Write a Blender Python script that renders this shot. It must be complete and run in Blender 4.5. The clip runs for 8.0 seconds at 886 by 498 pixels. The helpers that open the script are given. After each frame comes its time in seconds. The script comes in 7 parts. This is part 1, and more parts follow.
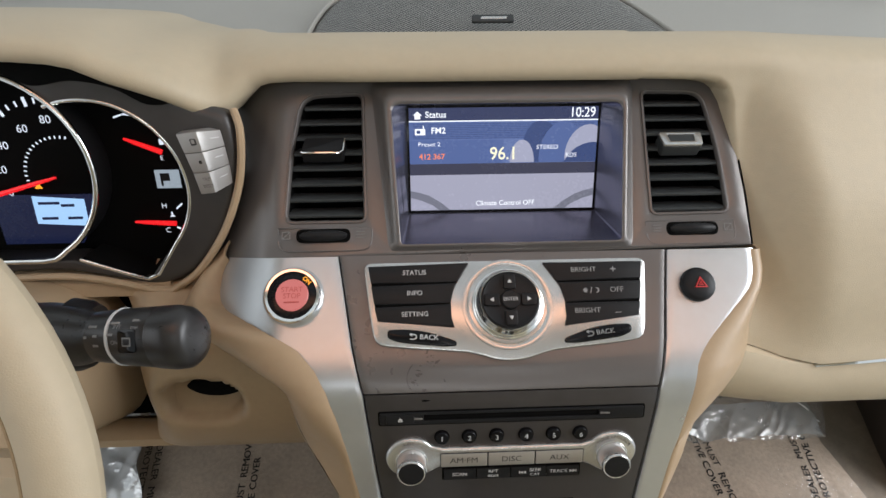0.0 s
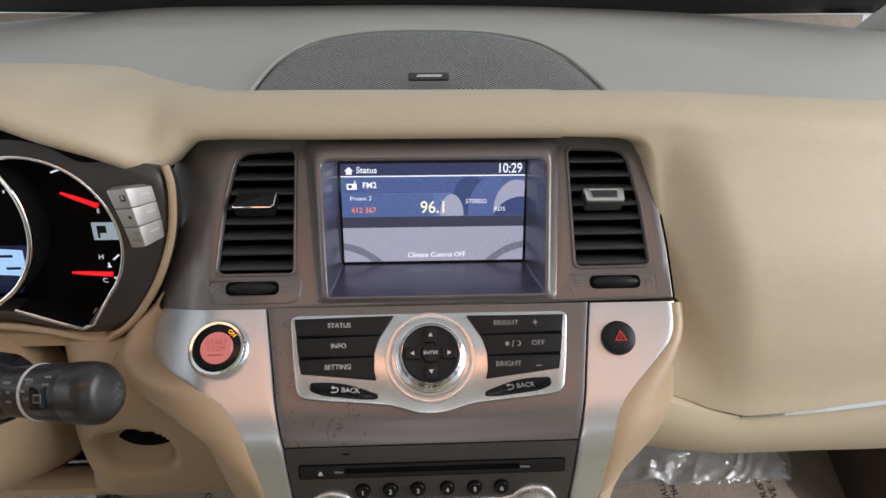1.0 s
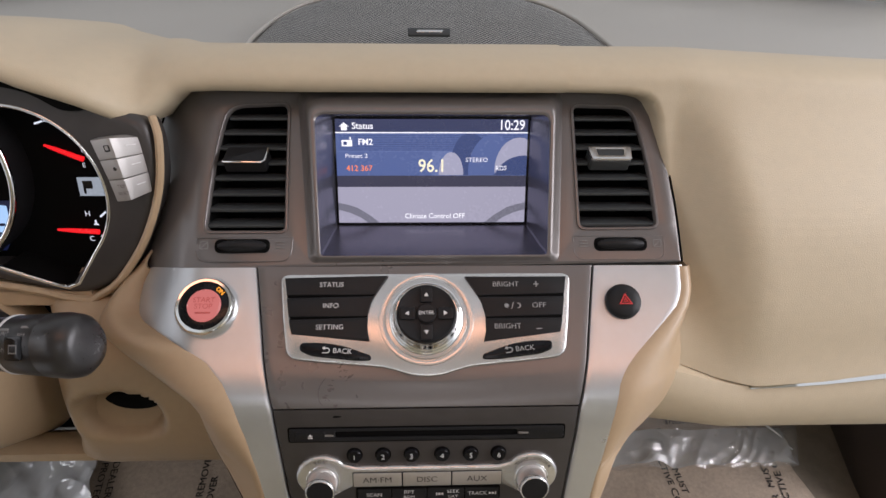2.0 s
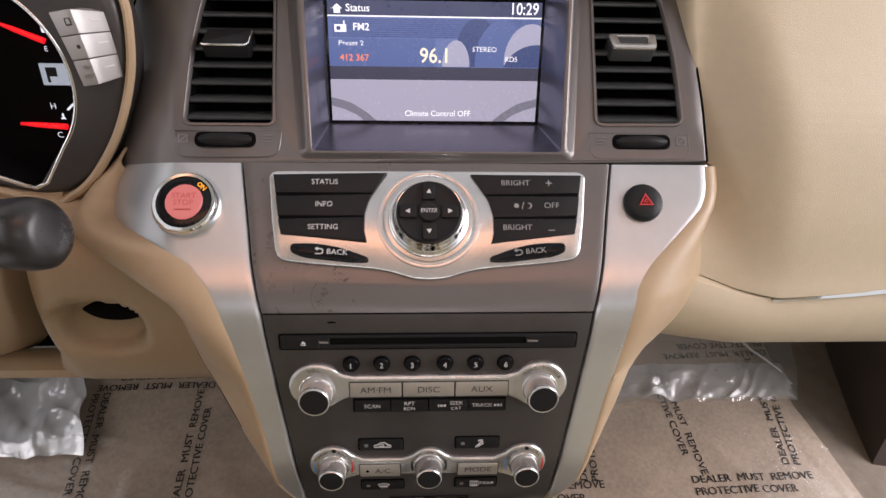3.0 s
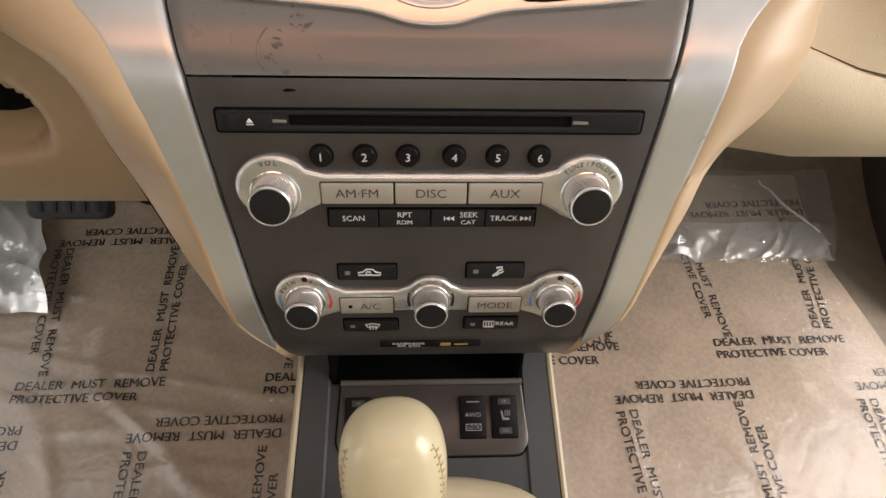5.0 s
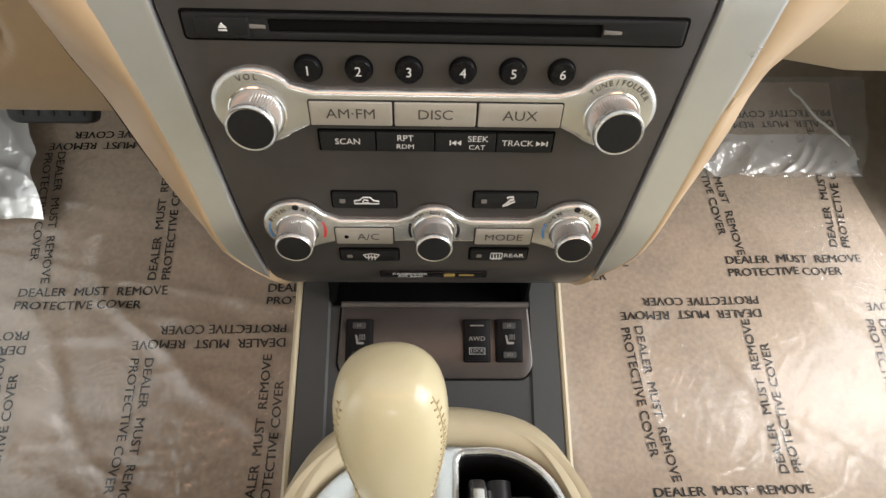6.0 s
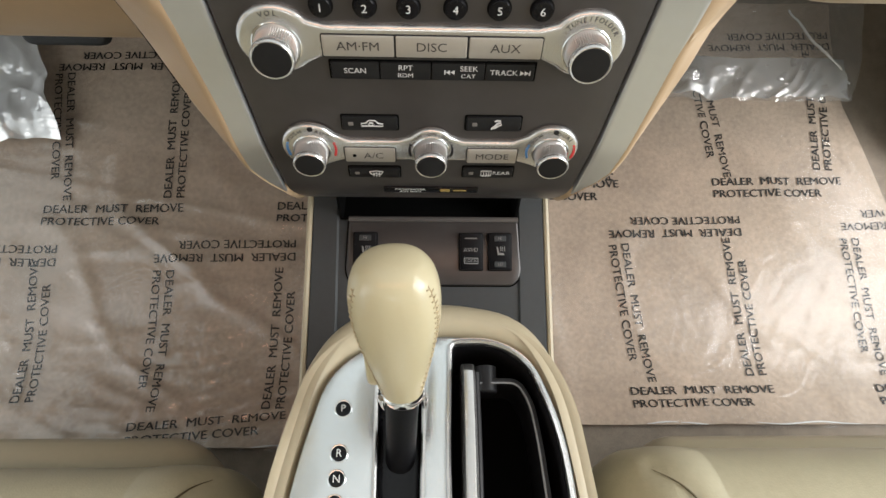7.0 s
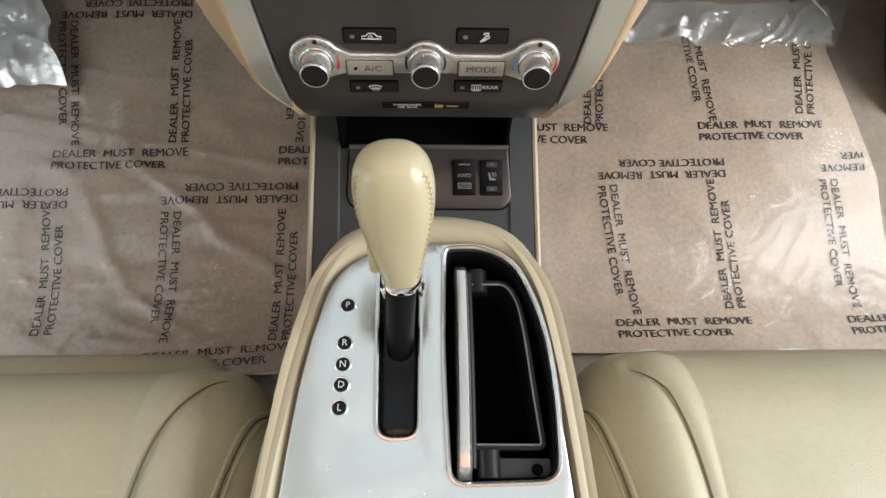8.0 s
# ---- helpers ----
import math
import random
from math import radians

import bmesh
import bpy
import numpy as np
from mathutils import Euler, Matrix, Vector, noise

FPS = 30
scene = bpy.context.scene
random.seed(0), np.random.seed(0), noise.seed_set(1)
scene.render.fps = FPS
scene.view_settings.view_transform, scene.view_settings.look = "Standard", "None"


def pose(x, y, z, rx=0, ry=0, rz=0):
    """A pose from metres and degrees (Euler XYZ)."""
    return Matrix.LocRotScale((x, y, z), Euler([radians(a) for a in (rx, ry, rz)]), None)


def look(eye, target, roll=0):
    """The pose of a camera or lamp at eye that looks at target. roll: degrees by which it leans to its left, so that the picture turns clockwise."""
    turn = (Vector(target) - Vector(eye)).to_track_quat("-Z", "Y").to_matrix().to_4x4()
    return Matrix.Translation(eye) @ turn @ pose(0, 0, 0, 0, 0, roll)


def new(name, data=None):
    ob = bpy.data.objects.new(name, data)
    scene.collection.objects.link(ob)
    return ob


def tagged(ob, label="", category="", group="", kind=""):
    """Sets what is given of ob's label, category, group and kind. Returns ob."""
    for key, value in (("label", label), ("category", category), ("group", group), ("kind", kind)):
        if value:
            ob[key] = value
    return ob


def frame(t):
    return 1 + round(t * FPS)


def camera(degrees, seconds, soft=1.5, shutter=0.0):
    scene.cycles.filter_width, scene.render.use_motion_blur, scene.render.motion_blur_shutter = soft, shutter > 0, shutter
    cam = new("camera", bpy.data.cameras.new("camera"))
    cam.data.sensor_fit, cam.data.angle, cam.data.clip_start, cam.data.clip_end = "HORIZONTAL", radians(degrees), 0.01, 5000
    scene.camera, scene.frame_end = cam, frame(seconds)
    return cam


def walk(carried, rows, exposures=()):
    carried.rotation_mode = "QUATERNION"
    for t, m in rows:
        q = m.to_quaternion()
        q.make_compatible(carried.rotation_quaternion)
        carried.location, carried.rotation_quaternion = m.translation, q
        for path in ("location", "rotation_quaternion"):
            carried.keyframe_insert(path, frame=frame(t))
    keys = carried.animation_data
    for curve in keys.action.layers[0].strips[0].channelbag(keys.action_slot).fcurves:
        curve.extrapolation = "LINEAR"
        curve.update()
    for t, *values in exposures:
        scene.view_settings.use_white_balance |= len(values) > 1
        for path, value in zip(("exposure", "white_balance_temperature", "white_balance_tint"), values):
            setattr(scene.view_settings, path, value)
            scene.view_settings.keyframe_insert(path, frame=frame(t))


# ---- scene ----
from mathutils import geometry

cam = camera(75.4, 8.0)
PATH = [
    (0, (-0.062, 0.066, 0.841), (0.015, 1.902, 0.052), -0.3),
    (0.5, (-0.009, 0.063, 0.865), (0.071, 1.924, 0.136), -0.3),
    (1, (-0.008, 0.061, 0.861), (0.078, 1.936, 0.168), -0.0),
    (1.2, (-0.007, 0.062, 0.859), (0.081, 1.936, 0.165), 0.1),
    (2.3, (-0.001, 0.073, 0.821), (0.061, 1.923, 0.062), 0.5),
    (2.5, (-0.007, 0.076, 0.815), (0.086, 1.907, 0.016), 0.9),
    (3, (-0.007, 0.087, 0.784), (0.079, 1.887, -0.084), 1.1),
    (3.5, (-0.007, 0.113, 0.74), (0.077, 1.883, -0.188), 1.3),
    (4, (-0.006, 0.125, 0.712), (0.076, 1.859, -0.282), 1.5),
    (4.5, (-0.006, 0.136, 0.683), (0.074, 1.816, -0.398), 1.5),
    (4.7, (-0.008, 0.141, 0.683), (0.085, 1.788, -0.449), 1.7),
    (5.8, (-0.003, 0.183, 0.673), (0.069, 1.607, -0.73), 2.1),
    (6, (-0.005, 0.183, 0.674), (0.063, 1.547, -0.786), 2.4),
    (6.5, (-0.002, 0.168, 0.69), (0.062, 1.404, -0.881), 2.7),
    (7, (-0.003, 0.151, 0.704), (0.06, 1.309, -0.925), 2.9),
    (7.5, (0.0, 0.126, 0.707), (0.068, 1.23, -0.959), 3.1),
    (8, (-0.002, 0.099, 0.709), (0.07, 1.172, -0.977), 3.2),
]
# seconds, stops, kelvin, tint
GRADE = [(0, 0.03, 6050, 10), (1.2, -0.04, 6100, 14), (2.5, 0.02, 6280, 20), (3.5, 0.24, 6560, 21), (4.5, 0.31, 6900, 18), (6.0, 0.70, 6500, 11), (6.5, 0.66, 6380, 9), (8, 0.56, 6180, 9)]
walk(cam, [(t, look(eye, target, roll)) for t, eye, target, roll in PATH], GRADE)
# ---- light: a car standing in a bright hall, lit through its windows and sunroof ----
world = bpy.data.worlds.new("hall_light")
scene.world = world
world.use_nodes = True
world.node_tree.nodes["Background"].inputs[0].default_value = (0.95, 1.0, 0.985, 1)
world.node_tree.nodes["Background"].inputs[1].default_value = 0.72


def fill_lamp(name, eye, target, width, length, watts):
    """An area lamp added beside or inside the car; no such fixture is seen."""
    data = bpy.data.lights.new(name, "AREA")
    data.shape, data.size, data.size_y, data.energy, data.color = "RECTANGLE", width, length, watts, (1.0, 0.98, 0.95)
    lamp = new(name, data)
    lamp.matrix_world = look(eye, target)
    return lamp


# unseen lamps beside the open doorways, added to brighten floor and seats
fill_lamp("fill_lamp_passenger_side", (1.9, -0.12, 1.50), (0.1, 0.42, 0.25), 1.2, 1.4, 38)
fill_lamp("fill_lamp_driver_side", (-1.9, -0.75, 1.95), (-0.2, 0.05, 0.30), 1.2, 1.2, 2.2)
# unseen low area lamps by the open doorways, added to brighten the footwells
fill_lamp("low_fill_passenger_side", (2.1, -0.12, 0.75), (0.3, 0.76, 0.22), 1.6, 0.9, 8)
fill_lamp("low_fill_driver_side", (-2.1, -0.35, 0.95), (-0.5, 0.84, 0.30), 1.0, 1.0, 4.5)
# area lamp added at the unseen rear window to brighten the stack
fill_lamp("rear_fill_light", (0.0, -1.38, 1.14), (0.0, 0.30, 0.62), 1.20, 0.24, 2.4)
# an unseen warm strip behind the sunroof, added for the orange reflections
warm_fill_strip = fill_lamp("warm_fill_strip", (0.0, -0.12, 1.255), (0.0, 0.40, 0.52), 1.10, 0.13, 0.46)
warm_fill_strip.data.color = (1.0, 0.46, 0.25)
warm_fill_strip.data.spread = radians(110)


# ---- materials ----
def mat(name, color, rough=0.5, metal=0.0, var=0.12, scale=25.0, bump=0.0, bscale=900.0, stretch=(1, 1, 1),
        coat=0.0, spread=0.08, sheen=0.0, voronoi=False, spec=0.5):
    m = bpy.data.materials.new(name)
    m.use_nodes = True
    nt = m.node_tree
    p = nt.nodes["Principled BSDF"]
    geo = nt.nodes.new("ShaderNodeNewGeometry")
    mp = nt.nodes.new("ShaderNodeMapping")
    mp.inputs["Scale"].default_value = stretch
    nt.links.new(geo.outputs["Position"], mp.inputs["Vector"])
    big = nt.nodes.new("ShaderNodeTexNoise")
    big.inputs["Scale"].default_value = scale
    big.inputs["Detail"].default_value = 4
    nt.links.new(mp.outputs[0], big.inputs["Vector"])
    fine = nt.nodes.new("ShaderNodeTexNoise")
    fine.inputs["Scale"].default_value = scale * 14
    fine.inputs["Detail"].default_value = 3
    nt.links.new(mp.outputs[0], fine.inputs["Vector"])
    mixv = nt.nodes.new("ShaderNodeMath")
    mixv.operation = "MULTIPLY_ADD"
    mixv.inputs[1].default_value = 0.5
    nt.links.new(fine.outputs["Fac"], mixv.inputs[0])
    half = nt.nodes.new("ShaderNodeMath")
    half.operation = "MULTIPLY"
    half.inputs[1].default_value = 0.5
    nt.links.new(big.outputs["Fac"], half.inputs[0])
    nt.links.new(half.outputs[0], mixv.inputs[2])
    ramp = nt.nodes.new("ShaderNodeMapRange")
    ramp.inputs["From Min"].default_value, ramp.inputs["From Max"].default_value = 0.3, 0.7
    ramp.inputs["To Min"].default_value, ramp.inputs["To Max"].default_value = 1 - var, 1 + var
    nt.links.new(mixv.outputs[0], ramp.inputs["Value"])
    tint = nt.nodes.new("ShaderNodeVectorMath")
    tint.operation = "SCALE"
    tint.inputs[0].default_value = color
    nt.links.new(ramp.outputs[0], tint.inputs["Scale"])
    nt.links.new(tint.outputs[0], p.inputs["Base Color"])
    rr = nt.nodes.new("ShaderNodeMapRange")
    rr.inputs["From Min"].default_value, rr.inputs["From Max"].default_value = 0.3, 0.7
    rr.inputs["To Min"].default_value, rr.inputs["To Max"].default_value = max(0.02, rough - spread), min(1, rough + spread)
    nt.links.new(mixv.outputs[0], rr.inputs["Value"])
    nt.links.new(rr.outputs[0], p.inputs["Roughness"])
    p.inputs["Metallic"].default_value = metal
    p.inputs["Coat Weight"].default_value = coat
    p.inputs["Coat Roughness"].default_value = 0.12
    p.inputs["Sheen Weight"].default_value = sheen
    p.inputs["Specular IOR Level"].default_value = spec
    if bump:
        if voronoi:
            t = nt.nodes.new("ShaderNodeTexVoronoi")
            t.feature = "DISTANCE_TO_EDGE"
            t.inputs["Scale"].default_value = bscale
            src = t.outputs["Distance"]
        else:
            t = nt.nodes.new("ShaderNodeTexNoise")
            t.inputs["Scale"].default_value = bscale
            t.inputs["Detail"].default_value = 3
            src = t.outputs["Fac"]
        nt.links.new(mp.outputs[0], t.inputs["Vector"])
        b = nt.nodes.new("ShaderNodeBump")
        b.inputs["Strength"].default_value = bump
        b.inputs["Distance"].default_value = 0.0006
        nt.links.new(src, b.inputs["Height"])
        nt.links.new(b.outputs[0], p.inputs["Normal"])
    return m


def glow(name, color, strength=1.0, rough=0.25):
    m = mat(name, tuple(c * 0.15 for c in color), rough, var=0.05)
    p = m.node_tree.nodes["Principled BSDF"]
    p.inputs["Emission Color"].default_value = (*color, 1)
    p.inputs["Emission Strength"].default_value = strength
    return m


TAN = mat("tan_vinyl", (0.49, 0.412, 0.290), 0.55, var=0.05, scale=9, bump=0.25, bscale=700, voronoi=True)
# warm bounce and shade low in the cabin are put into this colour
TAN_SMOOTH = mat("tan_moulded_plastic", (0.415, 0.302, 0.188), 0.42, var=0.05, scale=12, bump=0.05, bscale=1500)
LEATHER = mat("cream_leather", (0.44, 0.402, 0.280), 0.40, var=0.07, scale=14, bump=0.35, bscale=420, voronoi=True, spread=0.1)
KNOB_LEATHER = mat("knob_leather", (0.468, 0.416, 0.272), 0.19, var=0.015, spread=0.02, scale=40, bump=0.05, bscale=900, voronoi=True)
THREAD = mat("stitch_thread", (0.36, 0.27, 0.16), 0.7, var=0.1)
# dark olive that paints in the shade along the seat seams
SEAM_SHADE = mat("olive_seam_shadow", (0.135, 0.115, 0.068), 0.8, var=0.1)
PALE_THREAD = mat("cream_stitch_thread", (0.48, 0.42, 0.28), 0.7, var=0.1)
KNOB_THREAD = mat("pale_brown_thread", (0.38, 0.31, 0.19), 0.7, var=0.1)
CONSOLE_TAN = mat("olive_tan_plastic", (0.41, 0.355, 0.245), 0.45, var=0.04, scale=12, bump=0.05, bscale=1500)
GREY_TOP = mat("grey_dash_skin", (0.355, 0.340, 0.305), 0.50, var=0.07, scale=10, bump=0.3, bscale=800, voronoi=True)
BEZEL = mat("bronze_grey_metallic_paint", (0.150, 0.138, 0.132), 0.29, metal=0.42, var=0.03, scale=7, bump=0.02, bscale=1400, spread=0.02)
PANEL = mat("dark_bronze_satin_paint", (0.054, 0.049, 0.047), 0.36, metal=0.25, var=0.12, scale=7, bump=0.04, bscale=1400)
SILVER = mat("brushed_silver_paint", (0.570, 0.583, 0.598), 0.30, metal=0.80, var=0.03, scale=10, spread=0.03)
SATIN = mat("satin_silver", (0.62, 0.615, 0.605), 0.25, metal=0.88, var=0.02, scale=20, spread=0.02)
KEY_SILVER = mat("silver_key_paint", (0.40, 0.385, 0.37), 0.42, metal=0.55, var=0.03, spread=0.02)
KNURL = mat("ribbed_silver", (0.60, 0.59, 0.58), 0.34, metal=0.85, var=0.03, spread=0.02)
PLATE = mat("pale_brushed_aluminium", (0.70, 0.735, 0.74), 0.25, metal=0.8, var=0.03, scale=12, spread=0.03)
CHROME = mat("chrome", (0.85, 0.85, 0.84), 0.07, metal=1.0, var=0.02, spread=0.03)
BLACK = mat("black_button_plastic", (0.012, 0.012, 0.013), 0.42, var=0.15, scale=40, bump=0.05, bscale=1800, spec=0.22)
BLACK_GLOSS = mat("gloss_black_plastic", (0.006, 0.006, 0.007), 0.14, var=0.15, scale=40, spread=0.05, spec=0.22)
SWITCH_BLACK = mat("deep_black_switch", (0.007, 0.007, 0.008), 0.5, var=0.1, scale=40, spec=0.10)
VENT_BLACK = mat("black_vent_plastic", (0.031, 0.034, 0.035), 0.36, var=0.1, scale=40, spec=0.5)
# near-black: paints in the shade of voids and gaps, colours some black parts
DARK = mat("shade_and_part_black", (0.004, 0.004, 0.004), 0.8, var=0.2, spec=0.05)
CHARCOAL = mat("charcoal_console_plastic", (0.036, 0.040, 0.042), 0.5, var=0.1, scale=20, bump=0.2, bscale=1200, spec=0.35)
STALK_BLACK = mat("satin_black_stalk_plastic", (0.020, 0.019, 0.019), 0.33, var=0.1, scale=40, bump=0.05, bscale=1600, spec=0.5)
RUBBER = mat("black_rubber", (0.016, 0.016, 0.016), 0.65, var=0.2)
BRIGHTWHITE = mat("white_print", (0.62, 0.62, 0.62), 0.55, var=0.03)
SOFTPRINT = mat("soft_white_print", (0.28, 0.28, 0.28), 0.55, var=0.03)
GREYPRINT = mat("grey_print", (0.16, 0.15, 0.14), 0.5, var=0.03)
RINGPRINT = mat("dark_grey_print", (0.055, 0.050, 0.048), 0.5, var=0.03)
DIMPRINT = mat("faint_grey_print", (0.20, 0.195, 0.19), 0.5, var=0.03)
REDPRINT = mat("red_print", (0.55, 0.03, 0.03), 0.5, var=0.03)
BLUEPRINT = mat("blue_print", (0.10, 0.26, 0.55), 0.5, var=0.03)
AMBERPRINT = mat("dim_amber_print", (0.35, 0.24, 0.07), 0.5, var=0.1)
CARPET = mat("taupe_carpet", (0.25, 0.205, 0.16), 0.95, var=0.25, scale=60, bump=0.9, bscale=900, sheen=0.2)
DOORBROWN = mat("dark_brown_door_plastic", (0.075, 0.058, 0.048), 0.6, var=0.12, bump=0.2, bscale=800)
INK = mat("black_ink", (0.022, 0.019, 0.017), 0.55, var=0.2, scale=120)
HEADLINER = mat("light_headliner_cloth", (0.55, 0.545, 0.50), 0.9, var=0.06, bump=0.3, bscale=900)
FRIT = mat("black_glass_edge", (0.010, 0.010, 0.012), 0.2, var=0.1)


def wrinkled(name, color, alpha=1.0, rough=0.16, scale=9.0, depth=0.012, haze=0.0):
    """Film: paper seen through a crinkled clear coat, or the clear film alone."""
    m = mat(name, color, 0.62, var=0.24, scale=13)
    nt = m.node_tree
    p = nt.nodes["Principled BSDF"]
    geo = nt.nodes.new("ShaderNodeNewGeometry")
    warp = nt.nodes.new("ShaderNodeTexNoise")
    warp.inputs["Scale"].default_value = scale
    warp.inputs["Detail"].default_value = 4
    warp.inputs["Roughness"].default_value = 0.55
    warp.inputs["Distortion"].default_value = 0.7
    nt.links.new(geo.outputs["Position"], warp.inputs["Vector"])
    fold = nt.nodes.new("ShaderNodeMath")
    fold.operation = "PINGPONG"
    fold.inputs[1].default_value = 0.09
    nt.links.new(warp.outputs["Fac"], fold.inputs[0])
    b = nt.nodes.new("ShaderNodeBump")
    b.inputs["Strength"].default_value = 0.6
    b.inputs["Distance"].default_value = depth
    nt.links.new(fold.outputs[0], b.inputs["Height"])
    if alpha >= 1:
        p.inputs["Coat Weight"].default_value = 0.28
        p.inputs["Coat Roughness"].default_value = rough
        nt.links.new(b.outputs[0], p.inputs["Coat Normal"])
        return m
    gloss = nt.nodes.new("ShaderNodeBsdfGlossy")
    gloss.inputs["Roughness"].default_value = rough
    gloss.inputs["Color"].default_value = (0.95, 0.95, 0.95, 1)
    nt.links.new(b.outputs[0], gloss.inputs["Normal"])
    clear = nt.nodes.new("ShaderNodeBsdfTransparent")
    clear.inputs["Color"].default_value = (0.97, 0.97, 0.97, 1)
    # haze mixes white into the film's colour, standing in for its glare
    milk = nt.nodes.new("ShaderNodeBsdfDiffuse")
    milk.inputs["Color"].default_value = (0.92, 0.92, 0.92, 1)
    both = nt.nodes.new("ShaderNodeMixShader")
    both.inputs[0].default_value = haze
    nt.links.new(gloss.outputs[0], both.inputs[1])
    nt.links.new(milk.outputs[0], both.inputs[2])
    mix = nt.nodes.new("ShaderNodeMixShader")
    mix.inputs[0].default_value = alpha
    nt.links.new(clear.outputs[0], mix.inputs[1])
    nt.links.new(both.outputs[0], mix.inputs[2])
    nt.links.new(mix.outputs[0], nt.nodes["Material Output"].inputs["Surface"])
    return m


PAPER = wrinkled("brown_paper_under_clear_film", (0.455, 0.362, 0.280), rough=0.30, scale=6.5, depth=0.011)
FILM = wrinkled("crumpled_clear_film", (0.8, 0.8, 0.8), alpha=0.22, rough=0.10, scale=18, depth=0.018, haze=0.55)
TURNED_FILM = wrinkled("doubled_clear_film", (0.8, 0.8, 0.8), alpha=0.42, rough=0.11, scale=20, depth=0.018, haze=0.66)
COVER_FILM = wrinkled("clear_cover_film", (0.8, 0.8, 0.8), alpha=0.028, rough=0.17, scale=14, depth=0.008, haze=0.10)
LOOSE_FILM = wrinkled("loose_clear_film", (0.8, 0.8, 0.8), alpha=0.068, rough=0.12, scale=12, depth=0.010, haze=0.0)
GLASS = wrinkled("window_glass", (0.8, 0.8, 0.8), alpha=0.06, rough=0.02, scale=0.5, depth=0.0)


def grille_mat():
    m = mat("perforated_speaker_mesh", (0.055, 0.053, 0.048), 0.5, var=0.08, scale=12)
    nt = m.node_tree
    p = nt.nodes["Principled BSDF"]
    geo = nt.nodes.new("ShaderNodeNewGeometry")
    mp = nt.nodes.new("ShaderNodeMapping")
    mp.inputs["Scale"].default_value = (330, 330, 0)
    mp.inputs["Rotation"].default_value = (0, 0, radians(45))
    nt.links.new(geo.outputs["Position"], mp.inputs["Vector"])
    v = nt.nodes.new("ShaderNodeTexVoronoi")
    v.inputs["Scale"].default_value = 1.0
    v.inputs["Randomness"].default_value = 0.0
    nt.links.new(mp.outputs[0], v.inputs["Vector"])
    step = nt.nodes.new("ShaderNodeMapRange")
    step.inputs["From Min"].default_value, step.inputs["From Max"].default_value = 0.38, 0.44
    nt.links.new(v.outputs["Distance"], step.inputs["Value"])
    mix = nt.nodes.new("ShaderNodeMix")
    mix.data_type = "RGBA"
    mix.inputs[6].default_value = (0.003, 0.003, 0.003, 1)
    mix.inputs[7].default_value = (0.25, 0.245, 0.225, 1)
    nt.links.new(step.outputs[0], mix.inputs[0])
    nt.links.new(mix.outputs[2], p.inputs["Base Color"])
    return m


GRILLE = grille_mat()
SCREEN_NAVY = glow("display_navy", (0.030, 0.038, 0.095))
SCREEN_BLUE = glow("display_blue", (0.085, 0.125, 0.29))
SCREEN_STEEL = glow("display_steel_blue", (0.12, 0.165, 0.34))
SCREEN_DEEP = glow("display_deep_blue", (0.042, 0.065, 0.17))
SCREEN_PALE = glow("display_pale_arc", (0.36, 0.36, 0.46))
SCREEN_GREY = glow("display_grey", (0.36, 0.35, 0.43))
SCREEN_DARKBAND = glow("display_dark_band", (0.045, 0.045, 0.075))
SCREEN_SWEEP = glow("display_grey_sweep", (0.17, 0.17, 0.21))
SCREEN_WHITE = glow("display_white", (0.95, 0.95, 0.97))
SCREEN_CREAM = glow("display_cream", (0.95, 0.88, 0.62))
SCREEN_ORANGE = glow("display_orange", (0.90, 0.25, 0.12))
RED_GLOW = glow("red_needle_glow", (0.95, 0.012, 0.016), 0.95)
WHITE_GLOW = glow("white_scale_glow", (0.75, 0.78, 0.85))
BLUE_LCD = glow("blue_lcd", (0.36, 0.56, 0.82), 1.1)
BLUE_DARK = glow("blue_dark_lcd", (0.008, 0.011, 0.036))
LCD_GREY = glow("grey_lcd", (0.30, 0.34, 0.37))
AMBER_GLOW = glow("amber_glow", (1.0, 0.38, 0.02), 1.2)
PINK = glow("lit_pink_button", (0.62, 0.17, 0.15), 0.85, 0.4)
PINKPRINT = mat("red_button_print", (0.50, 0.09, 0.08), 0.5, var=0.03)


# ---- modelling helpers ----
def part(name, bm, material, parent=None, label="", sharp=38):
    """Links a bmesh, in world coordinates, as one mesh object under a thing or under a part."""
    bmesh.ops.recalc_face_normals(bm, faces=bm.faces[:])
    for f in bm.faces:
        f.smooth = True
    for e in bm.edges:
        e.smooth = len(e.link_faces) == 2 and e.calc_face_angle(0) < radians(sharp)
    me = bpy.data.meshes.new(name)
    bm.to_mesh(me)
    bm.free()
    me.materials.append(material)
    ob = new(name, me)
    if parent is not None:
        ob.parent = parent
        if parent.type == "EMPTY":
            ob.matrix_parent_inverse = Matrix.Translation(-parent.location)
    if label:
        tagged(ob, label)
    return ob


def thing(name, at, label, category, group="", kind=""):
    ob = new(name)
    ob.location = at
    ob.empty_display_size = 0.02
    return tagged(ob, label, category, group, kind)


def inset(loop, d):
    out, n = [], len(loop)
    for i in range(n):
        a, b, c = Vector(loop[i - 1]), Vector(loop[i]), Vector(loop[(i + 1) % n])
        e0, e1 = (b - a).normalized(), (c - b).normalized()
        n0, n1 = Vector((-e0.y, e0.x)), Vector((-e1.y, e1.x))
        k = max(0.35, 1 + n0.dot(n1))
        out.append(tuple(b + (n0 + n1) * (d / k)))
    return out


def area(loop):
    return sum(loop[i - 1][0] * loop[i][1] - loop[i][0] * loop[i - 1][1] for i in range(len(loop))) / 2


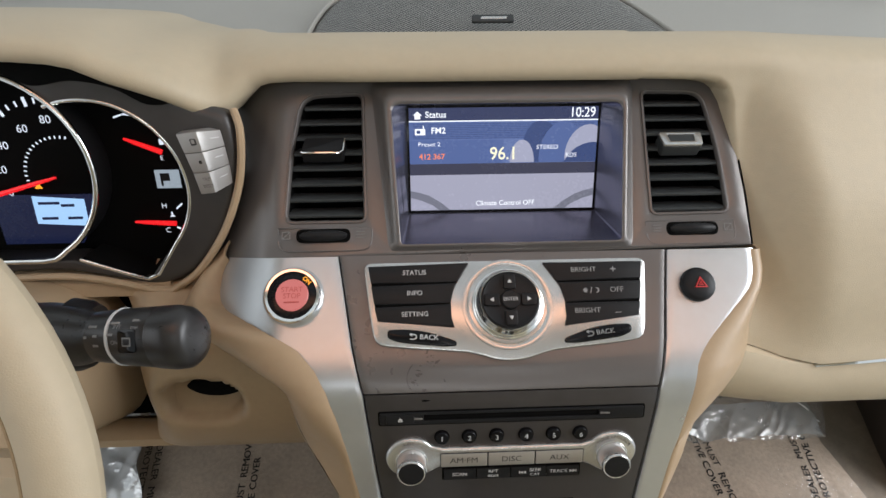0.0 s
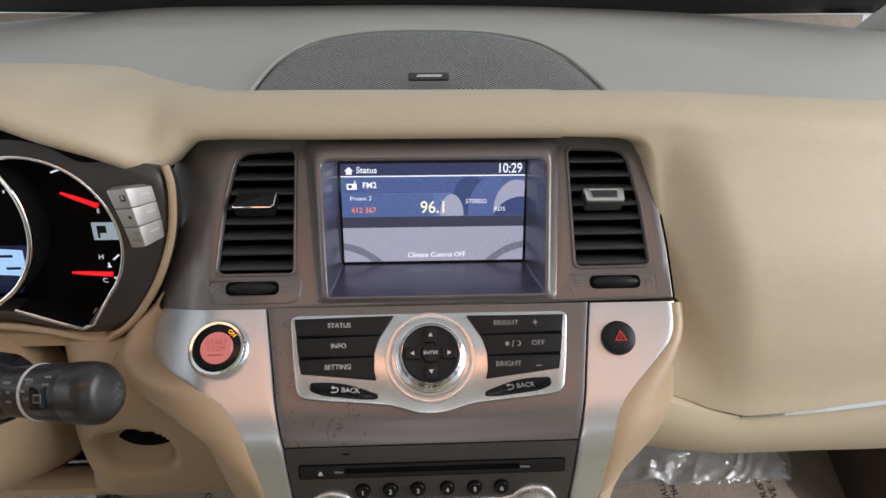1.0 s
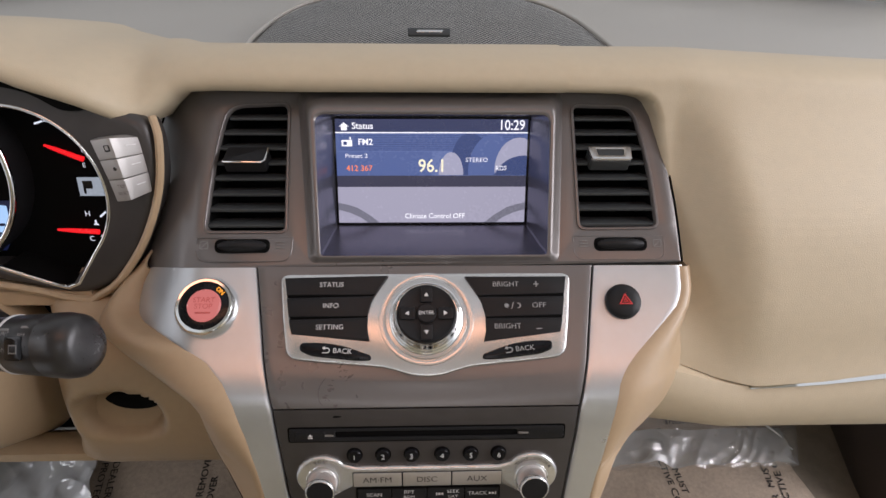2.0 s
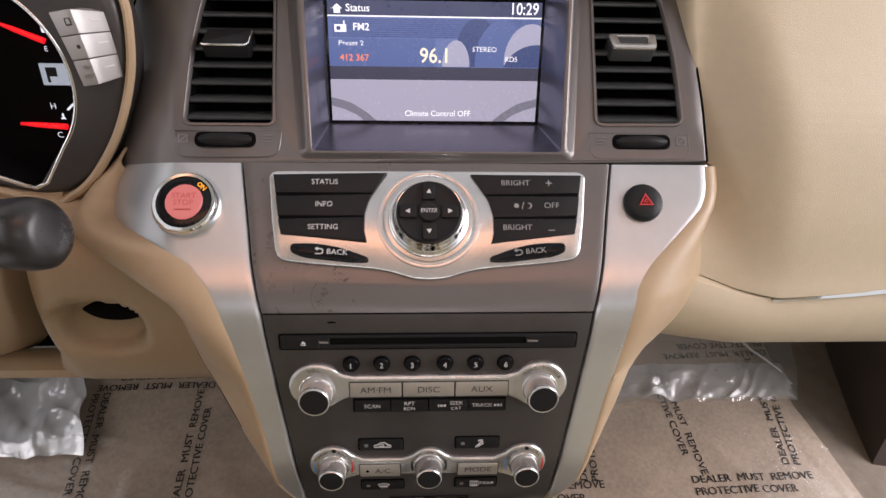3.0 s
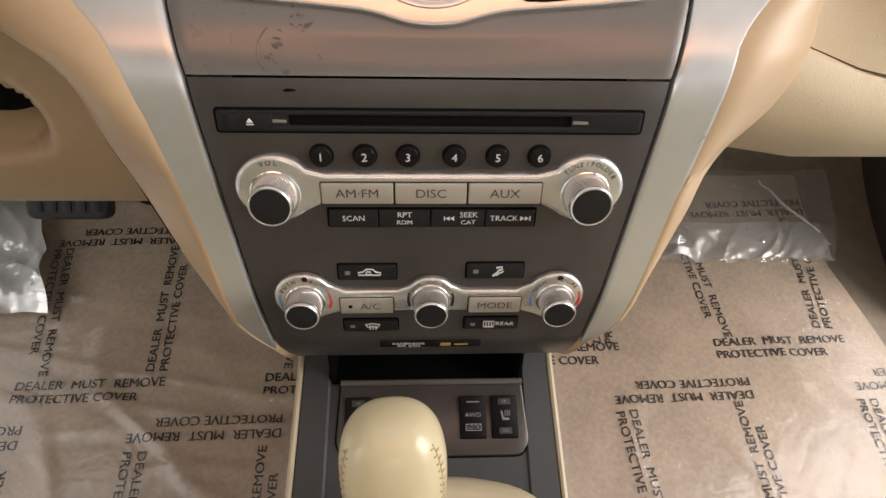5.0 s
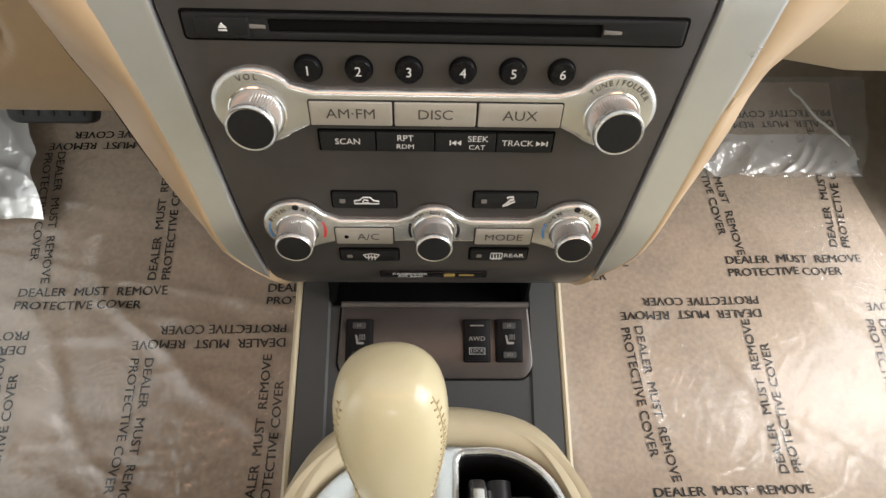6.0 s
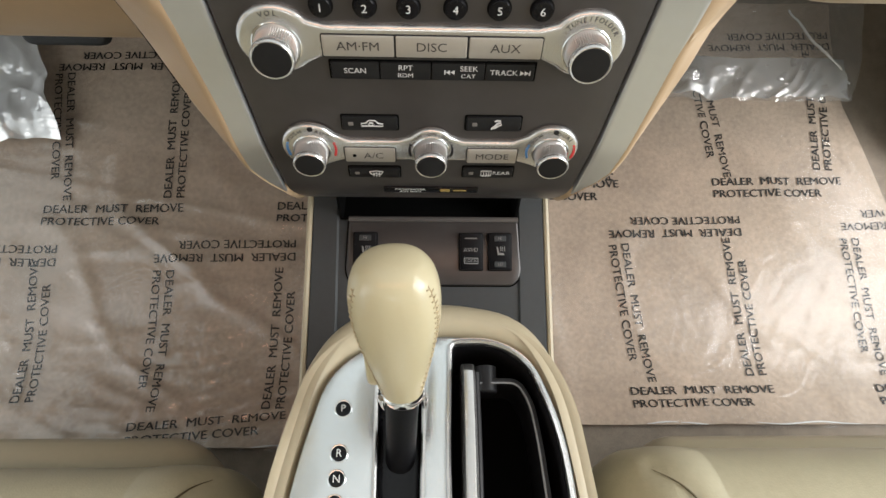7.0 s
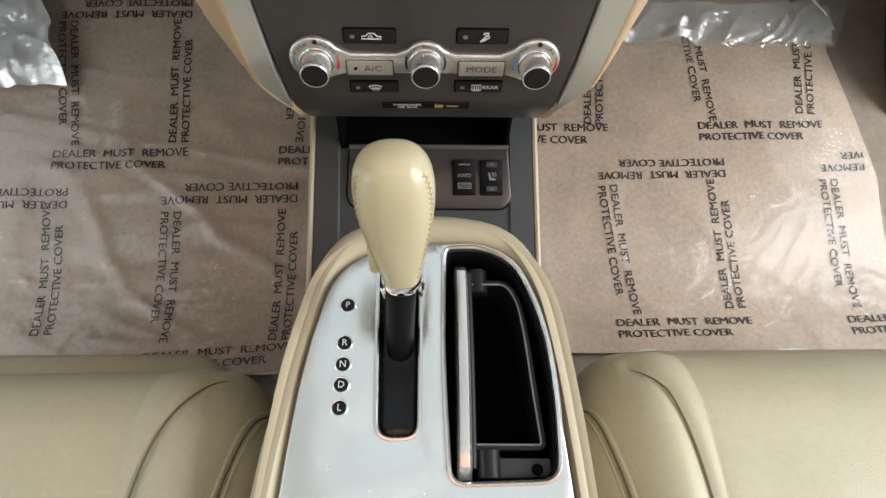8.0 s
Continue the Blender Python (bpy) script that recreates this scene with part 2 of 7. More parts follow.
def rpoly(pts, r, seg=5):
    """A polygon with rounded corners; r is one radius or one for each corner."""
    n, out = len(pts), []
    rs = r if isinstance(r, (list, tuple)) else [r] * n
    for i in range(n):
        a, b, c = Vector(pts[i - 1]), Vector(pts[i]), Vector(pts[(i + 1) % n])
        u, v = a - b, c - b
        d = min(rs[i], u.length * 0.49, v.length * 0.49)
        if d < 1e-6:
            out.append(tuple(b))
            continue
        p, q = b + u.normalized() * d, b + v.normalized() * d
        for k in range(seg + 1):
            t = k / seg
            out.append(tuple(p * (1 - t) ** 2 + b * 2 * t * (1 - t) + q * t * t))
    return out


def rect(w, h, r=0.001, x=0.0, y=0.0, seg=4):
    return rpoly([(x - w / 2, y - h / 2), (x + w / 2, y - h / 2), (x + w / 2, y + h / 2), (x - w / 2, y + h / 2)], r, seg)


def circle(r, n=32, x=0.0, y=0.0, squash=1.0):
    return [(x + r * math.cos(2 * math.pi * k / n), y + squash * r * math.sin(2 * math.pi * k / n)) for k in range(n)]


def spline(pts, per=6, closed=True):
    """A smooth curve through the points, of any dimension."""
    P, n, out = [np.array(p, float) for p in pts], len(pts), []
    last = n if closed else n - 1
    for i in range(last):
        p1, p2 = P[i], P[(i + 1) % n]
        p0 = P[i - 1] if closed or i else 2 * p1 - p2
        p3 = P[(i + 2) % n] if closed or i + 2 < n else 2 * p2 - p1
        for k in range(per):
            t = k / per
            out.append(tuple(0.5 * (2 * p1 + (p2 - p0) * t + (2 * p0 - 5 * p1 + 4 * p2 - p3) * t * t + (3 * p1 - p0 - 3 * p2 + p3) * t ** 3)))
    if not closed:
        out.append(tuple(P[-1]))
    return out


def within(p, loop):
    """Whether the point lies inside the loop."""
    hits = 0
    for a, b in zip(loop, loop[1:] + loop[:1]):
        if (a[1] > p[1]) != (b[1] > p[1]) and p[0] < a[0] + (b[0] - a[0]) * (p[1] - a[1]) / (b[1] - a[1]):
            hits += 1
    return hits % 2 == 1


def plate(outer, h=0.002, b=0.0006, holes=(), base=0.0, steps=2, m=None, bm=None, hole_b=None):
    """A plate with rounded rims and holes, standing from base to h over the frame m."""
    bm = bm or bmesh.new()
    made, edges, tops = [], [], []
    for k, loop in enumerate([outer, *holes]):
        if (area(loop) > 0) != (k == 0):
            loop = loop[::-1]
        b = hole_b if k and hole_b else b
        rings = [(0, base), (0, h - b)] + [(b * (1 - math.cos(a)), h - b + b * math.sin(a)) for a in [math.pi / 2 * (s + 1) / steps for s in range(steps)]]
        prev = None
        for d, w in rings:
            vs = [bm.verts.new((x, y, w)) for x, y in (inset(loop, d) if d else loop)]
            made += vs
            if prev:
                for i in range(len(vs)):
                    bm.faces.new((prev[i - 1], prev[i], vs[i], vs[i - 1]))
            prev = vs
        tops.append(prev)
    if len(tops) == 1:
        f = bm.faces.new(tops[0])
        f.normal_update()
        bmesh.ops.triangulate(bm, faces=[f])
    else:
        vs = [v for t in tops for v in t]
        pts, es, rims = [v.co.xy for v in vs], [], []
        for t in tops:
            k = sum(len(r) for r in rims)
            rims.append([v.co.xy for v in t])
            es += [(k + i, k + (i + 1) % len(t)) for i in range(len(t))]
        flat, _, tris, source, _, _ = geometry.delaunay_2d_cdt(pts, es, [], 0, 1e-9)
        tops_ = []
        for p, old in zip(flat, source):
            tops_.append(vs[old[0]] if old else bm.verts.new((p.x, p.y, vs[0].co.z)))
            made += [] if old else [tops_[-1]]
        for tri in tris:
            c = sum((flat[i] for i in tri), Vector((0, 0))) / 3
            if within(c, rims[0]) and not any(within(c, r) for r in rims[1:]):
                bm.faces.new([tops_[i] for i in tri])
    if m is not None:
        bmesh.ops.transform(bm, matrix=m, verts=made)
    return bm


def lathe(profile, n=40, m=None, bm=None, knurl=None):
    """Turns (radius, height) pairs round the frame's z axis. knurl: (first, last, depth) rows that are ribbed."""
    bm = bm or bmesh.new()
    rows, made = [], []
    for k, (r, w) in enumerate(profile):
        if r < 1e-6:
            rows.append([bm.verts.new((0, 0, w))])
        else:
            row = []
            for i in range(n):
                rr = r - (knurl[2] if knurl and knurl[0] <= k <= knurl[1] and i % 2 else 0)
                row.append(bm.verts.new((rr * math.cos(2 * math.pi * i / n), rr * math.sin(2 * math.pi * i / n), w)))
            rows.append(row)
        made += rows[-1]
    for a, b in zip(rows, rows[1:]):
        for i in range(n):
            q = ((a[0],) if len(a) == 1 else (a[i - 1], a[i])) + ((b[0],) if len(b) == 1 else (b[i], b[i - 1]))
            if len(q) > 2:
                bm.faces.new(q)
    if m is not None:
        bmesh.ops.transform(bm, matrix=m, verts=made)
    return bm


def loft(rows, closed=False, bm=None, caps=False):
    bm = bm or bmesh.new()
    V = [[bm.verts.new(p) for p in row] for row in rows]
    n = len(V[0])
    for a, b in zip(V, V[1:]):
        for i in range(0 if closed else 1, n):
            bm.faces.new((a[i - 1], a[i], b[i], b[i - 1]))
    if caps:
        bm.faces.new(V[0])
        bm.faces.new(V[-1][::-1])
    return bm


def tube(path, r, closed=False, n=8, bm=None, squash=1.0):
    """A rod along a path; r is a radius or one for each point."""
    P = [Vector(p) for p in path]
    rows, N, a = [], len(P), None
    for i, p in enumerate(P):
        d = (P[(i + 1) % N] - P[i - 1]) if closed or 0 < i < N - 1 else (P[1] - P[0] if i == 0 else P[-1] - P[-2])
        d.normalize()
        if a is None:
            a = d.cross(Vector((0, 0, 1)) if abs(d.z) < 0.9 else Vector((0, 1, 0)))
        a = (a - d * a.dot(d)).normalized()
        c = d.cross(a)
        rr = r[i] if isinstance(r, (list, tuple)) else r
        rows.append([p + a * rr * math.cos(2 * math.pi * k / n) + c * rr * squash * math.sin(2 * math.pi * k / n) for k in range(n)])
    if closed:
        rows.append(rows[0])
    bm = loft(rows, True, bm, caps=not closed)
    if closed:
        bmesh.ops.remove_doubles(bm, verts=bm.verts[:], dist=1e-6)
    return bm


def sheet(rows, thick, bm=None):
    """A curved sheet of that thickness (away from the first normal's side), from rows of points."""
    rows = [[Vector(p) for p in r] for r in rows]
    n, k = len(rows[0]), len(rows)
    back = []
    for i, r in enumerate(rows):
        out = []
        for j, p in enumerate(r):
            du = r[min(j + 1, n - 1)] - r[max(j - 1, 0)]
            dv = rows[min(i + 1, k - 1)][j] - rows[max(i - 1, 0)][j]
            out.append(p - du.cross(dv).normalized() * thick)
        back.append(out)
    bm = bm or bmesh.new()
    A = [[bm.verts.new(p) for p in r] for r in rows]
    B = [[bm.verts.new(p) for p in r] for r in back]
    for i in range(1, k):
        for j in range(1, n):
            bm.faces.new((A[i - 1][j - 1], A[i - 1][j], A[i][j], A[i][j - 1]))
            bm.faces.new((B[i - 1][j - 1], B[i][j - 1], B[i][j], B[i - 1][j]))
    rim = [(0, j) for j in range(n)] + [(i, n - 1) for i in range(1, k)] + [(k - 1, j) for j in range(n - 2, -1, -1)] + [(i, 0) for i in range(k - 2, 0, -1)]
    for a, b in zip(rim, rim[1:] + rim[:1]):
        bm.faces.new((A[a[0]][a[1]], A[b[0]][b[1]], B[b[0]][b[1]], B[a[0]][a[1]]))
    return bm


def resample(pts, n):
    P = np.array(spline(pts, 8, False))
    s = np.r_[0, np.cumsum(np.linalg.norm(np.diff(P, axis=0), axis=1))]
    q = np.linspace(0, s[-1], n)
    return np.stack([np.interp(q, s, P[:, k]) for k in range(P.shape[1])], 1)


GLYPHS = {}


def lettering(body, size, m, material, parent, align="CENTER", wide=1.0, thick=0.00012, name="lettering", bold=0.0):
    key = (body, align, bold)
    if key not in GLYPHS:
        cu = bpy.data.curves.new("glyphs", "FONT")
        cu.body, cu.align_x, cu.align_y, cu.resolution_u, cu.offset = body, align, "CENTER", 3, bold
        ob = new("glyphs", cu)
        GLYPHS[key] = bpy.data.meshes.new_from_object(ob.evaluated_get(bpy.context.evaluated_depsgraph_get()))
        bpy.data.objects.remove(ob)
        bpy.data.curves.remove(cu)
    bm = bmesh.new()
    bm.from_mesh(GLYPHS[key])
    bmesh.ops.scale(bm, vec=(size * wide, size, 1), verts=bm.verts[:])
    bmesh.ops.translate(bm, vec=(0, 0, thick), verts=bm.verts[:])
    bmesh.ops.transform(bm, matrix=m, verts=bm.verts[:])
    return part(name, bm, material, parent)


def frame_at(o, u, v):
    """A frame with its x along u, its y along v and its z towards the viewer."""
    u, v = Vector(u).normalized(), Vector(v).normalized()
    w = u.cross(v)
    return Matrix(((u.x, v.x, w.x, o[0]), (u.y, v.y, w.y, o[1]), (u.z, v.z, w.z, o[2]), (0, 0, 0, 1)))


# the centre stack's profile: height and depth
STACK_Z = [0.410, 0.4286, 0.4397, 0.4802, 0.56, 0.5848, 0.5994, 0.6133, 0.6317, 0.6704]
STACK_Y = [0.402, 0.3885, 0.3835, 0.381, 0.3874, 0.39, 0.3951, 0.4056, 0.4226, 0.4563]


def rough_y(z):
    return float(np.interp(z, STACK_Z, STACK_Y)) if z <= 0.6704 else 0.4563 + (z - 0.6704) * 0.6274


# the same profile with its bends rounded
FINE_Z = np.arange(0.400, 0.700, 0.001)
BLUR = np.exp(-0.5 * (np.arange(-12, 13) / 5.0) ** 2)
FINE_Y = [float(np.sum([b * rough_y(z + 0.001 * k) for k, b in zip(range(-12, 13), BLUR)]) / BLUR.sum()) for z in FINE_Z]


def stack_y(z):
    return float(np.interp(z, FINE_Z, FINE_Y)) if 0.425 < z < 0.664 else rough_y(z)


def on(x, z, out=0.0):
    """The frame on the centre stack's face at x and height z."""
    d = 0.004
    v = Vector((0, stack_y(z + d) - stack_y(z - d), 2 * d)).normalized()
    m = frame_at((x, stack_y(z), z), (1, 0, 0), v)
    return m @ Matrix.Translation((0, 0, out))


def stack_sheet(zs, left, right, lift, thick, round_=0.003, nx=10):
    """A panel that follows the stack's profile between two edges, with rounded long sides."""
    rows = []
    for z in zs:
        m = on(0, z)
        l, r = left(z), right(z)
        xs = [(l, -thick), (l, lift - round_), (l + round_ * 0.3, lift - round_ * 0.3), (l + round_, lift)]
        xs += [(l + round_ + (r - l - 2 * round_) * k / nx, lift) for k in range(1, nx)]
        xs += [(r - round_, lift), (r - round_ * 0.3, lift - round_ * 0.3), (r, lift - round_), (r, -thick)]
        rows.append([m @ Vector((x, 0, w)) for x, w in xs])
    return loft(rows, caps=True)


# ---- the cabin's shell ----
def floor_z(y):
    if y < 0.40:
        return 0.033
    if y < 0.50:
        return 0.033 + 2.1 * (y - 0.40) ** 2
    if y < 0.86:
        return 0.054 + 0.42 * (y - 0.5)
    return 0.2052 + 0.42 * (y - 0.86) + 1.6 * (y - 0.86) ** 2


def grid_floor(x0, x1, y0, y1, lift, thick, ripple=0.0, nx=24, ny=60):
    rows = []
    for j in range(ny + 1):
        y = y0 + (y1 - y0) * j / ny
        row = []
        for i in range(nx + 1):
            x = x0 + (x1 - x0) * i / nx
            k = noise.noise((x * 9, y * 9, 3.1)) + 0.5 * noise.noise((x * 23, y * 23, 1.7))
            row.append((x, y, floor_z(y) + lift + ripple * k))
        rows.append(row)
    return sheet(rows, thick)


floor = tagged(part("floor", grid_floor(-0.80, 0.80, -1.3, 1.10, -0.012, 0.02, 0.0015), CARPET), "taupe carpeted car floor rising to the bulkhead", "floor", kind="structure")


def slab(pts, thick, material, name, label, category, parent=None):
    """A flat panel with thickness through three or four corners in order."""
    P = [Vector(p) for p in pts]
    n = (P[1] - P[0]).cross(P[2] - P[0]).normalized() * thick
    bm = bmesh.new()
    a = [bm.verts.new(p) for p in P]
    b = [bm.verts.new(p - n) for p in P]
    bm.faces.new(a)
    bm.faces.new(b[::-1])
    for i in range(len(P)):
        bm.faces.new((a[i], a[i - 1], b[i - 1], b[i]))
    ob = part(name, bm, material, parent)
    return tagged(ob, label, category, kind="structure") if parent is None else ob


for s in (-1, 1):
    x = 0.74 * s
    # the doors stand open: sill, kick panel, rail and pillars remain
    slab([(x, -1.3, 0.0), (x, 0.70, 0.0), (x, 0.70, 0.10), (x, -1.3, 0.10)], -0.06 * s, DOORBROWN, "wall_sill", "dark door sill under the open doorway", "sill")
    slab([(s * 0.672, 0.70, 0.0), (x, 1.1, 0.0), (x, 1.1, 0.86), (s * 0.70, 0.70, 0.60)], -0.03 * s, DOORBROWN, "wall_kick_panel", "dark brown kick panel beside the footwell", "kick panel")
    slab([(x, -1.3, 1.24), (x, 0.30, 1.24), (x, 0.30, 1.30), (x, -1.3, 1.30)], -0.05 * s, HEADLINER, "wall_roof_rail", "light cloth roof rail above the open doorway", "roof rail")
    slab([(x, -0.62, 0.0), (x, -0.42, 0.0), (x, -0.50, 1.24), (x, -0.60, 1.24)], -0.05 * s, HEADLINER, "wall_pillar", "light trimmed pillar behind the front doorway", "pillar")
    slab([(x, 1.02, 0.86), (x, 1.10, 0.86), (x * 0.9, 0.34, 1.27), (x * 0.9, 0.26, 1.27)], -0.04 * s, HEADLINER, "wall_windscreen_pillar", "light trimmed windscreen pillar", "pillar")
slab([(-0.80, -1.32, 0), (0.80, -1.32, 0), (0.80, -1.32, 1.0), (-0.80, -1.32, 1.0)], -0.05, TAN, "wall_rear", "tan rear trim closing the cabin behind", "rear wall")
slab([(-0.80, 1.14, 0), (0.80, 1.14, 0), (0.80, 1.14, 0.90), (-0.80, 1.14, 0.90)], 0.03, CARPET, "wall_bulkhead", "dark carpeted bulkhead ahead of the footwells", "bulkhead")

bm = plate([(-0.80, -1.32), (0.80, -1.32), (0.80, 0.30), (-0.80, 0.30)], 0.03, 0.004, holes=[rect(0.86, 0.26, 0.06, 0, 0.12)], m=Matrix.Translation((0, 0, 1.27)))
tagged(part("ceiling", bm, HEADLINER), "light cloth car headliner round the sunroof", "ceiling", kind="structure")

pane = part("window_sunroof", plate(rect(0.90, 0.30, 0.06, 0, 0.12), 0.005, 0.001, m=Matrix.Translation((0, 0, 1.301))), GLASS)
pane.visible_shadow = False
tagged(pane, "clear glass sunroof in the headliner", "sunroof", kind="structure")

# windscreen
glass_rows = [[(x, 1.09 - 0.79 * k / 8 - 0.10 * (x / 0.8) ** 2 * (1 - k / 8) + 0.006, 0.893 + 0.397 * k / 8) for x in np.linspace(-0.72, 0.72, 13)] for k in range(9)]
windscreen = part("window_windscreen", sheet(glass_rows, 0.004), GLASS)
windscreen.visible_shadow = False
tagged(windscreen, "clear raked windscreen above the grey dashboard top", "windscreen", kind="structure")
frit_rows = [[(x, y - 0.004, z + 0.004) for x, y, z in r] for r in glass_rows[:2]]
tagged(part("trim_windscreen_edge", sheet(frit_rows, 0.003), FRIT), "black printed edge along the windscreen's foot", "glass edge", kind="structure")


# ---- dashboard ----
dash = thing("dashboard", (0, 0.60, 0.50), "tan and grey moulded dashboard with padded top, standing across the cabin", "dashboard", kind="structure")


def crease(x):
    return float(np.interp(x, [0.15, 0.191, 0.222, 0.249, 0.30, 0.362, 0.8], [0.604, 0.590, 0.580, 0.5755, 0.579, 0.586, 0.594]))


HOOD = [(0.66, 0.831), (0.60, 0.8325), (0.55, 0.8325), (0.50, 0.829), (0.471, 0.822), (0.458, 0.815), (0.461, 0.810), (0.50, 0.808), (0.56, 0.808)]
PADS = [
    (-0.62, [(y, z + 0.004) for y, z in HOOD]),
    (-0.40, [(y, z + 0.003) for y, z in HOOD]),
    (-0.30, HOOD),
    (-0.265, [(0.65, 0.823), (0.595, 0.824), (0.545, 0.823), (0.50, 0.817), (0.472, 0.810), (0.460, 0.803), (0.466, 0.797), (0.50, 0.795), (0.56, 0.795)]),
    (-0.235, [(0.64, 0.817), (0.59, 0.819), (0.545, 0.819), (0.505, 0.810), (0.481, 0.799), (0.470, 0.790), (0.476, 0.784), (0.51, 0.783), (0.56, 0.783)]),
    (-0.21, [(0.61, 0.815), (0.575, 0.818), (0.545, 0.817), (0.517, 0.806), (0.499, 0.790), (0.491, 0.775), (0.495, 0.769), (0.52, 0.767), (0.56, 0.768)]),
    (-0.192, [(0.605, 0.812), (0.574, 0.818), (0.546, 0.818), (0.525, 0.812), (0.508, 0.801), (0.501, 0.789), (0.504, 0.781), (0.52, 0.780), (0.56, 0.782)]),
]
LIP = [(0.605, 0.809), (0.574, 0.8145), (0.546, 0.8160), (0.527, 0.8130), (0.512, 0.807), (0.5050, 0.7990), (0.5052, 0.7930), (0.516, 0.7905), (0.56, 0.792)]
PADS += [(x, LIP) for x in (-0.172, -0.10, 0.0, 0.08)]
# beside the stack the padding is cut along the surround's edge, then swells out before the passenger
def passenger_section(x):
    c = crease(max(x, 0.19))
    dz = -0.012 * max(0, x - 0.2) / 0.25 * (1 if x < 0.45 else 0.9)
    near = [(0.605, 0.809), (0.574, 0.8145), (0.546, 0.8160), (0.527, 0.8130), (0.512, 0.807), (0.5055, 0.799), (0.5050, 0.785), (0.5030, 0.752), (0.4870, 0.700), (0.4720, 0.645), (0.453, c + 0.022), (0.446, c + 0.002)]
    far = [(0.605, 0.809), (0.574, 0.8143), (0.546, 0.8155), (0.526, 0.8115), (0.511, 0.804), (0.504, 0.794), (0.4955, 0.775), (0.479, 0.745), (0.455, 0.700), (0.4425, 0.645), (0.4385, c + 0.022), (0.434, c + 0.002)]

    def k(z):
        e = min(1.0, max(0.0, (x - 0.187) / float(np.interp(z, [0.60, 0.77, 0.80], [0.072, 0.040, 0.060]))))
        return e * e * (3 - 2 * e)

    drop = lambda z: dz * min(1.0, max(0.0, (z - 0.62) / 0.15))
    return [(p[0] + (q[0] - p[0]) * k(p[1]), p[1] + (q[1] - p[1]) * k(p[1]) + drop(p[1])) for p, q in zip(near, far)]


rows = []
for x, sec in PADS + [(0.105, LIP)]:
    rows.append([(x, y, z) for y, z in resample(sec, 60)])
smooth_rows = [[tuple(p) for p in r] for r in np.swapaxes(np.array([spline(list(col), 3, False) for col in np.swapaxes(np.array(rows), 0, 1)]), 0, 1)]
pad = sheet(smooth_rows, -0.004)
EDGE_Z = [0.655, 0.671, 0.704, 0.736, 0.770, 0.782, 0.7880, 0.7900, 0.7910, 0.7925]
EDGE_X = [0.1900, 0.1900, 0.1890, 0.1855, 0.1795, 0.1740, 0.1660, 0.1580, 0.1500, 0.1000]
rows = []
for x in [*np.linspace(0.105, 0.146, 5), *np.linspace(0.150, 0.196, 56), 0.20, 0.206, 0.213, 0.222, 0.231, 0.24, 0.25, 0.26, 0.275, 0.30, 0.36, 0.45, 0.60, 0.80]:
    row = []
    for y, z in resample(passenger_section(x), 280):
        inside = min(float(np.interp(z, EDGE_Z, EDGE_X)) - x, float(np.interp(x, EDGE_X[::-1], EDGE_Z[::-1])) - z)
        e = min(1.0, max(0.0, inside / 0.006))
        row.append((x, 0.575, 0.772) if x < 0.1735 and z < 0.770 else (x, y + 0.035 * e * e * (3 - 2 * e), z))
    rows.append(row)
pad = sheet(rows, -0.003, pad)
part("padded_top", pad, TAN, dash, "tan grained vinyl padding rolling over the dashboard's edge", sharp=85)

# lower passenger panel under the crease, and the bright strip in it
rows = []
for x in np.linspace(0.150, 0.80, 66):
    c = crease(x) - 0.0015
    low = float(np.interp(x, [0.15, 0.19, 0.24, 0.8], [0.519, 0.511, 0.5030, 0.5040]))
    sec = [(0.446, c + 0.001), (0.436, c), (0.4325, c - 0.006), (0.4335, c - 0.35 * (c - low)), (0.4420, low + 0.034), (0.4740, low + 0.013), (0.506, low), (0.545, low + 0.003), (0.62, low + 0.014)]
    rows.append([(x, y, z) for y, z in resample(sec, 24)])
part("lower_panel", sheet(rows, -0.003), TAN, dash, "tan lower glovebox panel")
rows = []
for x in np.linspace(0.247, 0.80, 30):
    h = 0.0005 + 0.0042 * min(1, (x - 0.247) / 0.10)
    c = crease(x) + 0.0005
    rows.append([(x, 0.4345, c + h), (x, 0.4322 - h * 0.3, c + h * 0.75), (x, 0.4312 - h * 0.3, c), (x, 0.4318, c - h * 0.5), (x, 0.4345, c - h * 0.7)])
part("bright_strip", loft(rows), CHROME, dash, "thin chrome strip tapering along the crease")

# grey upper surface with the raised speaker hump
def top_z(x, y):
    base = 0.806 + 0.205 * (y - 0.58) - 0.05 * (x / 0.8) ** 2 + 0.012 * math.exp(-((x + 0.40) / 0.13) ** 2) * (1 if y < 0.9 else 0.5)
    return base


rows = []
for j in range(31):
    y = 0.565 + 0.52 * j / 30
    rows.append([(x, y - 0.09 * (x / 0.8) ** 2 * (j / 30) ** 2, top_z(x, y)) for x in np.linspace(-0.78, 0.78, 53)])
part("upper_skin", sheet(rows, -0.004), GREY_TOP, dash, "grey grained upper skin reaching to the windscreen")


def hump_z(x, y):
    """The speaker's rise over the grey skin."""
    e = max(0.0, 1 - abs(x - 0.004) ** 3 / 0.178 ** 3)
    f = max(0.0, min(1, (y - 0.565) / 0.16))
    return top_z(x, y) + 0.006 + 0.024 * (f ** 0.8) * e


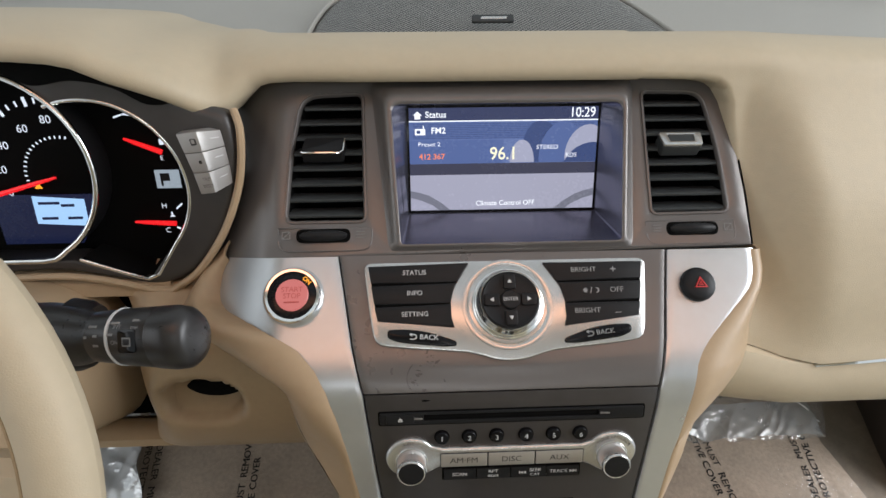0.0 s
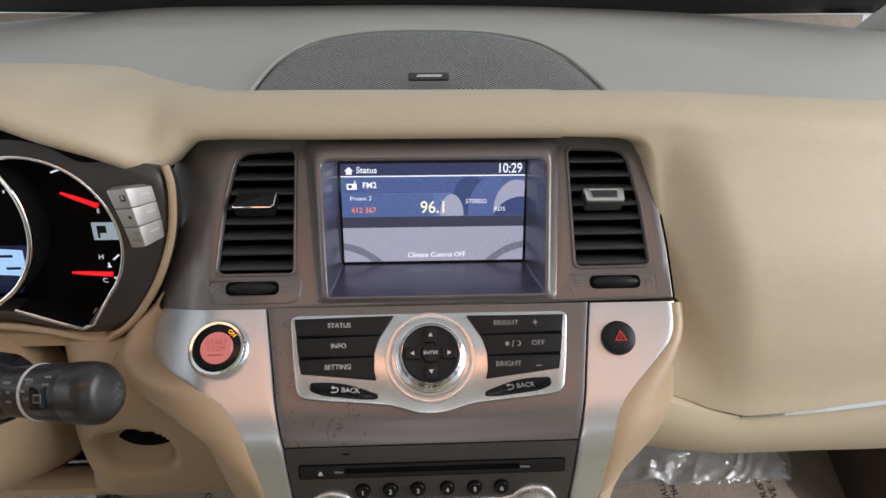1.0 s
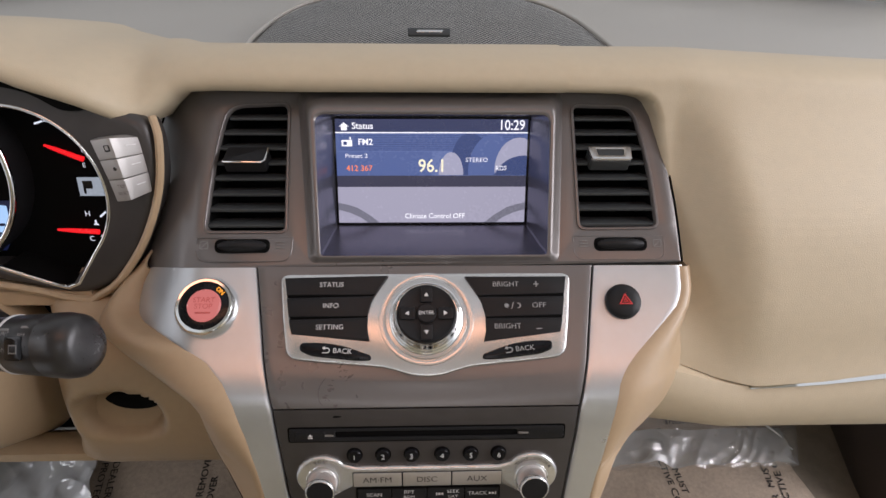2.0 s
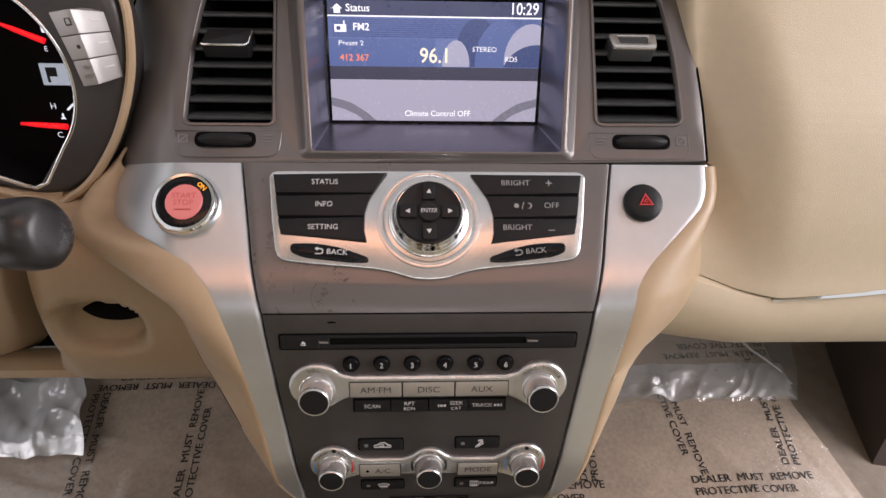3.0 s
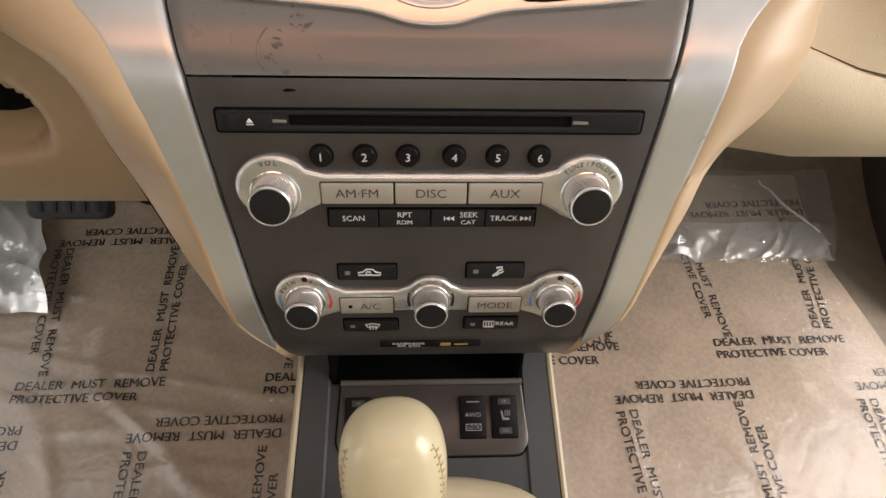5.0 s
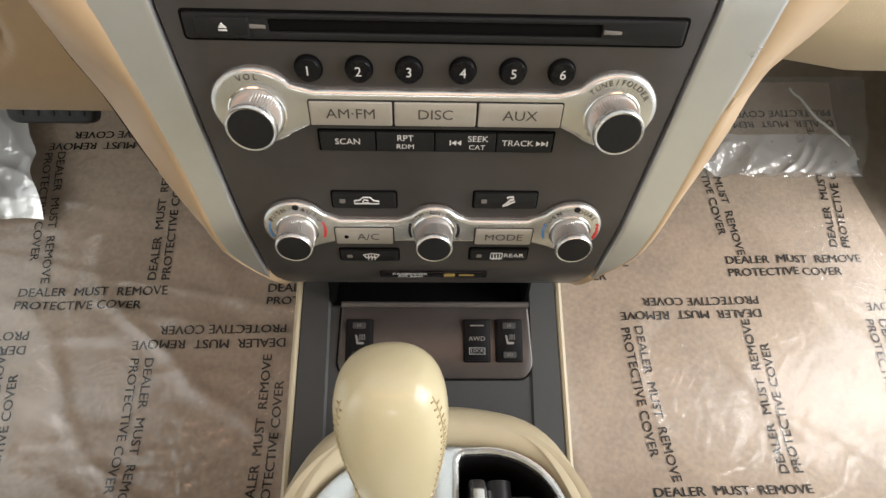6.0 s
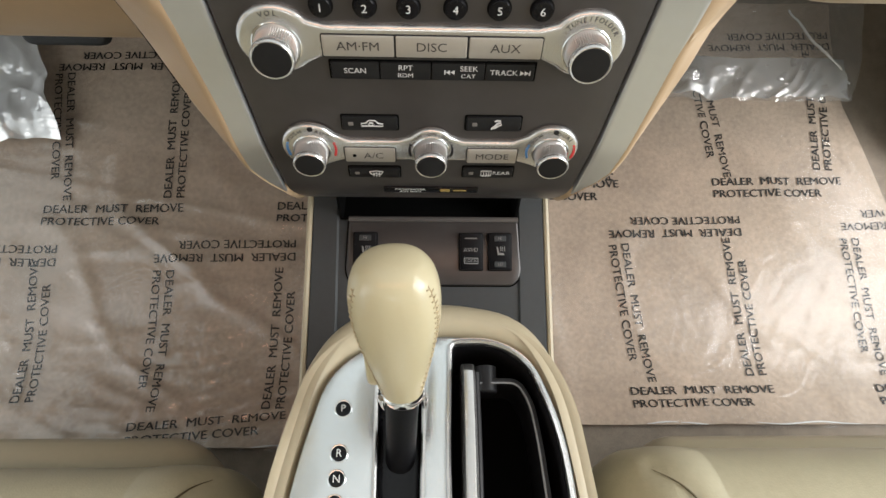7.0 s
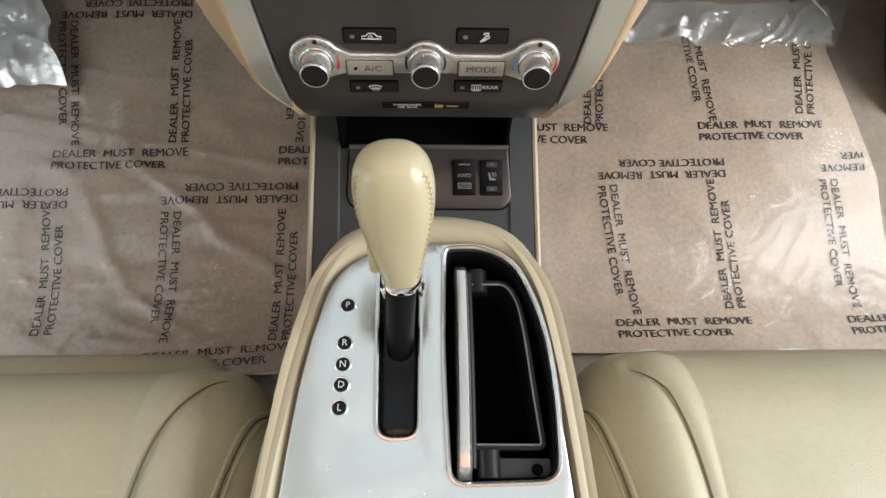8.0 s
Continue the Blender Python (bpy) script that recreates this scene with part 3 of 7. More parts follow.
GRILLE_EDGE = spline([(-0.157, 0.572), (-0.156, 0.610), (-0.154, 0.655), (-0.146, 0.695), (-0.124, 0.726), (-0.070, 0.743), (-0.01, 0.747), (0.06, 0.746), (0.118, 0.732), (0.151, 0.700), (0.163, 0.655), (0.168, 0.610), (0.170, 0.572)], 5, False)
cx, cy = 0.0045, 0.585
rows = []
for k in range(13):
    f = k / 12
    rows.append([(cx + (x - cx) * f, cy + (y - cy) * f, hump_z(cx + (x - cx) * f, cy + (y - cy) * f) - (0.004 if f == 1 else 0)) for x, y in GRILLE_EDGE])
speaker = thing("dashboard_speaker", (0.0045, 0.65, 0.82), "grey perforated speaker grille set into the dashboard top", "speaker")
part("grille", loft(rows), GRILLE, speaker, "fine perforated grey metal mesh")
part("rim", tube([(x, y, hump_z(x, y) - 0.001) for x, y in GRILLE_EDGE], 0.0022), GREY_TOP, speaker, "thin grey moulded rim")
m = frame_at((0.0035, 0.5915, 0.8275), (1, 0, 0), (0, 0.55, 0.8))
badge = part("badge", plate(rect(0.036, 0.0068, 0.0015), 0.003, 0.0008, m=m), CHARCOAL, speaker, "small dark badge with a pale emblem bar")
part("emblem", plate([(-0.011, -0.0012), (0.011, -0.0012), (0.0125, 0.0012), (-0.0095, 0.0012)], 0.0034, 0.0002, m=m), SATIN, badge)

# driver's knee panel with its coin pocket
rows = []
for x in np.linspace(-0.296, -0.158, 110):
    sec = [(0.55, 0.640), (0.515, 0.638), (0.488, 0.632), (0.466, 0.616), (0.454, 0.588), (0.452, 0.552), (0.459, 0.518), (0.473, 0.490), (0.494, 0.4735), (0.56, 0.470)]
    e = max(0.0, (-0.270 - x) / 0.026)
    row = []
    for y, z in resample(sec, 110):
        d = abs((x + 0.242) / 0.0375) ** 2.4 + abs((z - 0.5445) / 0.0255) ** 2.4
        dent = 0.026 * min(1.0, max(0.0, 1 - d) * 2.6) * float(np.interp(z, [0.517, 0.529, 0.549, 0.572], [0.15, 0.45, 1.0, 1.0]))
        # the panel rolls back along the steering column's opening
        roll_ = 0.034 * e * e * float(np.interp(z, [0.485, 0.515, 0.61, 0.632], [0.2, 1, 1, 0.2]))
        row.append((x, y + dent + roll_, z))
    rows.append(row)
knee = part("knee_panel", sheet(rows, -0.004), TAN_SMOOTH, dash, "tan moulded knee panel with a scooped pocket", sharp=85)
m = frame_at((-0.2290, 0.4655, 0.5540), (1, 0, 0), (0, 0.25, 1)) @ Matrix.Diagonal((1.15, 1.2, 1.6, 1))
part("pocket_slot", plate(spline([(-0.0215, 0.001), (-0.010, 0.0050), (0.006, 0.0055), (0.022, 0.0005), (0.008, -0.0060), (-0.010, -0.0055)], 5), 0.0060, 0.0008, m=m), DARK, knee, "black finger slot")

# round the column: near-black sheet for the opening's shade, tan rolls above and below
part("column_opening_shade", sheet([[(x, 0.535, z) for x in (-0.52, -0.40, -0.275)] for z in (0.47, 0.56, 0.65)], 0.004), DARK, dash, "near-black sheet standing for shade round the steering column")
for sec, nm in (([(0.54, 0.648), (0.51, 0.646), (0.492, 0.640), (0.486, 0.632), (0.492, 0.625), (0.54, 0.620)], "upper_roll"), ([(0.500, 0.489), (0.492, 0.489), (0.484, 0.486), (0.481, 0.482), (0.488, 0.476), (0.530, 0.471)], "lower_roll")):
    part(nm, sheet([[(x, y, z) for y, z in resample(sec, 16)] for x in np.linspace(-0.56, -0.262, 14)], -0.003), TAN_SMOOTH, dash, "tan roll edging the steering column's opening")
rows = [[(x, y, z) for y, z in resample([(0.55, 0.640), (0.488, 0.632), (0.456, 0.59), (0.455, 0.53), (0.473, 0.490), (0.56, 0.470)], 24)] for x in np.linspace(-0.72, -0.47, 8)]
part("outer_knee_panel", sheet(rows, -0.004), TAN_SMOOTH, dash, "tan moulded panel beyond the steering column")

UNDERFELT = mat("grey_underfelt", (0.30, 0.28, 0.25), 0.9, var=0.2, scale=60)
# filler behind and under the dashboard
for x0, x1, label in ((-0.70, -0.13, "dark"), (0.15, 0.78, "dark")):
    rows = [[(x, y, z) for y, z in ((0.53, 0.535), (0.60, 0.530), (0.80, 0.55), (1.05, 0.62), (1.10, 0.70))] for x in np.linspace(x0, x1, 6)]
    part("underside", sheet(rows, 0.01), UNDERFELT, dash, "grey felt underside above the footwell")


def trim_out(z, s):
    """The silver trim's outer edge at height z, on side s."""
    if s < 0:
        return float(np.interp(z, [0.412, 0.429, 0.4366, 0.4415, 0.4504, 0.4576, 0.47, 0.499, 0.544, 0.5745, 0.594, 0.606, 0.6175, 0.628, 0.636, 0.640, 0.648, 0.660, 0.669],
                               [0.0865, 0.0880, 0.0905, 0.0940, 0.1010, 0.1055, 0.1075, 0.1106, 0.1182, 0.1252, 0.1318, 0.1392, 0.1522, 0.1765, 0.1980, 0.2025, 0.2040, 0.2030, 0.1990]))
    return float(np.interp(z, [0.412, 0.429, 0.4366, 0.4415, 0.4504, 0.4576, 0.47, 0.502, 0.546, 0.5813, 0.604, 0.6113, 0.6181, 0.6278, 0.6378, 0.645, 0.650, 0.656, 0.6714],
                           [0.0865, 0.0880, 0.0905, 0.0940, 0.1025, 0.1070, 0.1095, 0.1148, 0.1212, 0.1283, 0.1343, 0.1392, 0.1465, 0.1598, 0.1733, 0.1822, 0.1856, 0.1878, 0.1893]))


def trim_in(z):
    return float(np.interp(z, [0.41, 0.4366, 0.511, 0.591, 0.62, 0.6704], [0.0835, 0.0873, 0.0957, 0.1045, 0.1125, 0.1232]))


def wrap(p):
    """The stack's driver-side flank bends back, outwards and down."""
    e = min(1.35, max(0.0, (-0.162 - p.x) / 0.035))
    return p + Vector((-0.012, 0.026, -0.010)) * e * e


# tan cheeks that carry the silver trims
# the cheeks' outer seams: height, distance from the middle, depth
CHEEK = {-1: [(0.414, 0.088, 0.405), (0.434, 0.084, 0.395), (0.450, 0.0950, 0.393), (0.458, 0.1062, 0.390), (0.470, 0.1135, 0.390), (0.4927, 0.1225, 0.391), (0.5118, 0.1345, 0.400), (0.5284, 0.1500, 0.416), (0.548, 0.1555, 0.414), (0.567, 0.1567, 0.410), (0.585, 0.1605, 0.411), (0.5915, 0.172, 0.424), (0.598, 0.1876, 0.430), (0.611, 0.2245, 0.445), (0.619, 0.246, 0.455), (0.630, 0.243, 0.464), (0.645, 0.233, 0.475), (0.668, 0.212, 0.490)],
         1: [(0.414, 0.088, 0.405), (0.434, 0.084, 0.395), (0.450, 0.0950, 0.393), (0.458, 0.1075, 0.390), (0.470, 0.1140, 0.390), (0.5233, 0.1268, 0.391), (0.539, 0.1325, 0.396), (0.5450, 0.1500, 0.420), (0.5480, 0.1760, 0.450), (0.552, 0.190, 0.455), (0.5657, 0.1985, 0.454), (0.583, 0.1970, 0.448), (0.603, 0.1945, 0.448), (0.622, 0.191, 0.452), (0.645, 0.1865, 0.470), (0.668, 0.1885, 0.488)]}


def cheek(s):
    rows = []
    hs = [q[0] for q in CHEEK[s]]
    for z in sorted([*np.linspace(0.414, 0.668, 80), *(hs[1:-1])]):
        xo = trim_out(z, s) - 0.0006
        spread = np.linspace(-0.006, 0.006, 9) * min(1.0, max(0.0, (z - 0.47) / 0.02)) * min(1.0, max(0.0, (0.668 - z) / 0.02))
        seam = max(float(np.mean(np.interp(z + spread, hs, [q[1] for q in CHEEK[s]]))), xo + float(np.interp(z, [0.430, 0.448, 0.475], [-0.004, -0.0015, 0.002])))
        y0 = stack_y(z) + 0.0002
        y1 = max(y0 + 0.004, float(np.mean(np.interp(z + spread, hs, [q[2] for q in CHEEK[s]]))))
        a = wrap(Vector((s * xo, y0, z)))
        b = Vector((s * seam, max(y1, a.y + 0.006), z))
        swell_ = Vector((s * 0.16, -0.22, 0)) * min(0.04, (b - a).length) * float(np.interp(z, [0.545, 0.60], [0.0, 1.0]))
        row = [a + Vector((-s * 0.005, 0.003, 0))] + [a.lerp(b, f) + swell_ * math.sin(math.pi * f ** 0.8) for f in np.linspace(0, 1, 9)]
        row += [b + Vector((-s * 0.003, 0.02, 0)), b + Vector((-s * 0.02, 0.10, 0))]
        rows.append([tuple(p) for p in row])
    body = part("stack_cheek", sheet(rows, 0.002 * -s), TAN_SMOOTH, dash, "tan moulded cheek beside the centre stack", sharp=70)
    line = [(r[9][0], r[9][1] - 0.0012, r[9][2]) for r in rows if (0.500 if s < 0 else 0.545) < r[9][2] < (0.622 if s < 0 else 0.655)]
    part("seam_gap", tube(line, 0.0009, n=6), DARK, body, "thin dark gap along the cheek")
    return body


cheek(-1)
cheek(1)

# tan edge that runs down beside the instrument housing
edge = spline([(-0.194, 0.489, 0.772), (-0.1905, 0.485, 0.755), (-0.1955, 0.483, 0.720), (-0.2115, 0.482, 0.682), (-0.234, 0.481, 0.651), (-0.252, 0.481, 0.637), (-0.270, 0.482, 0.632), (-0.34, 0.484, 0.645), (-0.45, 0.484, 0.640)], 6, False)
part("housing_edge", tube(edge, 0.0030), TAN_SMOOTH, dash, "thin tan edge around the instrument housing")


# ---- centre stack ----
stack = thing("centre_stack", (0, 0.45, 0.41), "bronze-grey centre stack with silver side trims, hung on the tan dashboard", "centre stack")
UP = frame_at((0, 0.4563, 0.6704), (1, 0, 0), (0, 0.6274, 1))


def mirror(loop):
    return [(-x, y) for x, y in loop][::-1]


OUTER = rpoly([(-0.2075, -0.0055), (0.1895, 0.001), (0.1885, 0.040), (0.185, 0.0775), (0.180, 0.118), (0.170, 0.150), (-0.188, 0.150), (-0.203, 0.112)], [0.001, 0.001, 0.01, 0.01, 0.02, 0.02, 0.03, 0.02], 5)
VENT_L = rpoly([(-0.1615, 0.0255), (-0.1035, 0.0255), (-0.1050, 0.1258), (-0.1500, 0.1235), (-0.1575, 0.085)], [0.006, 0.004, 0.006, 0.012, 0.03], 6)
VENT_R = rpoly([(0.1145, 0.0270), (0.1730, 0.0275), (0.1705, 0.075), (0.1615, 0.1240), (0.1145, 0.1250)], [0.005, 0.006, 0.04, 0.012, 0.005], 6)
FRAME_OUT = rpoly([(-0.0860, 0.0015), (0.0980, 0.0015), (0.1085, 0.1400), (-0.0995, 0.1400)], [0.006, 0.006, 0.014, 0.014], 6)
OPEN = rpoly([(-0.0765, 0.0062), (0.0885, 0.0062), (0.0930, 0.1100), (-0.0820, 0.1100)], [0.003, 0.003, 0.008, 0.008], 6)
bm = plate(OUTER, 0.0, 0.0015, holes=[VENT_L, VENT_R, inset(FRAME_OUT, 0.0015)], base=-0.012, m=UP)
bmesh.ops.bisect_plane(bm, geom=bm.verts[:] + bm.edges[:] + bm.faces[:], plane_co=(-0.172, 0, 0), plane_no=(1, 0, 0))
for x in (-0.180, -0.187, -0.194, -0.200):
    bmesh.ops.bisect_plane(bm, geom=bm.verts[:] + bm.edges[:] + bm.faces[:], plane_co=(x, 0, 0), plane_no=(1, 0, 0))
for v in bm.verts:
    v.co = wrap(v.co)
part("bezel", bm, BEZEL, stack, "bronze-grey metallic painted surround")
gap = [p for p in OUTER if p[1] > 0.004 or p[0] > 0.18]
k = max(range(len(gap)), key=lambda i: (Vector(gap[i]) - Vector(gap[i - 1])).length)
part("surround_gap", tube([wrap(UP @ Vector((x * 1.004, y + 0.0006, -0.0012))) for x, y in gap[k:] + gap[:k]], 0.0009, n=6), DARK, stack, "thin dark gap round the surround")
part("bezel_backing", plate([(-0.20, -0.004), (0.185, 0.0), (0.178, 0.145), (-0.19, 0.145)], -0.064, 0.002, base=-0.07, m=UP), DARK, stack)

# raised rounded frame about the display
rows = []
def swell(v):
    """The frame's rise over the surround: low at the shelf, a brow above."""
    return 0.0030 + 0.0150 * max(0.0, min(1.0, v / 0.110))


for f, w in ((0, -0.05), (0.10, 0.05), (0.25, 0.22), (0.42, 0.52), (0.60, 0.82), (0.75, 0.97), (0.86, 1.0), (0.95, 0.97), (1.0, 0.88)):
    rows.append([UP @ Vector((a[0] * (1 - f) + b[0] * f, a[1] * (1 - f) + b[1] * f, w * swell(b[1]))) for a, b in zip(FRAME_OUT, OPEN)])
part("display_frame", loft(rows, True), BEZEL, stack, "rounded bronze-grey frame raised about the display")

# display in its recess
display = thing("display_screen", (0.007, 0.51, 0.683), "lit colour radio display in a deep recess of the centre stack", "screen")
SCR = frame_at((0.0050, 0.5115, 0.7262), (1, 0, 0), (0, 0.105, 1))
SW, SH = 0.1520, 0.0850
# the recess: from the frame's opening back to the glass, matched corner by corner
corner_a = [UP @ Vector((x, y, 0.88 * swell(y))) for x, y in OPEN]
corner_b = [SCR @ Vector((x, y, 0.0006)) for x, y in rpoly([(-SW / 2, -SH / 2), (SW / 2, -SH / 2), (SW / 2, SH / 2), (-SW / 2, SH / 2)], 0.001, 6)]
part("recess", loft([[a.lerp(b, f) for a, b in zip(corner_a, corner_b)] for f in (0, 0.05, 0.5, 1)], True), mat("satin_recess_plastic", (0.20, 0.20, 0.25), 0.25, metal=0.85, var=0.01, scale=4, spread=0.01), display, "satin dark walls and shelf of the recess")
panel = part("panel", plate(rect(SW + 0.004, SH + 0.004, 0.001), 0.0, 0.0004, base=-0.006, m=SCR), BLACK_GLOSS, display, "black display border")


def lit(name, loop, material, w, parent=panel):
    return part(name, plate(loop, w, 0.00002, base=w - 0.0002, steps=1, m=SCR), material, parent)


def px(u, v):
    """A place on the lit image: u to the right and v down, both from 0 to 1."""
    return ((u - 0.5) * (SW - 0.0035), (0.5 - v) * (SH - 0.0040))


def box(u0, v0, u1, v1):
    return [px(u0, v1), px(u1, v1), px(u1, v0), px(u0, v0)]


lit("title_band", box(0, 0, 1, 0.12), SCREEN_NAVY, 0.0003)
lit("title_line", box(0, 0.120, 1, 0.132), SCREEN_WHITE, 0.0003)
lit("blue_band", box(0, 0.132, 1, 0.30), SCREEN_BLUE, 0.0003)
lit("blue_field", box(0, 0.30, 1, 0.535), SCREEN_STEEL, 0.0003)
for k in range(9):
    lit("scan_line", box(0.02, 0.15 + 0.017 * k, 0.98, 0.1555 + 0.017 * k), SCREEN_DEEP, 0.00042)
def lens(u, v, ru, rv, top=0.137, bottom=0.53, right=1.0):
    return [px(min(right, u + ru * math.cos(a)), min(bottom, max(top, v - rv * math.sin(a)))) for a in np.linspace(0, 2 * math.pi, 33)[:-1]]
lit("arc_shape", lens(0.70, 0.46, 0.105, 0.34), SCREEN_DEEP, 0.0005)
lit("arc_shape", lens(0.82, 0.50, 0.13, 0.36), SCREEN_BLUE, 0.0006)
lit("arc_shape", lens(0.60, 0.52, 0.065, 0.21), SCREEN_PALE, 0.0007)
lit("arc_shape", lens(0.96, 0.48, 0.13, 0.31), SCREEN_PALE, 0.0007)
lit("arc_shape", lens(0.99, 0.62, 0.17, 0.28), SCREEN_DEEP, 0.0008)
lit("station_field", box(0.0, 0.305, 0.50, 0.535), SCREEN_BLUE, 0.00045)
lit("dark_band", box(0, 0.535, 1, 0.645), SCREEN_DARKBAND, 0.0003)
lit("grey_field", box(0, 0.645, 1, 1), SCREEN_GREY, 0.0003)
for s in (0, 1):
    lit("sweep", [px(abs(s - u), v) for u, v in ((0.0, 0.80), (0.0, 0.87), (0.06, 0.90), (0.12, 0.95), (0.155, 1.0), (0.215, 1.0), (0.17, 0.93), (0.10, 0.85), (0.05, 0.82))], SCREEN_SWEEP, 0.0005)


def screen_text(body, u, v, size, material, align="CENTER", wide=1.0, bold=0.0):
    lettering(body, size, SCR @ Matrix.Translation((*px(u, v), 0.0010)), material, panel, align, wide, bold=bold)


screen_text("Status", 0.085, 0.065, 0.0068, SCREEN_WHITE, "LEFT", 1.0, 0.015)
screen_text("10:29", 0.985, 0.058, 0.0108, SCREEN_WHITE, "RIGHT", 0.86, 0.01)
screen_text("FM2", 0.115, 0.215, 0.0066, SCREEN_WHITE, "LEFT", 1.0, 0.02)
screen_text("Preset 2", 0.045, 0.345, 0.0046, SCREEN_WHITE, "LEFT", 1.15)
screen_text("412 367", 0.05, 0.465, 0.0062, SCREEN_ORANGE, "LEFT", 1.0, 0.015)
screen_text("96.1", 0.575, 0.445, 0.0140, SCREEN_CREAM, "RIGHT", 0.92, 0.012)
screen_text("STEREO", 0.735, 0.385, 0.0048, SCREEN_WHITE, "CENTER", 1.05)
screen_text("RDS", 0.865, 0.465, 0.0050, SCREEN_WHITE, "CENTER", 1.0)
screen_text("Climate Control OFF", 0.515, 0.935, 0.0058, SCREEN_WHITE, "CENTER", 0.95, 0.01)
lit("home_mark", [px(u, v) for u, v in ((0.03, 0.105), (0.06, 0.105), (0.06, 0.07), (0.07, 0.07), (0.045, 0.03), (0.02, 0.07), (0.03, 0.07))], SCREEN_WHITE, 0.0008)
lit("radio_mark", [px(u, v) for u, v in ((0.03, 0.255), (0.085, 0.255), (0.085, 0.195), (0.078, 0.195), (0.078, 0.165), (0.072, 0.165), (0.072, 0.195), (0.03, 0.195))], SCREEN_WHITE, 0.0008)
lit("radio_mark", box(0.04, 0.21, 0.058, 0.24), SCREEN_DEEP, 0.0010)


# ---- air vents ----
def air_vent(loop, x_mid, s, tab_x, tab_bright):
    xs = [p[0] for p in loop]
    v = thing("air_vent", UP @ Vector((x_mid, 0.02, 0)), "black louvred air vent with a chromed tab, beside the display", "air vent", "vents of the centre stack")
    part("rim", loft([[UP @ Vector((*p, w)) for p in inset(loop if area(loop) > 0 else loop[::-1], d)] for d, w in ((-0.0022, -0.0002), (-0.0016, 0.0010), (-0.0004, 0.0011), (0.0006, 0.0), (0.0010, -0.0025))], True), BEZEL, v, "thin bronze-grey rim")
    # near-black wall and end plate stand for the shaded depth of the duct
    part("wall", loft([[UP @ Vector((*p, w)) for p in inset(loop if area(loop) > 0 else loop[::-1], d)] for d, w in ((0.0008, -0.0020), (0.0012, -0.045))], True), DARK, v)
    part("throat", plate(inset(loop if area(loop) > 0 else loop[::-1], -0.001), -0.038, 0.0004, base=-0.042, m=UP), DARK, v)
    lo, hi = 0.0262, 0.1245
    for k in range(8):
        c = lo + (hi - lo) * (k + 0.62) / 8.15
        def cut(vv, side):
            pts = loop + loop[:1]
            hits = [a[0] + (b[0] - a[0]) * (vv - a[1]) / (b[1] - a[1]) for a, b in zip(pts, pts[1:]) if (a[1] - vv) * (b[1] - vv) < 0]
            return (min(hits) if side < 0 else max(hits)) - side * 0.0006 if hits else None
        vv = min(max(c, lo + 0.002), hi - 0.004)
        l, r = cut(vv, -1), cut(vv, 1)
        sec = [(-0.0050, -0.0034), (-0.0048, -0.0020), (-0.0036, -0.0014), (-0.0014, -0.0024), (0.0056, -0.0150), (0.0040, -0.0170)]
        part("slat", loft([[UP @ Vector((x, c + a, w)) for a, w in sec] for x in np.linspace(l, r, 4)], True, caps=True), VENT_BLACK, v)
    # sliding tab on the middle slats
    m = UP @ Matrix.Translation((tab_x, lo + (hi - lo) * 0.548, -0.001)) @ Matrix.Rotation(radians(-24), 4, "X")
    body = part("tab", plate(rpoly([(-0.0150, -0.0062), (0.0150, -0.0062), (0.0165, 0.0070), (-0.0165, 0.0070)] if tab_bright else [(-0.0165, -0.0075), (0.0145, -0.0075), (0.0160, 0.0075), (-0.0145, 0.0075)], 0.002, 4), 0.0075, 0.0015, base=-0.004, m=m), VENT_BLACK if tab_bright else BLACK, v, "black sliding tab edged with chrome")
    if tab_bright:
        ring = rpoly([(-0.0150, -0.0062), (0.0150, -0.0062), (0.0165, 0.0070), (-0.0165, 0.0070)], 0.002, 4)
        hole = rpoly([(-0.0095, -0.0022), (0.0095, -0.0022), (0.0105, 0.0044), (-0.0105, 0.0044)], 0.001, 4)
        part("tab_edge", plate(ring, 0.0084, 0.0006, holes=[hole], base=0.006, m=m), SATIN, body, "bright chromed tab surround")
    else:
        path = [m @ Vector(p) for p in ((-0.0160, -0.0066, 0.0066), (-0.0145, -0.0078, 0.0070), (0.0125, -0.0078, 0.0070), (0.0150, -0.0058, 0.0070), (0.0156, 0.0060, 0.0068))]
        part("tab_edge", tube(path, 0.00085), CHROME, body, "thin chrome edge")
    # thumb wheel under the louvres
    m = UP @ Matrix.Translation((x_mid - s * 0.001, 0.0145, 0))
    part("wheel_slot", plate(rect(0.0400, 0.0104, 0.0050, seg=7), 0.0004, 0.0003, m=m), DARK, v)
    rows = []
    for k in range(27):
        x = -0.0175 + 0.035 * k / 26
        bow = 0.0036 * (1 - (x / 0.0185) ** 2) + (0.0004 if k % 2 else 0)
        e = (1 - abs(x / 0.0179) ** 3.2) ** 0.5
        rows.append([m @ Vector((x, -0.0044 * e, 0.0002)), m @ Vector((x, -0.0036 * e, 0.0006 + bow * 0.5)), m @ Vector((x, -0.0018 * e, 0.0010 + bow * 0.9)), m @ Vector((x, 0.0, 0.0012 + bow)), m @ Vector((x, 0.0018 * e, 0.0011 + bow * 0.92)), m @ Vector((x, 0.0034 * e, 0.0008 + bow * 0.7)), m @ Vector((x, 0.0042 * e, 0.0002))])
    part("thumb_wheel", loft(rows), BLACK, v, "ribbed black thumb wheel")
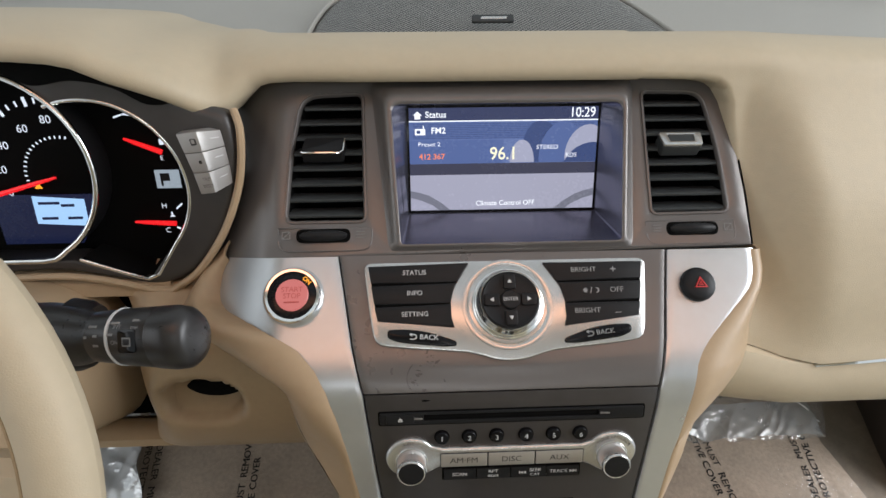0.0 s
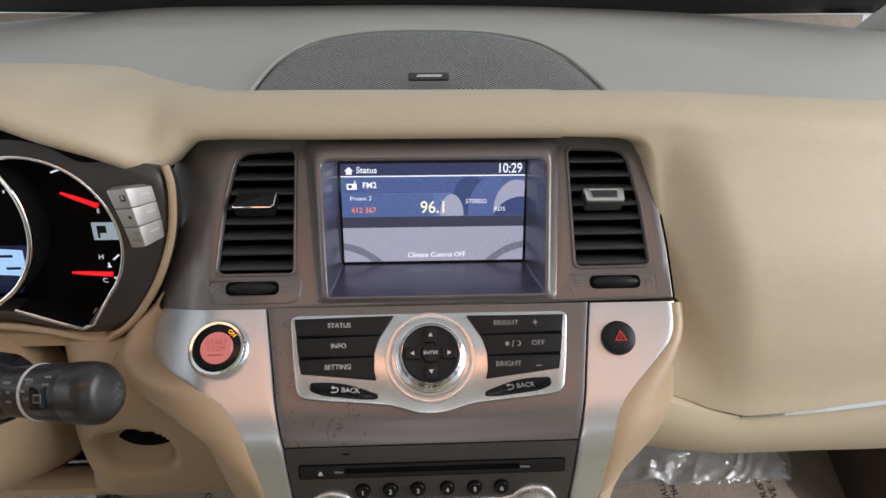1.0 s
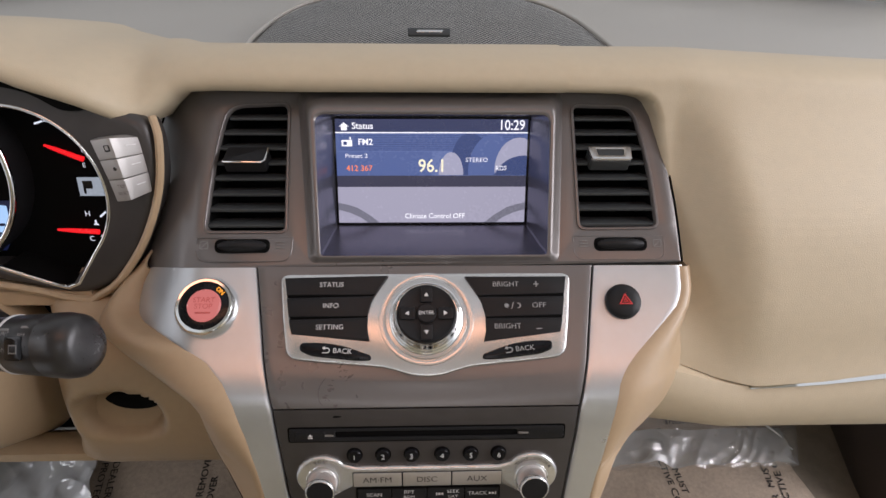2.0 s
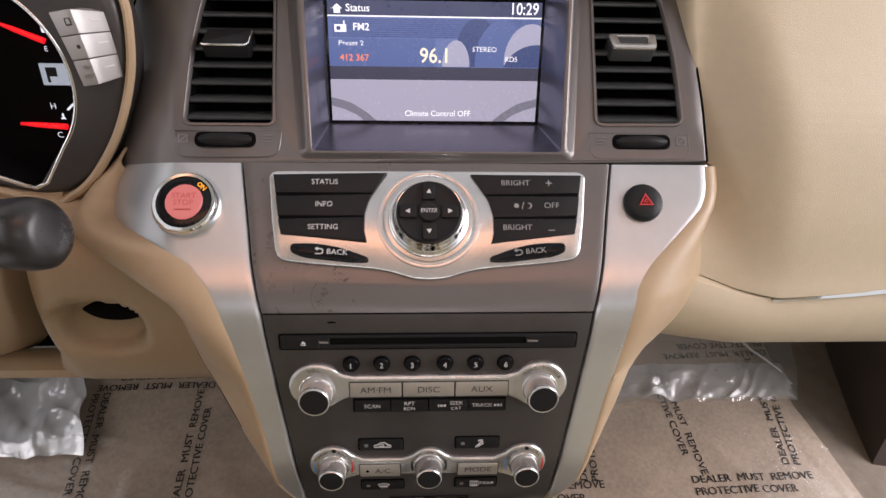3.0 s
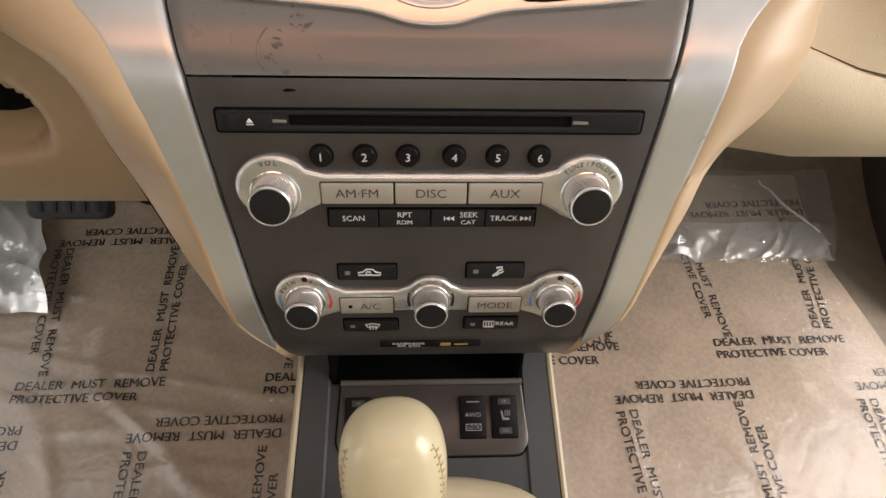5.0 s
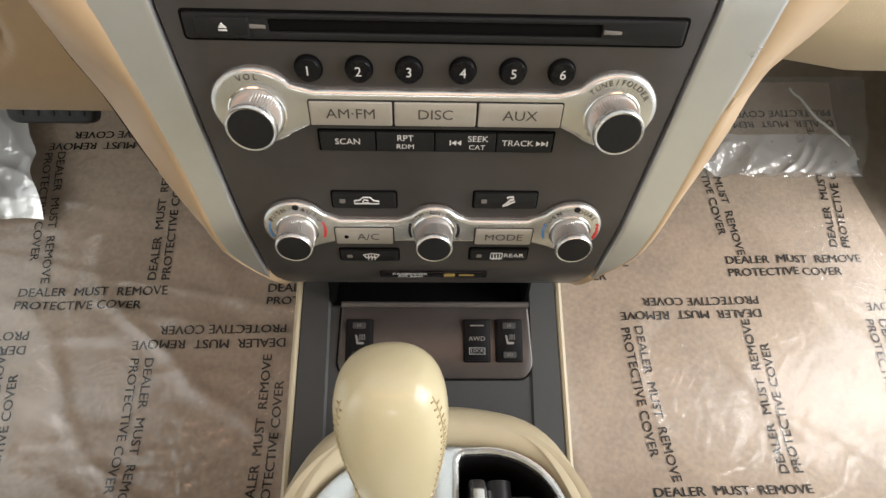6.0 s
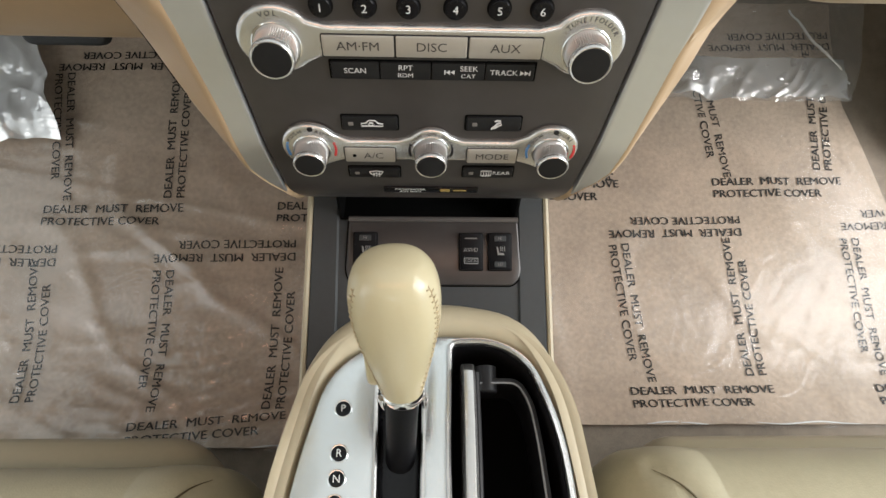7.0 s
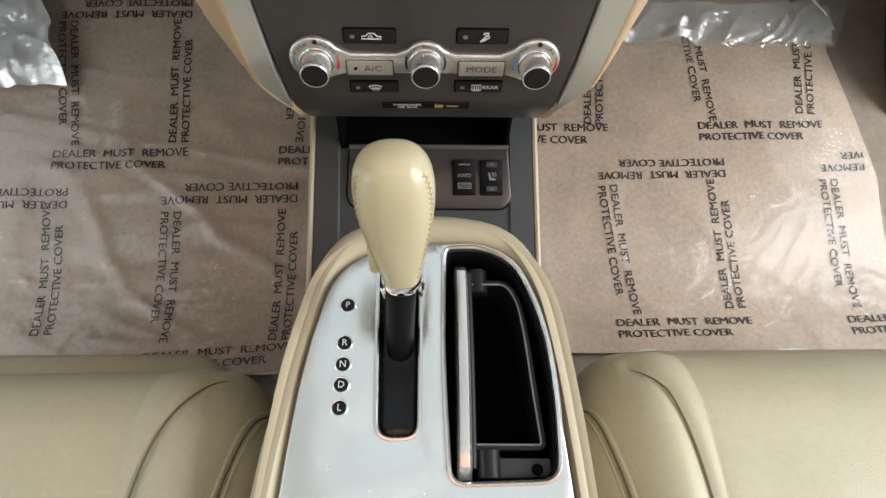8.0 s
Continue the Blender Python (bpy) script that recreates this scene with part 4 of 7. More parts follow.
    for d, lines in ((-0.0275 * s, 0), (0.0275 * s, 1)):
        g = m @ Matrix.Translation((d, 0.0005, 0.0004))
        if lines:
            for j in (-1, 0, 1):
                part("airflow_mark", plate(rect(0.0065, 0.0005, 0.0002, 0, j * 0.0022), 0.0002, 0.0001, m=g), DIMPRINT, v)
        else:
            part("closed_mark", plate(rect(0.0062, 0.0058, 0.001), 0.0002, 0.0001, holes=[rect(0.0052, 0.0048, 0.001)], m=g), DIMPRINT, v)
            part("closed_mark", plate(rect(0.0062, 0.0005, 0.0002), 0.0002, 0.0001, m=g @ Matrix.Rotation(radians(45), 4, "Z")), DIMPRINT, v)
    # shallow moulded panel line about vent and wheel
    lp = rpoly([(x_mid - 0.034, 0.0030), (x_mid + 0.034, 0.0030), (x_mid + 0.0345 + 0.001 * s, 0.020), (x_mid + 0.034, 0.027), (x_mid - 0.034, 0.027), (x_mid - 0.0345, 0.020)], 0.008, 5)
    low = [p for p in lp if p[1] < 0.021]
    part("panel_line", tube([UP @ Vector((*p, -0.0001)) for p in low], 0.0004, n=6), BEZEL, v)
    return v


air_vent(VENT_L, -0.1330, 1, -0.1335, False)
air_vent(VENT_R, 0.1435, -1, 0.1400, True)

# ---- sloping control panel and lower panel ----
zs_hi = list(np.linspace(0.5925, 0.6160, 36)) + list(np.linspace(0.6175, 0.6695, 28))


def hollow(x, z):
    """How deep the panel is scooped out under the switch panel's swell."""
    brow = 0.6075 + 0.0050 * (x / 0.1) ** 2
    t = (brow - z) / (brow - 0.5925)
    if t <= 0 or t >= 1:
        return 0.0
    return 0.0006 * math.cos(math.pi / 2 * min(1.0, abs(x) / 0.112)) * math.sin(math.pi * t ** 0.85) ** 1.6


bm = stack_sheet(zs_hi, lambda z: -trim_in(z) + 0.0008, lambda z: trim_in(z) - 0.0008, 0.0, 0.012, 0.0015, nx=48)
for v in bm.verts:
    w = on(0, v.co.z).inverted() @ v.co
    if w.z > -0.004:
        v.co = v.co - on(0, v.co.z).col[2].to_3d() * hollow(v.co.x, v.co.z)
part("control_panel", bm, BEZEL, stack, "dark bronze-grey sloping control panel")
zs_lo = list(np.linspace(0.4125, 0.5915, 60))
part("lower_panel", stack_sheet(zs_lo, lambda z: -trim_in(z) + 0.0008, lambda z: trim_in(z) - 0.0008, 0.0, 0.012, 0.0015), PANEL, stack, "dark bronze satin lower panel")
for s in (-1, 1):
    zs = list(np.linspace(0.4125, 0.6690, 90))
    fn = [lambda z: -trim_out(z, -1), lambda z: -trim_in(z)] if s < 0 else [trim_in, lambda z: trim_out(z, 1)]
    bm = stack_sheet(zs, fn[0], fn[1], 0.0012, 0.010, 0.0010)
    for v in bm.verts:
        v.co = wrap(v.co)
    part("side_trim", bm, SILVER, stack, "brushed silver side trim tapering downwards")
# body behind the panels
rows = [[(s * 0.088, stack_y(z) + d, z) for s, d in ((-1, 0.008), (-1, 0.11), (1, 0.11), (1, 0.008))] for z in (0.420, 0.50, 0.58, 0.66)]
part("carcass", loft(rows, True, caps=True), DARK, stack)

# ---- switch panel with the round controller ----
SL = frame_at((0, 0.4313, 0.6415), (1, 0, 0), (0, 0.883, 1))
switches = thing("switch_panel", (0, 0.43, 0.61), "silver switch panel with black keys and a round controller", "switch panel")
half = spline([(0.0, -0.0428), (0.010, -0.0419), (0.020, -0.0390), (0.030, -0.0365), (0.045, -0.0349), (0.070, -0.0328)], 3, False) + [(0.0870, -0.0309), (0.0920, -0.0298), (0.0952, -0.0272), (0.0970, -0.0230), (0.1000, -0.0050), (0.1034, 0.0225), (0.1038, 0.0262), (0.1024, 0.0290), (0.0990, 0.0304), (0.05, 0.0306)]
LP = half + mirror(half)[:-1]
part("silver_plate", plate(LP, 0.0032, 0.0014, m=SL, base=-0.004), SATIN, switches, "satin silver plate with a rounded lower swell")


def keyline(u):
    """The inner edge of the key block at height u."""
    return float(np.interp(u, [-0.020, -0.012, 0.0, 0.010, 0.020, 0.0285], [0.0392, 0.0412, 0.0412, 0.0385, 0.0325, 0.0270]))


KEY_ROWS = [("STATUS", "BRIGHT    +", 0.0136, 0.0280), ("INFO", "OFF", -0.0019, 0.0131), ("SETTING", "BRIGHT    -", -0.0190, -0.0024)]
for s in (-1, 1):
    bed = [(keyline(u) + 0.0003, u) for u in np.linspace(-0.0188, 0.0278, 10)] + [(0.1004, 0.0270), (0.0938, -0.0130)]
    part("key_bed", plate([(s * x, y) for x, y in bed], 0.0040, 0.0004, m=SL), DARK, switches)
    for left, right, lo, hi in KEY_ROWS:
        us = np.linspace(lo, hi, 8)
        inner = [(keyline(u), u - 0.0006 * s) for u in us]
        out_lo = 0.0935 + 0.0072 * (lo + 0.0195) / 0.0475
        out_hi = 0.0935 + 0.0072 * (hi + 0.0195) / 0.0475
        outer = [(out_hi, hi - 0.0008), (out_lo, lo + (0.0058 if lo < -0.01 else 0.0008))]
        loop = [(s * x, y) for x, y in inner + outer]
        k = part("key", plate(loop, 0.0052 if lo > 0 else 0.0050, 0.0010, m=SL, base=0.0005), BLACK, switches)
        word = left if s < 0 else right
        if word == "OFF":
            lettering("OFF", 0.0055, SL @ Matrix.Translation((0.0795, (lo + hi) / 2, 0.0052)), SOFTPRINT, k, wide=1.05)
            g = SL @ Matrix.Translation((0.0565, (lo + hi) / 2, 0.0051))
            sun = [(0.0021 * (1 if j % 2 else 0.55) * math.cos(j * math.pi / 8), 0.0021 * (1 if j % 2 else 0.55) * math.sin(j * math.pi / 8)) for j in range(16)]
            part("sun_mark", plate(sun, 0.0003, 0.0001, m=g), SOFTPRINT, k)
            part("slash_mark", plate([(-0.001, -0.0024), (-0.0004, -0.0024), (0.001, 0.0024), (0.0004, 0.0024)], 0.0003, 0.0001, m=g @ Matrix.Translation((0.0042, 0, 0))), SOFTPRINT, k)
            moon = [(0.0020 * math.cos(a), 0.0020 * math.sin(a)) for a in np.linspace(-2.0, 2.0, 12)] + [(-0.0006 + 0.0016 * math.cos(a), 0.0016 * math.sin(a)) for a in np.linspace(1.7, -1.7, 10)]
            part("moon_mark", plate(moon, 0.0003, 0.0001, m=g @ Matrix.Translation((0.0082, 0, 0))), SOFTPRINT, k)
        elif s > 0:
            lettering("BRIGHT", 0.0052, SL @ Matrix.Translation((0.0565, (lo + hi) / 2 + (0.0014 if lo < -0.01 else 0.0004), 0.0052)), SOFTPRINT, k, wide=1.05)
            lettering(word[-1] if word[-1] == "+" else "\u2013", 0.0085, SL @ Matrix.Translation((0.0785, (lo + hi) / 2, 0.0052)), SOFTPRINT, k)
        else:
            lettering(word, 0.0050, SL @ Matrix.Translation((-0.0672, (lo + hi) / 2 + (0.0018 if word == "SETTING" else 0.0008), 0.0053)), BRIGHTWHITE, k, wide=0.98)
    lobe = rpoly([(0.0868, -0.0192), (0.0720, -0.0192), (0.0573, -0.0215), (0.0385, -0.0283), (0.0382, -0.0318), (0.0480, -0.0320), (0.0790, -0.0284), (0.0872, -0.0248)], [0.003, 0.006, 0.008, 0.0025, 0.002, 0.004, 0.005, 0.003], 4)
    k = part("back_key", plate([(s * x, y) for x, y in lobe], 0.0056, 0.0014, m=SL, base=0.0005), BLACK_GLOSS, switches, "gloss black lobed key")
    g = SL @ Matrix.Translation((s * 0.0622 + (0.0004 if s < 0 else 0.001), -0.0255 + 0.0002, 0.0058)) @ Matrix.Rotation(radians(-4 if s < 0 else 5), 4, "Z")
    lettering("BACK", 0.0049, g @ Matrix.Translation((0.0042, 0, 0)), BRIGHTWHITE if s < 0 else SOFTPRINT, k, wide=1.05)
    hook = [(-0.0092, -0.0018), (-0.0062, -0.0018), (-0.0048, -0.0010), (-0.0046, 0.0004), (-0.0056, 0.0014), (-0.0080, 0.0014)]
    part("return_mark", tube([g @ Vector((x, y, 0.0003)) for x, y in hook], 0.0004, n=5), BRIGHTWHITE if s < 0 else SOFTPRINT, k)
    part("return_mark", plate([(-0.0098, 0.0014), (-0.0078, 0.0000), (-0.0078, 0.0028)], 0.0005, 0.0001, m=g), BRIGHTWHITE if s < 0 else SOFTPRINT, k)

DIAL = SL @ Matrix.Translation((-0.0003, -0.0024, 0))
dial = part("controller", lathe([(0.0335, 0.0028), (0.0330, 0.0040), (0.0310, 0.0044), (0.0295, 0.0038), (0.0280, 0.0030), (0.0272, 0.0018)], 64, DIAL), SATIN, switches, "round controller in a dished silver ring")
part("black_groove", lathe([(0.0274, 0.0022), (0.0255, 0.0012), (0.0235, 0.0016)], 48, DIAL), BLACK, dial)
part("chrome_ring", lathe([(0.0262, 0.0014), (0.0262, 0.0030), (0.0256, 0.0046), (0.0250, 0.0048), (0.0247, 0.0052), (0.0242, 0.0080), (0.0238, 0.0082), (0.0234, 0.0086), (0.0226, 0.0118), (0.0222, 0.0120), (0.0216, 0.0142), (0.0209, 0.0152), (0.0202, 0.0150)], 120, DIAL, knurl=(4, 8, 0.0003)), CHROME, dial, "stepped chrome ring")
top = part("cap", lathe([(0.0204, 0.0120), (0.0203, 0.0158), (0.0194, 0.0168), (0.0175, 0.0160), (0.012, 0.0154), (0.0, 0.0152)], 48, DIAL), BLACK, dial, "black dished controller cap")
for a in range(4):
    g = DIAL @ Matrix.Rotation(a * math.pi / 2, 4, "Z") @ Matrix.Translation((0, 0.0126, 0.0150))
    key = part("arrow_key", plate(rpoly([(-0.0042, -0.0048), (0.0042, -0.0048), (0.0042, 0.0046), (0.0030, 0.0058), (-0.0030, 0.0058), (-0.0042, 0.0046)], 0.0008, 3), 0.0026, 0.0006, m=g), BLACK, top)
    part("arrow_mark", plate([(-0.0016, -0.0008), (0.0016, -0.0008), (0, 0.0020)], 0.0029, 0.0001, base=0.0025, m=g), BRIGHTWHITE, key)
key = part("enter_key", lathe([(0.0068, 0.0148), (0.0067, 0.0172), (0.0060, 0.0180), (0.0, 0.0178)], 32, DIAL), BLACK, top)
lettering("ENTER", 0.0037, DIAL @ Matrix.Translation((0, 0, 0.0181)), BRIGHTWHITE, key, wide=0.95)

# ---- start button and hazard switch on the trims ----
start = thing("start_button", (-0.153, 0.436, 0.647), "round pink glowing start button in a chrome ring", "start button")
ST = on(-0.1535, 0.6465, 0.0030)
part("chrome_ring", lathe([(0.0215, -0.007), (0.0215, 0.0022), (0.0205, 0.0036), (0.0200, 0.0052), (0.0190, 0.0064), (0.0172, 0.0062), (0.0166, 0.0045)], 56, ST), CHROME, start, "polished chrome ring")
face = part("black_ring", lathe([(0.0170, 0.0035), (0.0169, 0.0054), (0.0150, 0.0058), (0.0118, 0.0060), (0.0114, 0.0050)], 48, ST), BLACK_GLOSS, start, "gloss black inner ring")
lettering("ON", 0.0042, ST @ Matrix.Translation((0.0100, 0.0102, 0.0060)) @ Matrix.Rotation(radians(-42), 4, "Z"), AMBER_GLOW, face, bold=0.03)
push = part("push_face", lathe([(0.0115, 0.0035), (0.0115, 0.0060), (0.0108, 0.0066), (0.0, 0.0068)], 48, ST), PINK, start, "translucent pink lit push face")
lettering("START", 0.0052, ST @ Matrix.Translation((0, 0.0036, 0.0069)), PINKPRINT, push)
lettering("STOP", 0.0052, ST @ Matrix.Translation((0, -0.0010, 0.0069)), PINKPRINT, push)
part("print_bar", plate(rect(0.0105, 0.0011, 0.0003, 0, -0.0054), 0.0002, 0.0001, m=ST @ Matrix.Translation((0, 0, 0.0068))), PINKPRINT, push)

hazard = thing("hazard_switch", (0.141, 0.436, 0.648), "round black hazard switch with a red triangle, on the silver trim", "switch")
HZ = on(0.1408, 0.6480, 0.0030)
part("button", lathe([(0.0128, -0.001), (0.0127, 0.0008), (0.0121, 0.0026), (0.0106, 0.0038), (0.006, 0.0046), (0.0, 0.0048)], 48, HZ), BLACK, hazard, "domed black push button")
tri = [(-0.0047, -0.0034), (0.0047, -0.0034), (0, 0.0047)]
part("triangle_mark", plate(tri, 0.0056, 0.0001, holes=[inset(tri, 0.0008)], base=0.0046, m=HZ), REDPRINT, hazard)
part("triangle_mark", plate(inset(tri, 0.0017), 0.0056, 0.0001, holes=[inset(tri, 0.0022)], base=0.0046, m=HZ), REDPRINT, hazard)


# ---- radio unit ----
radio = thing("radio_unit", (0, 0.387, 0.52), "car radio controls with disc slot, number keys and two ribbed knobs", "radio")
CD = on(0, 0.5740)
part("slot_panel", plate(rect(0.1865, 0.0094, 0.0015), 0.0014, 0.0006, holes=[rect(0.1240, 0.0046, 0.0008, -0.0006, 0.0004)], m=CD), BLACK, radio, "black disc slot panel")
part("slot_void", plate(rect(0.134, 0.006, 0.001, -0.0006), 0.0003, 0.0001, m=CD), DARK, radio)
part("panel_gap", plate(rect(0.1890, 0.0116, 0.0022), 0.0002, 0.0001, m=CD), DARK, radio)
for x in (-0.0668, 0.0655):
    part("slot_tab", plate([(x - 0.0034, -0.0006), (x + 0.0034, -0.0006), (x + 0.0034, 0.0006), (x - 0.0034, 0.0010)], 0.0018, 0.0002, m=CD), GREYPRINT, radio)
eject = part("eject_key", plate(rect(0.0195, 0.0068, 0.0008, -0.0790, 0), 0.0022, 0.0005, m=CD), BLACK, radio)
part("eject_mark", plate([(-0.0016, -0.0004), (0.0016, -0.0004), (0, 0.0016)], 0.0003, 0.0001, m=CD @ Matrix.Translation((-0.0790, 0, 0.0022))), BRIGHTWHITE, eject)
part("eject_mark", plate(rect(0.0032, 0.0006, 0.0001, 0, -0.0012), 0.0003, 0.0001, m=CD @ Matrix.Translation((-0.0790, 0, 0.0022))), BRIGHTWHITE, eject)
for i, x in enumerate((-0.0500, -0.0305, -0.0110, 0.0100, 0.0297, 0.0490)):
    g = on(x, 0.5580)
    part("key_groove", lathe([(0.0056, -0.001), (0.0056, 0.0003), (0.0050, 0.0003)], 28, g), DARK, radio)
    k = part("number_key", lathe([(0.0050, 0), (0.0050, 0.0022), (0.0045, 0.0029), (0.0, 0.0032)], 28, g), BLACK_GLOSS, radio)
    lettering(str(i + 1), 0.0054, g @ Matrix.Translation((0, 0, 0.0033)), BRIGHTWHITE, k)


def yoke(cx, r, bar_hi, bar_lo, mid_r=0.0, squash=1.0, drop=0.0):
    """The outline of a bar that swells to round eyes at its ends, and in its middle."""
    def eye(x, rr, a0, a1, n):
        return [(x + rr * math.cos(a), rr * math.sin(a)) for a in np.linspace(a0, a1, n)]

    a_hi, a_lo = math.asin(bar_hi / r), math.asin(-bar_lo / r)
    right = eye(cx, r, a_lo + 0.28 - math.pi, math.pi - a_hi - 0.28, 30)
    x_hi, x_lo = cx - r * math.cos(a_hi) - 0.006, cx - r * math.cos(a_lo) - 0.006
    hi = [(x_hi, bar_hi)]
    if mid_r:
        am = math.asin(bar_hi / mid_r)
        hi += [(mid_r * math.cos(am) + 0.005, bar_hi)] + eye(0, mid_r, am + 0.25, math.pi - am - 0.25, 16) + [(-mid_r * math.cos(am) - 0.005, bar_hi)]
    left = [(-x, y) for x, y in right][::-1]
    right, left = [[(x, y * squash - drop) for x, y in e] for e in (right, left)]
    return right + hi + [(-x_hi, bar_hi)] + left + [(-x_lo, bar_lo), (x_lo, bar_lo)]


RB = on(0, 0.5438)
part("silver_yoke", plate(yoke(0.0720, 0.0184, 0.0066, -0.0086, squash=0.92, drop=0.0014), 0.0040, 0.0026, m=RB, steps=4), SATIN, radio, "satin silver bar joining the two knob rings")
for x0, x1, word in ((-0.0512, -0.0178, "AM\u00b7FM"), (-0.0172, 0.0162, "DISC"), (0.0168, 0.0512, "AUX")):
    g = RB @ Matrix.Translation(((x0 + x1) / 2, -0.0028, 0.0036))
    k = part("source_key", plate(rect(x1 - x0 - 0.0003, 0.0106, 0.0008), 0.0014, 0.0005, m=g), mat("warm_silver_key", (0.46, 0.43, 0.39), 0.36, metal=0.6, var=0.04), radio, "warm silver source key")
    lettering(word, 0.0062, g @ Matrix.Translation((0, 0, 0.0015)), RINGPRINT, k, wide=1.1)
part("key_surround", plate(rect(0.1032, 0.0118, 0.0012, 0, -0.0028), 0.0043, 0.0002, m=RB), BLACK, radio)
ROW = on(0.0005, 0.5262)
part("panel_gap", plate(rect(0.1010, 0.0106, 0.0010), 0.0005, 0.0002, m=ROW), DARK, radio)
for x0, x1, word in ((-0.0495, -0.0262, "SCAN"), (-0.0258, -0.0012, "RPT"), (-0.0008, 0.0252, "SEEK"), (0.0256, 0.0495, "TRACK")):
    g = ROW @ Matrix.Translation(((x0 + x1) / 2, 0, 0))
    k = part("function_key", plate(rect(x1 - x0 - 0.0002, 0.0092, 0.0006), 0.0016, 0.0004, m=g), BLACK, radio)
    t = g @ Matrix.Translation((0, 0, 0.0017))
    if word == "SCAN":
        lettering("SCAN", 0.0040, t, BRIGHTWHITE, k, wide=1.05)
    elif word == "RPT":
        lettering("RPT", 0.0040, t @ Matrix.Translation((0, 0.0019, 0)), BRIGHTWHITE, k, wide=1.05)
        lettering("RDM", 0.0032, t @ Matrix.Translation((0, -0.0022, 0)), BRIGHTWHITE, k, wide=1.15)
    elif word == "SEEK":
        lettering("SEEK", 0.0040, t @ Matrix.Translation((0.0052, 0.0019, 0)), BRIGHTWHITE, k, wide=1.05)
        lettering("CAT", 0.0032, t @ Matrix.Translation((0.0050, -0.0022, 0)), BRIGHTWHITE, k, wide=1.15)
        for d in (0, 0.0022):
            part("skip_mark", plate([(-0.0060 + d, 0.0), (-0.0040 + d, -0.0012), (-0.0040 + d, 0.0012)], 0.0002, 0.00005, m=t), BRIGHTWHITE, k)
        part("skip_mark", plate(rect(0.0006, 0.0024, 0.0001, -0.0065, 0), 0.0002, 0.00005, m=t), BRIGHTWHITE, k)
    else:
        lettering("TRACK", 0.0040, t @ Matrix.Translation((-0.0030, 0, 0)), BRIGHTWHITE, k, wide=1.05)
        for d in (0, 0.0022):
            part("skip_mark", plate([(0.0070 + d, 0.0), (0.0050 + d, 0.0012), (0.0050 + d, -0.0012)], 0.0002, 0.00005, m=t), BRIGHTWHITE, k)
        part("skip_mark", plate(rect(0.0006, 0.0024, 0.0001, 0.0097, 0), 0.0002, 0.00005, m=t), BRIGHTWHITE, k)


def ribbed_knob(g, r, h, parent, label):
    k = part("knob", lathe([(r * 1.05, 0.0004), (r * 1.05, 0.0010), (r * 1.04, 0.0014), (r * 1.03, 0.0018), (r * 1.01, 0.0040), (r * 1.00, h * 0.80)], 116, g, knurl=(4, 5, 0.00075)), KNURL, parent, label)
    part("base_ring", lathe([(r * 1.17, 0.0002), (r * 1.16, 0.0010), (r * 1.12, 0.0013), (r * 1.10, 0.0008), (r * 1.06, 0.0004)], 64, g), CHROME, k, "thin bright ring under the knob")
    part("cap_ring", lathe([(r * 1.0, h * 0.78), (r * 1.015, h * 0.83), (r * 1.0, h * 0.95), (r * 0.94, h), (r * 0.88, h * 0.985)], 64, g), SATIN, k, "polished knob edge")
    part("cap", lathe([(r * 0.89, h * 0.96), (r * 0.86, h * 0.99), (r * 0.5, h * 1.0), (0, h * 1.0)], 48, g), BLACK, k, "soft black knob face")
    return k


def curved_word(word, r, size, centre, spread, g, parent, material):
    n = len(word)
    for i, ch in enumerate(word):
        a = centre + spread * ((n - 1) / 2 - i)
        if ch != " ":
            lettering(ch, size, g @ Matrix.Rotation(a - math.pi / 2, 4, "Z") @ Matrix.Translation((0, r, 0)), material, parent, wide=1.0)


for s in (-1, 1):
    g = RB @ Matrix.Translation((s * 0.0720, -0.0036, 0.0030))
    k = ribbed_knob(g, 0.0100, 0.0138, radio, "ribbed silver knob")
    if s < 0:
        curved_word("VOL", 0.0138, 0.0034, radians(96), radians(13), RB @ Matrix.Translation((-0.0720, -0.0018, 0.0041)), k, RINGPRINT)
    else:
        curved_word("TUNE/FOLDER", 0.0138, 0.0033, radians(84), radians(10.6), RB @ Matrix.Translation((0.0720, -0.0018, 0.0041)), k, RINGPRINT)

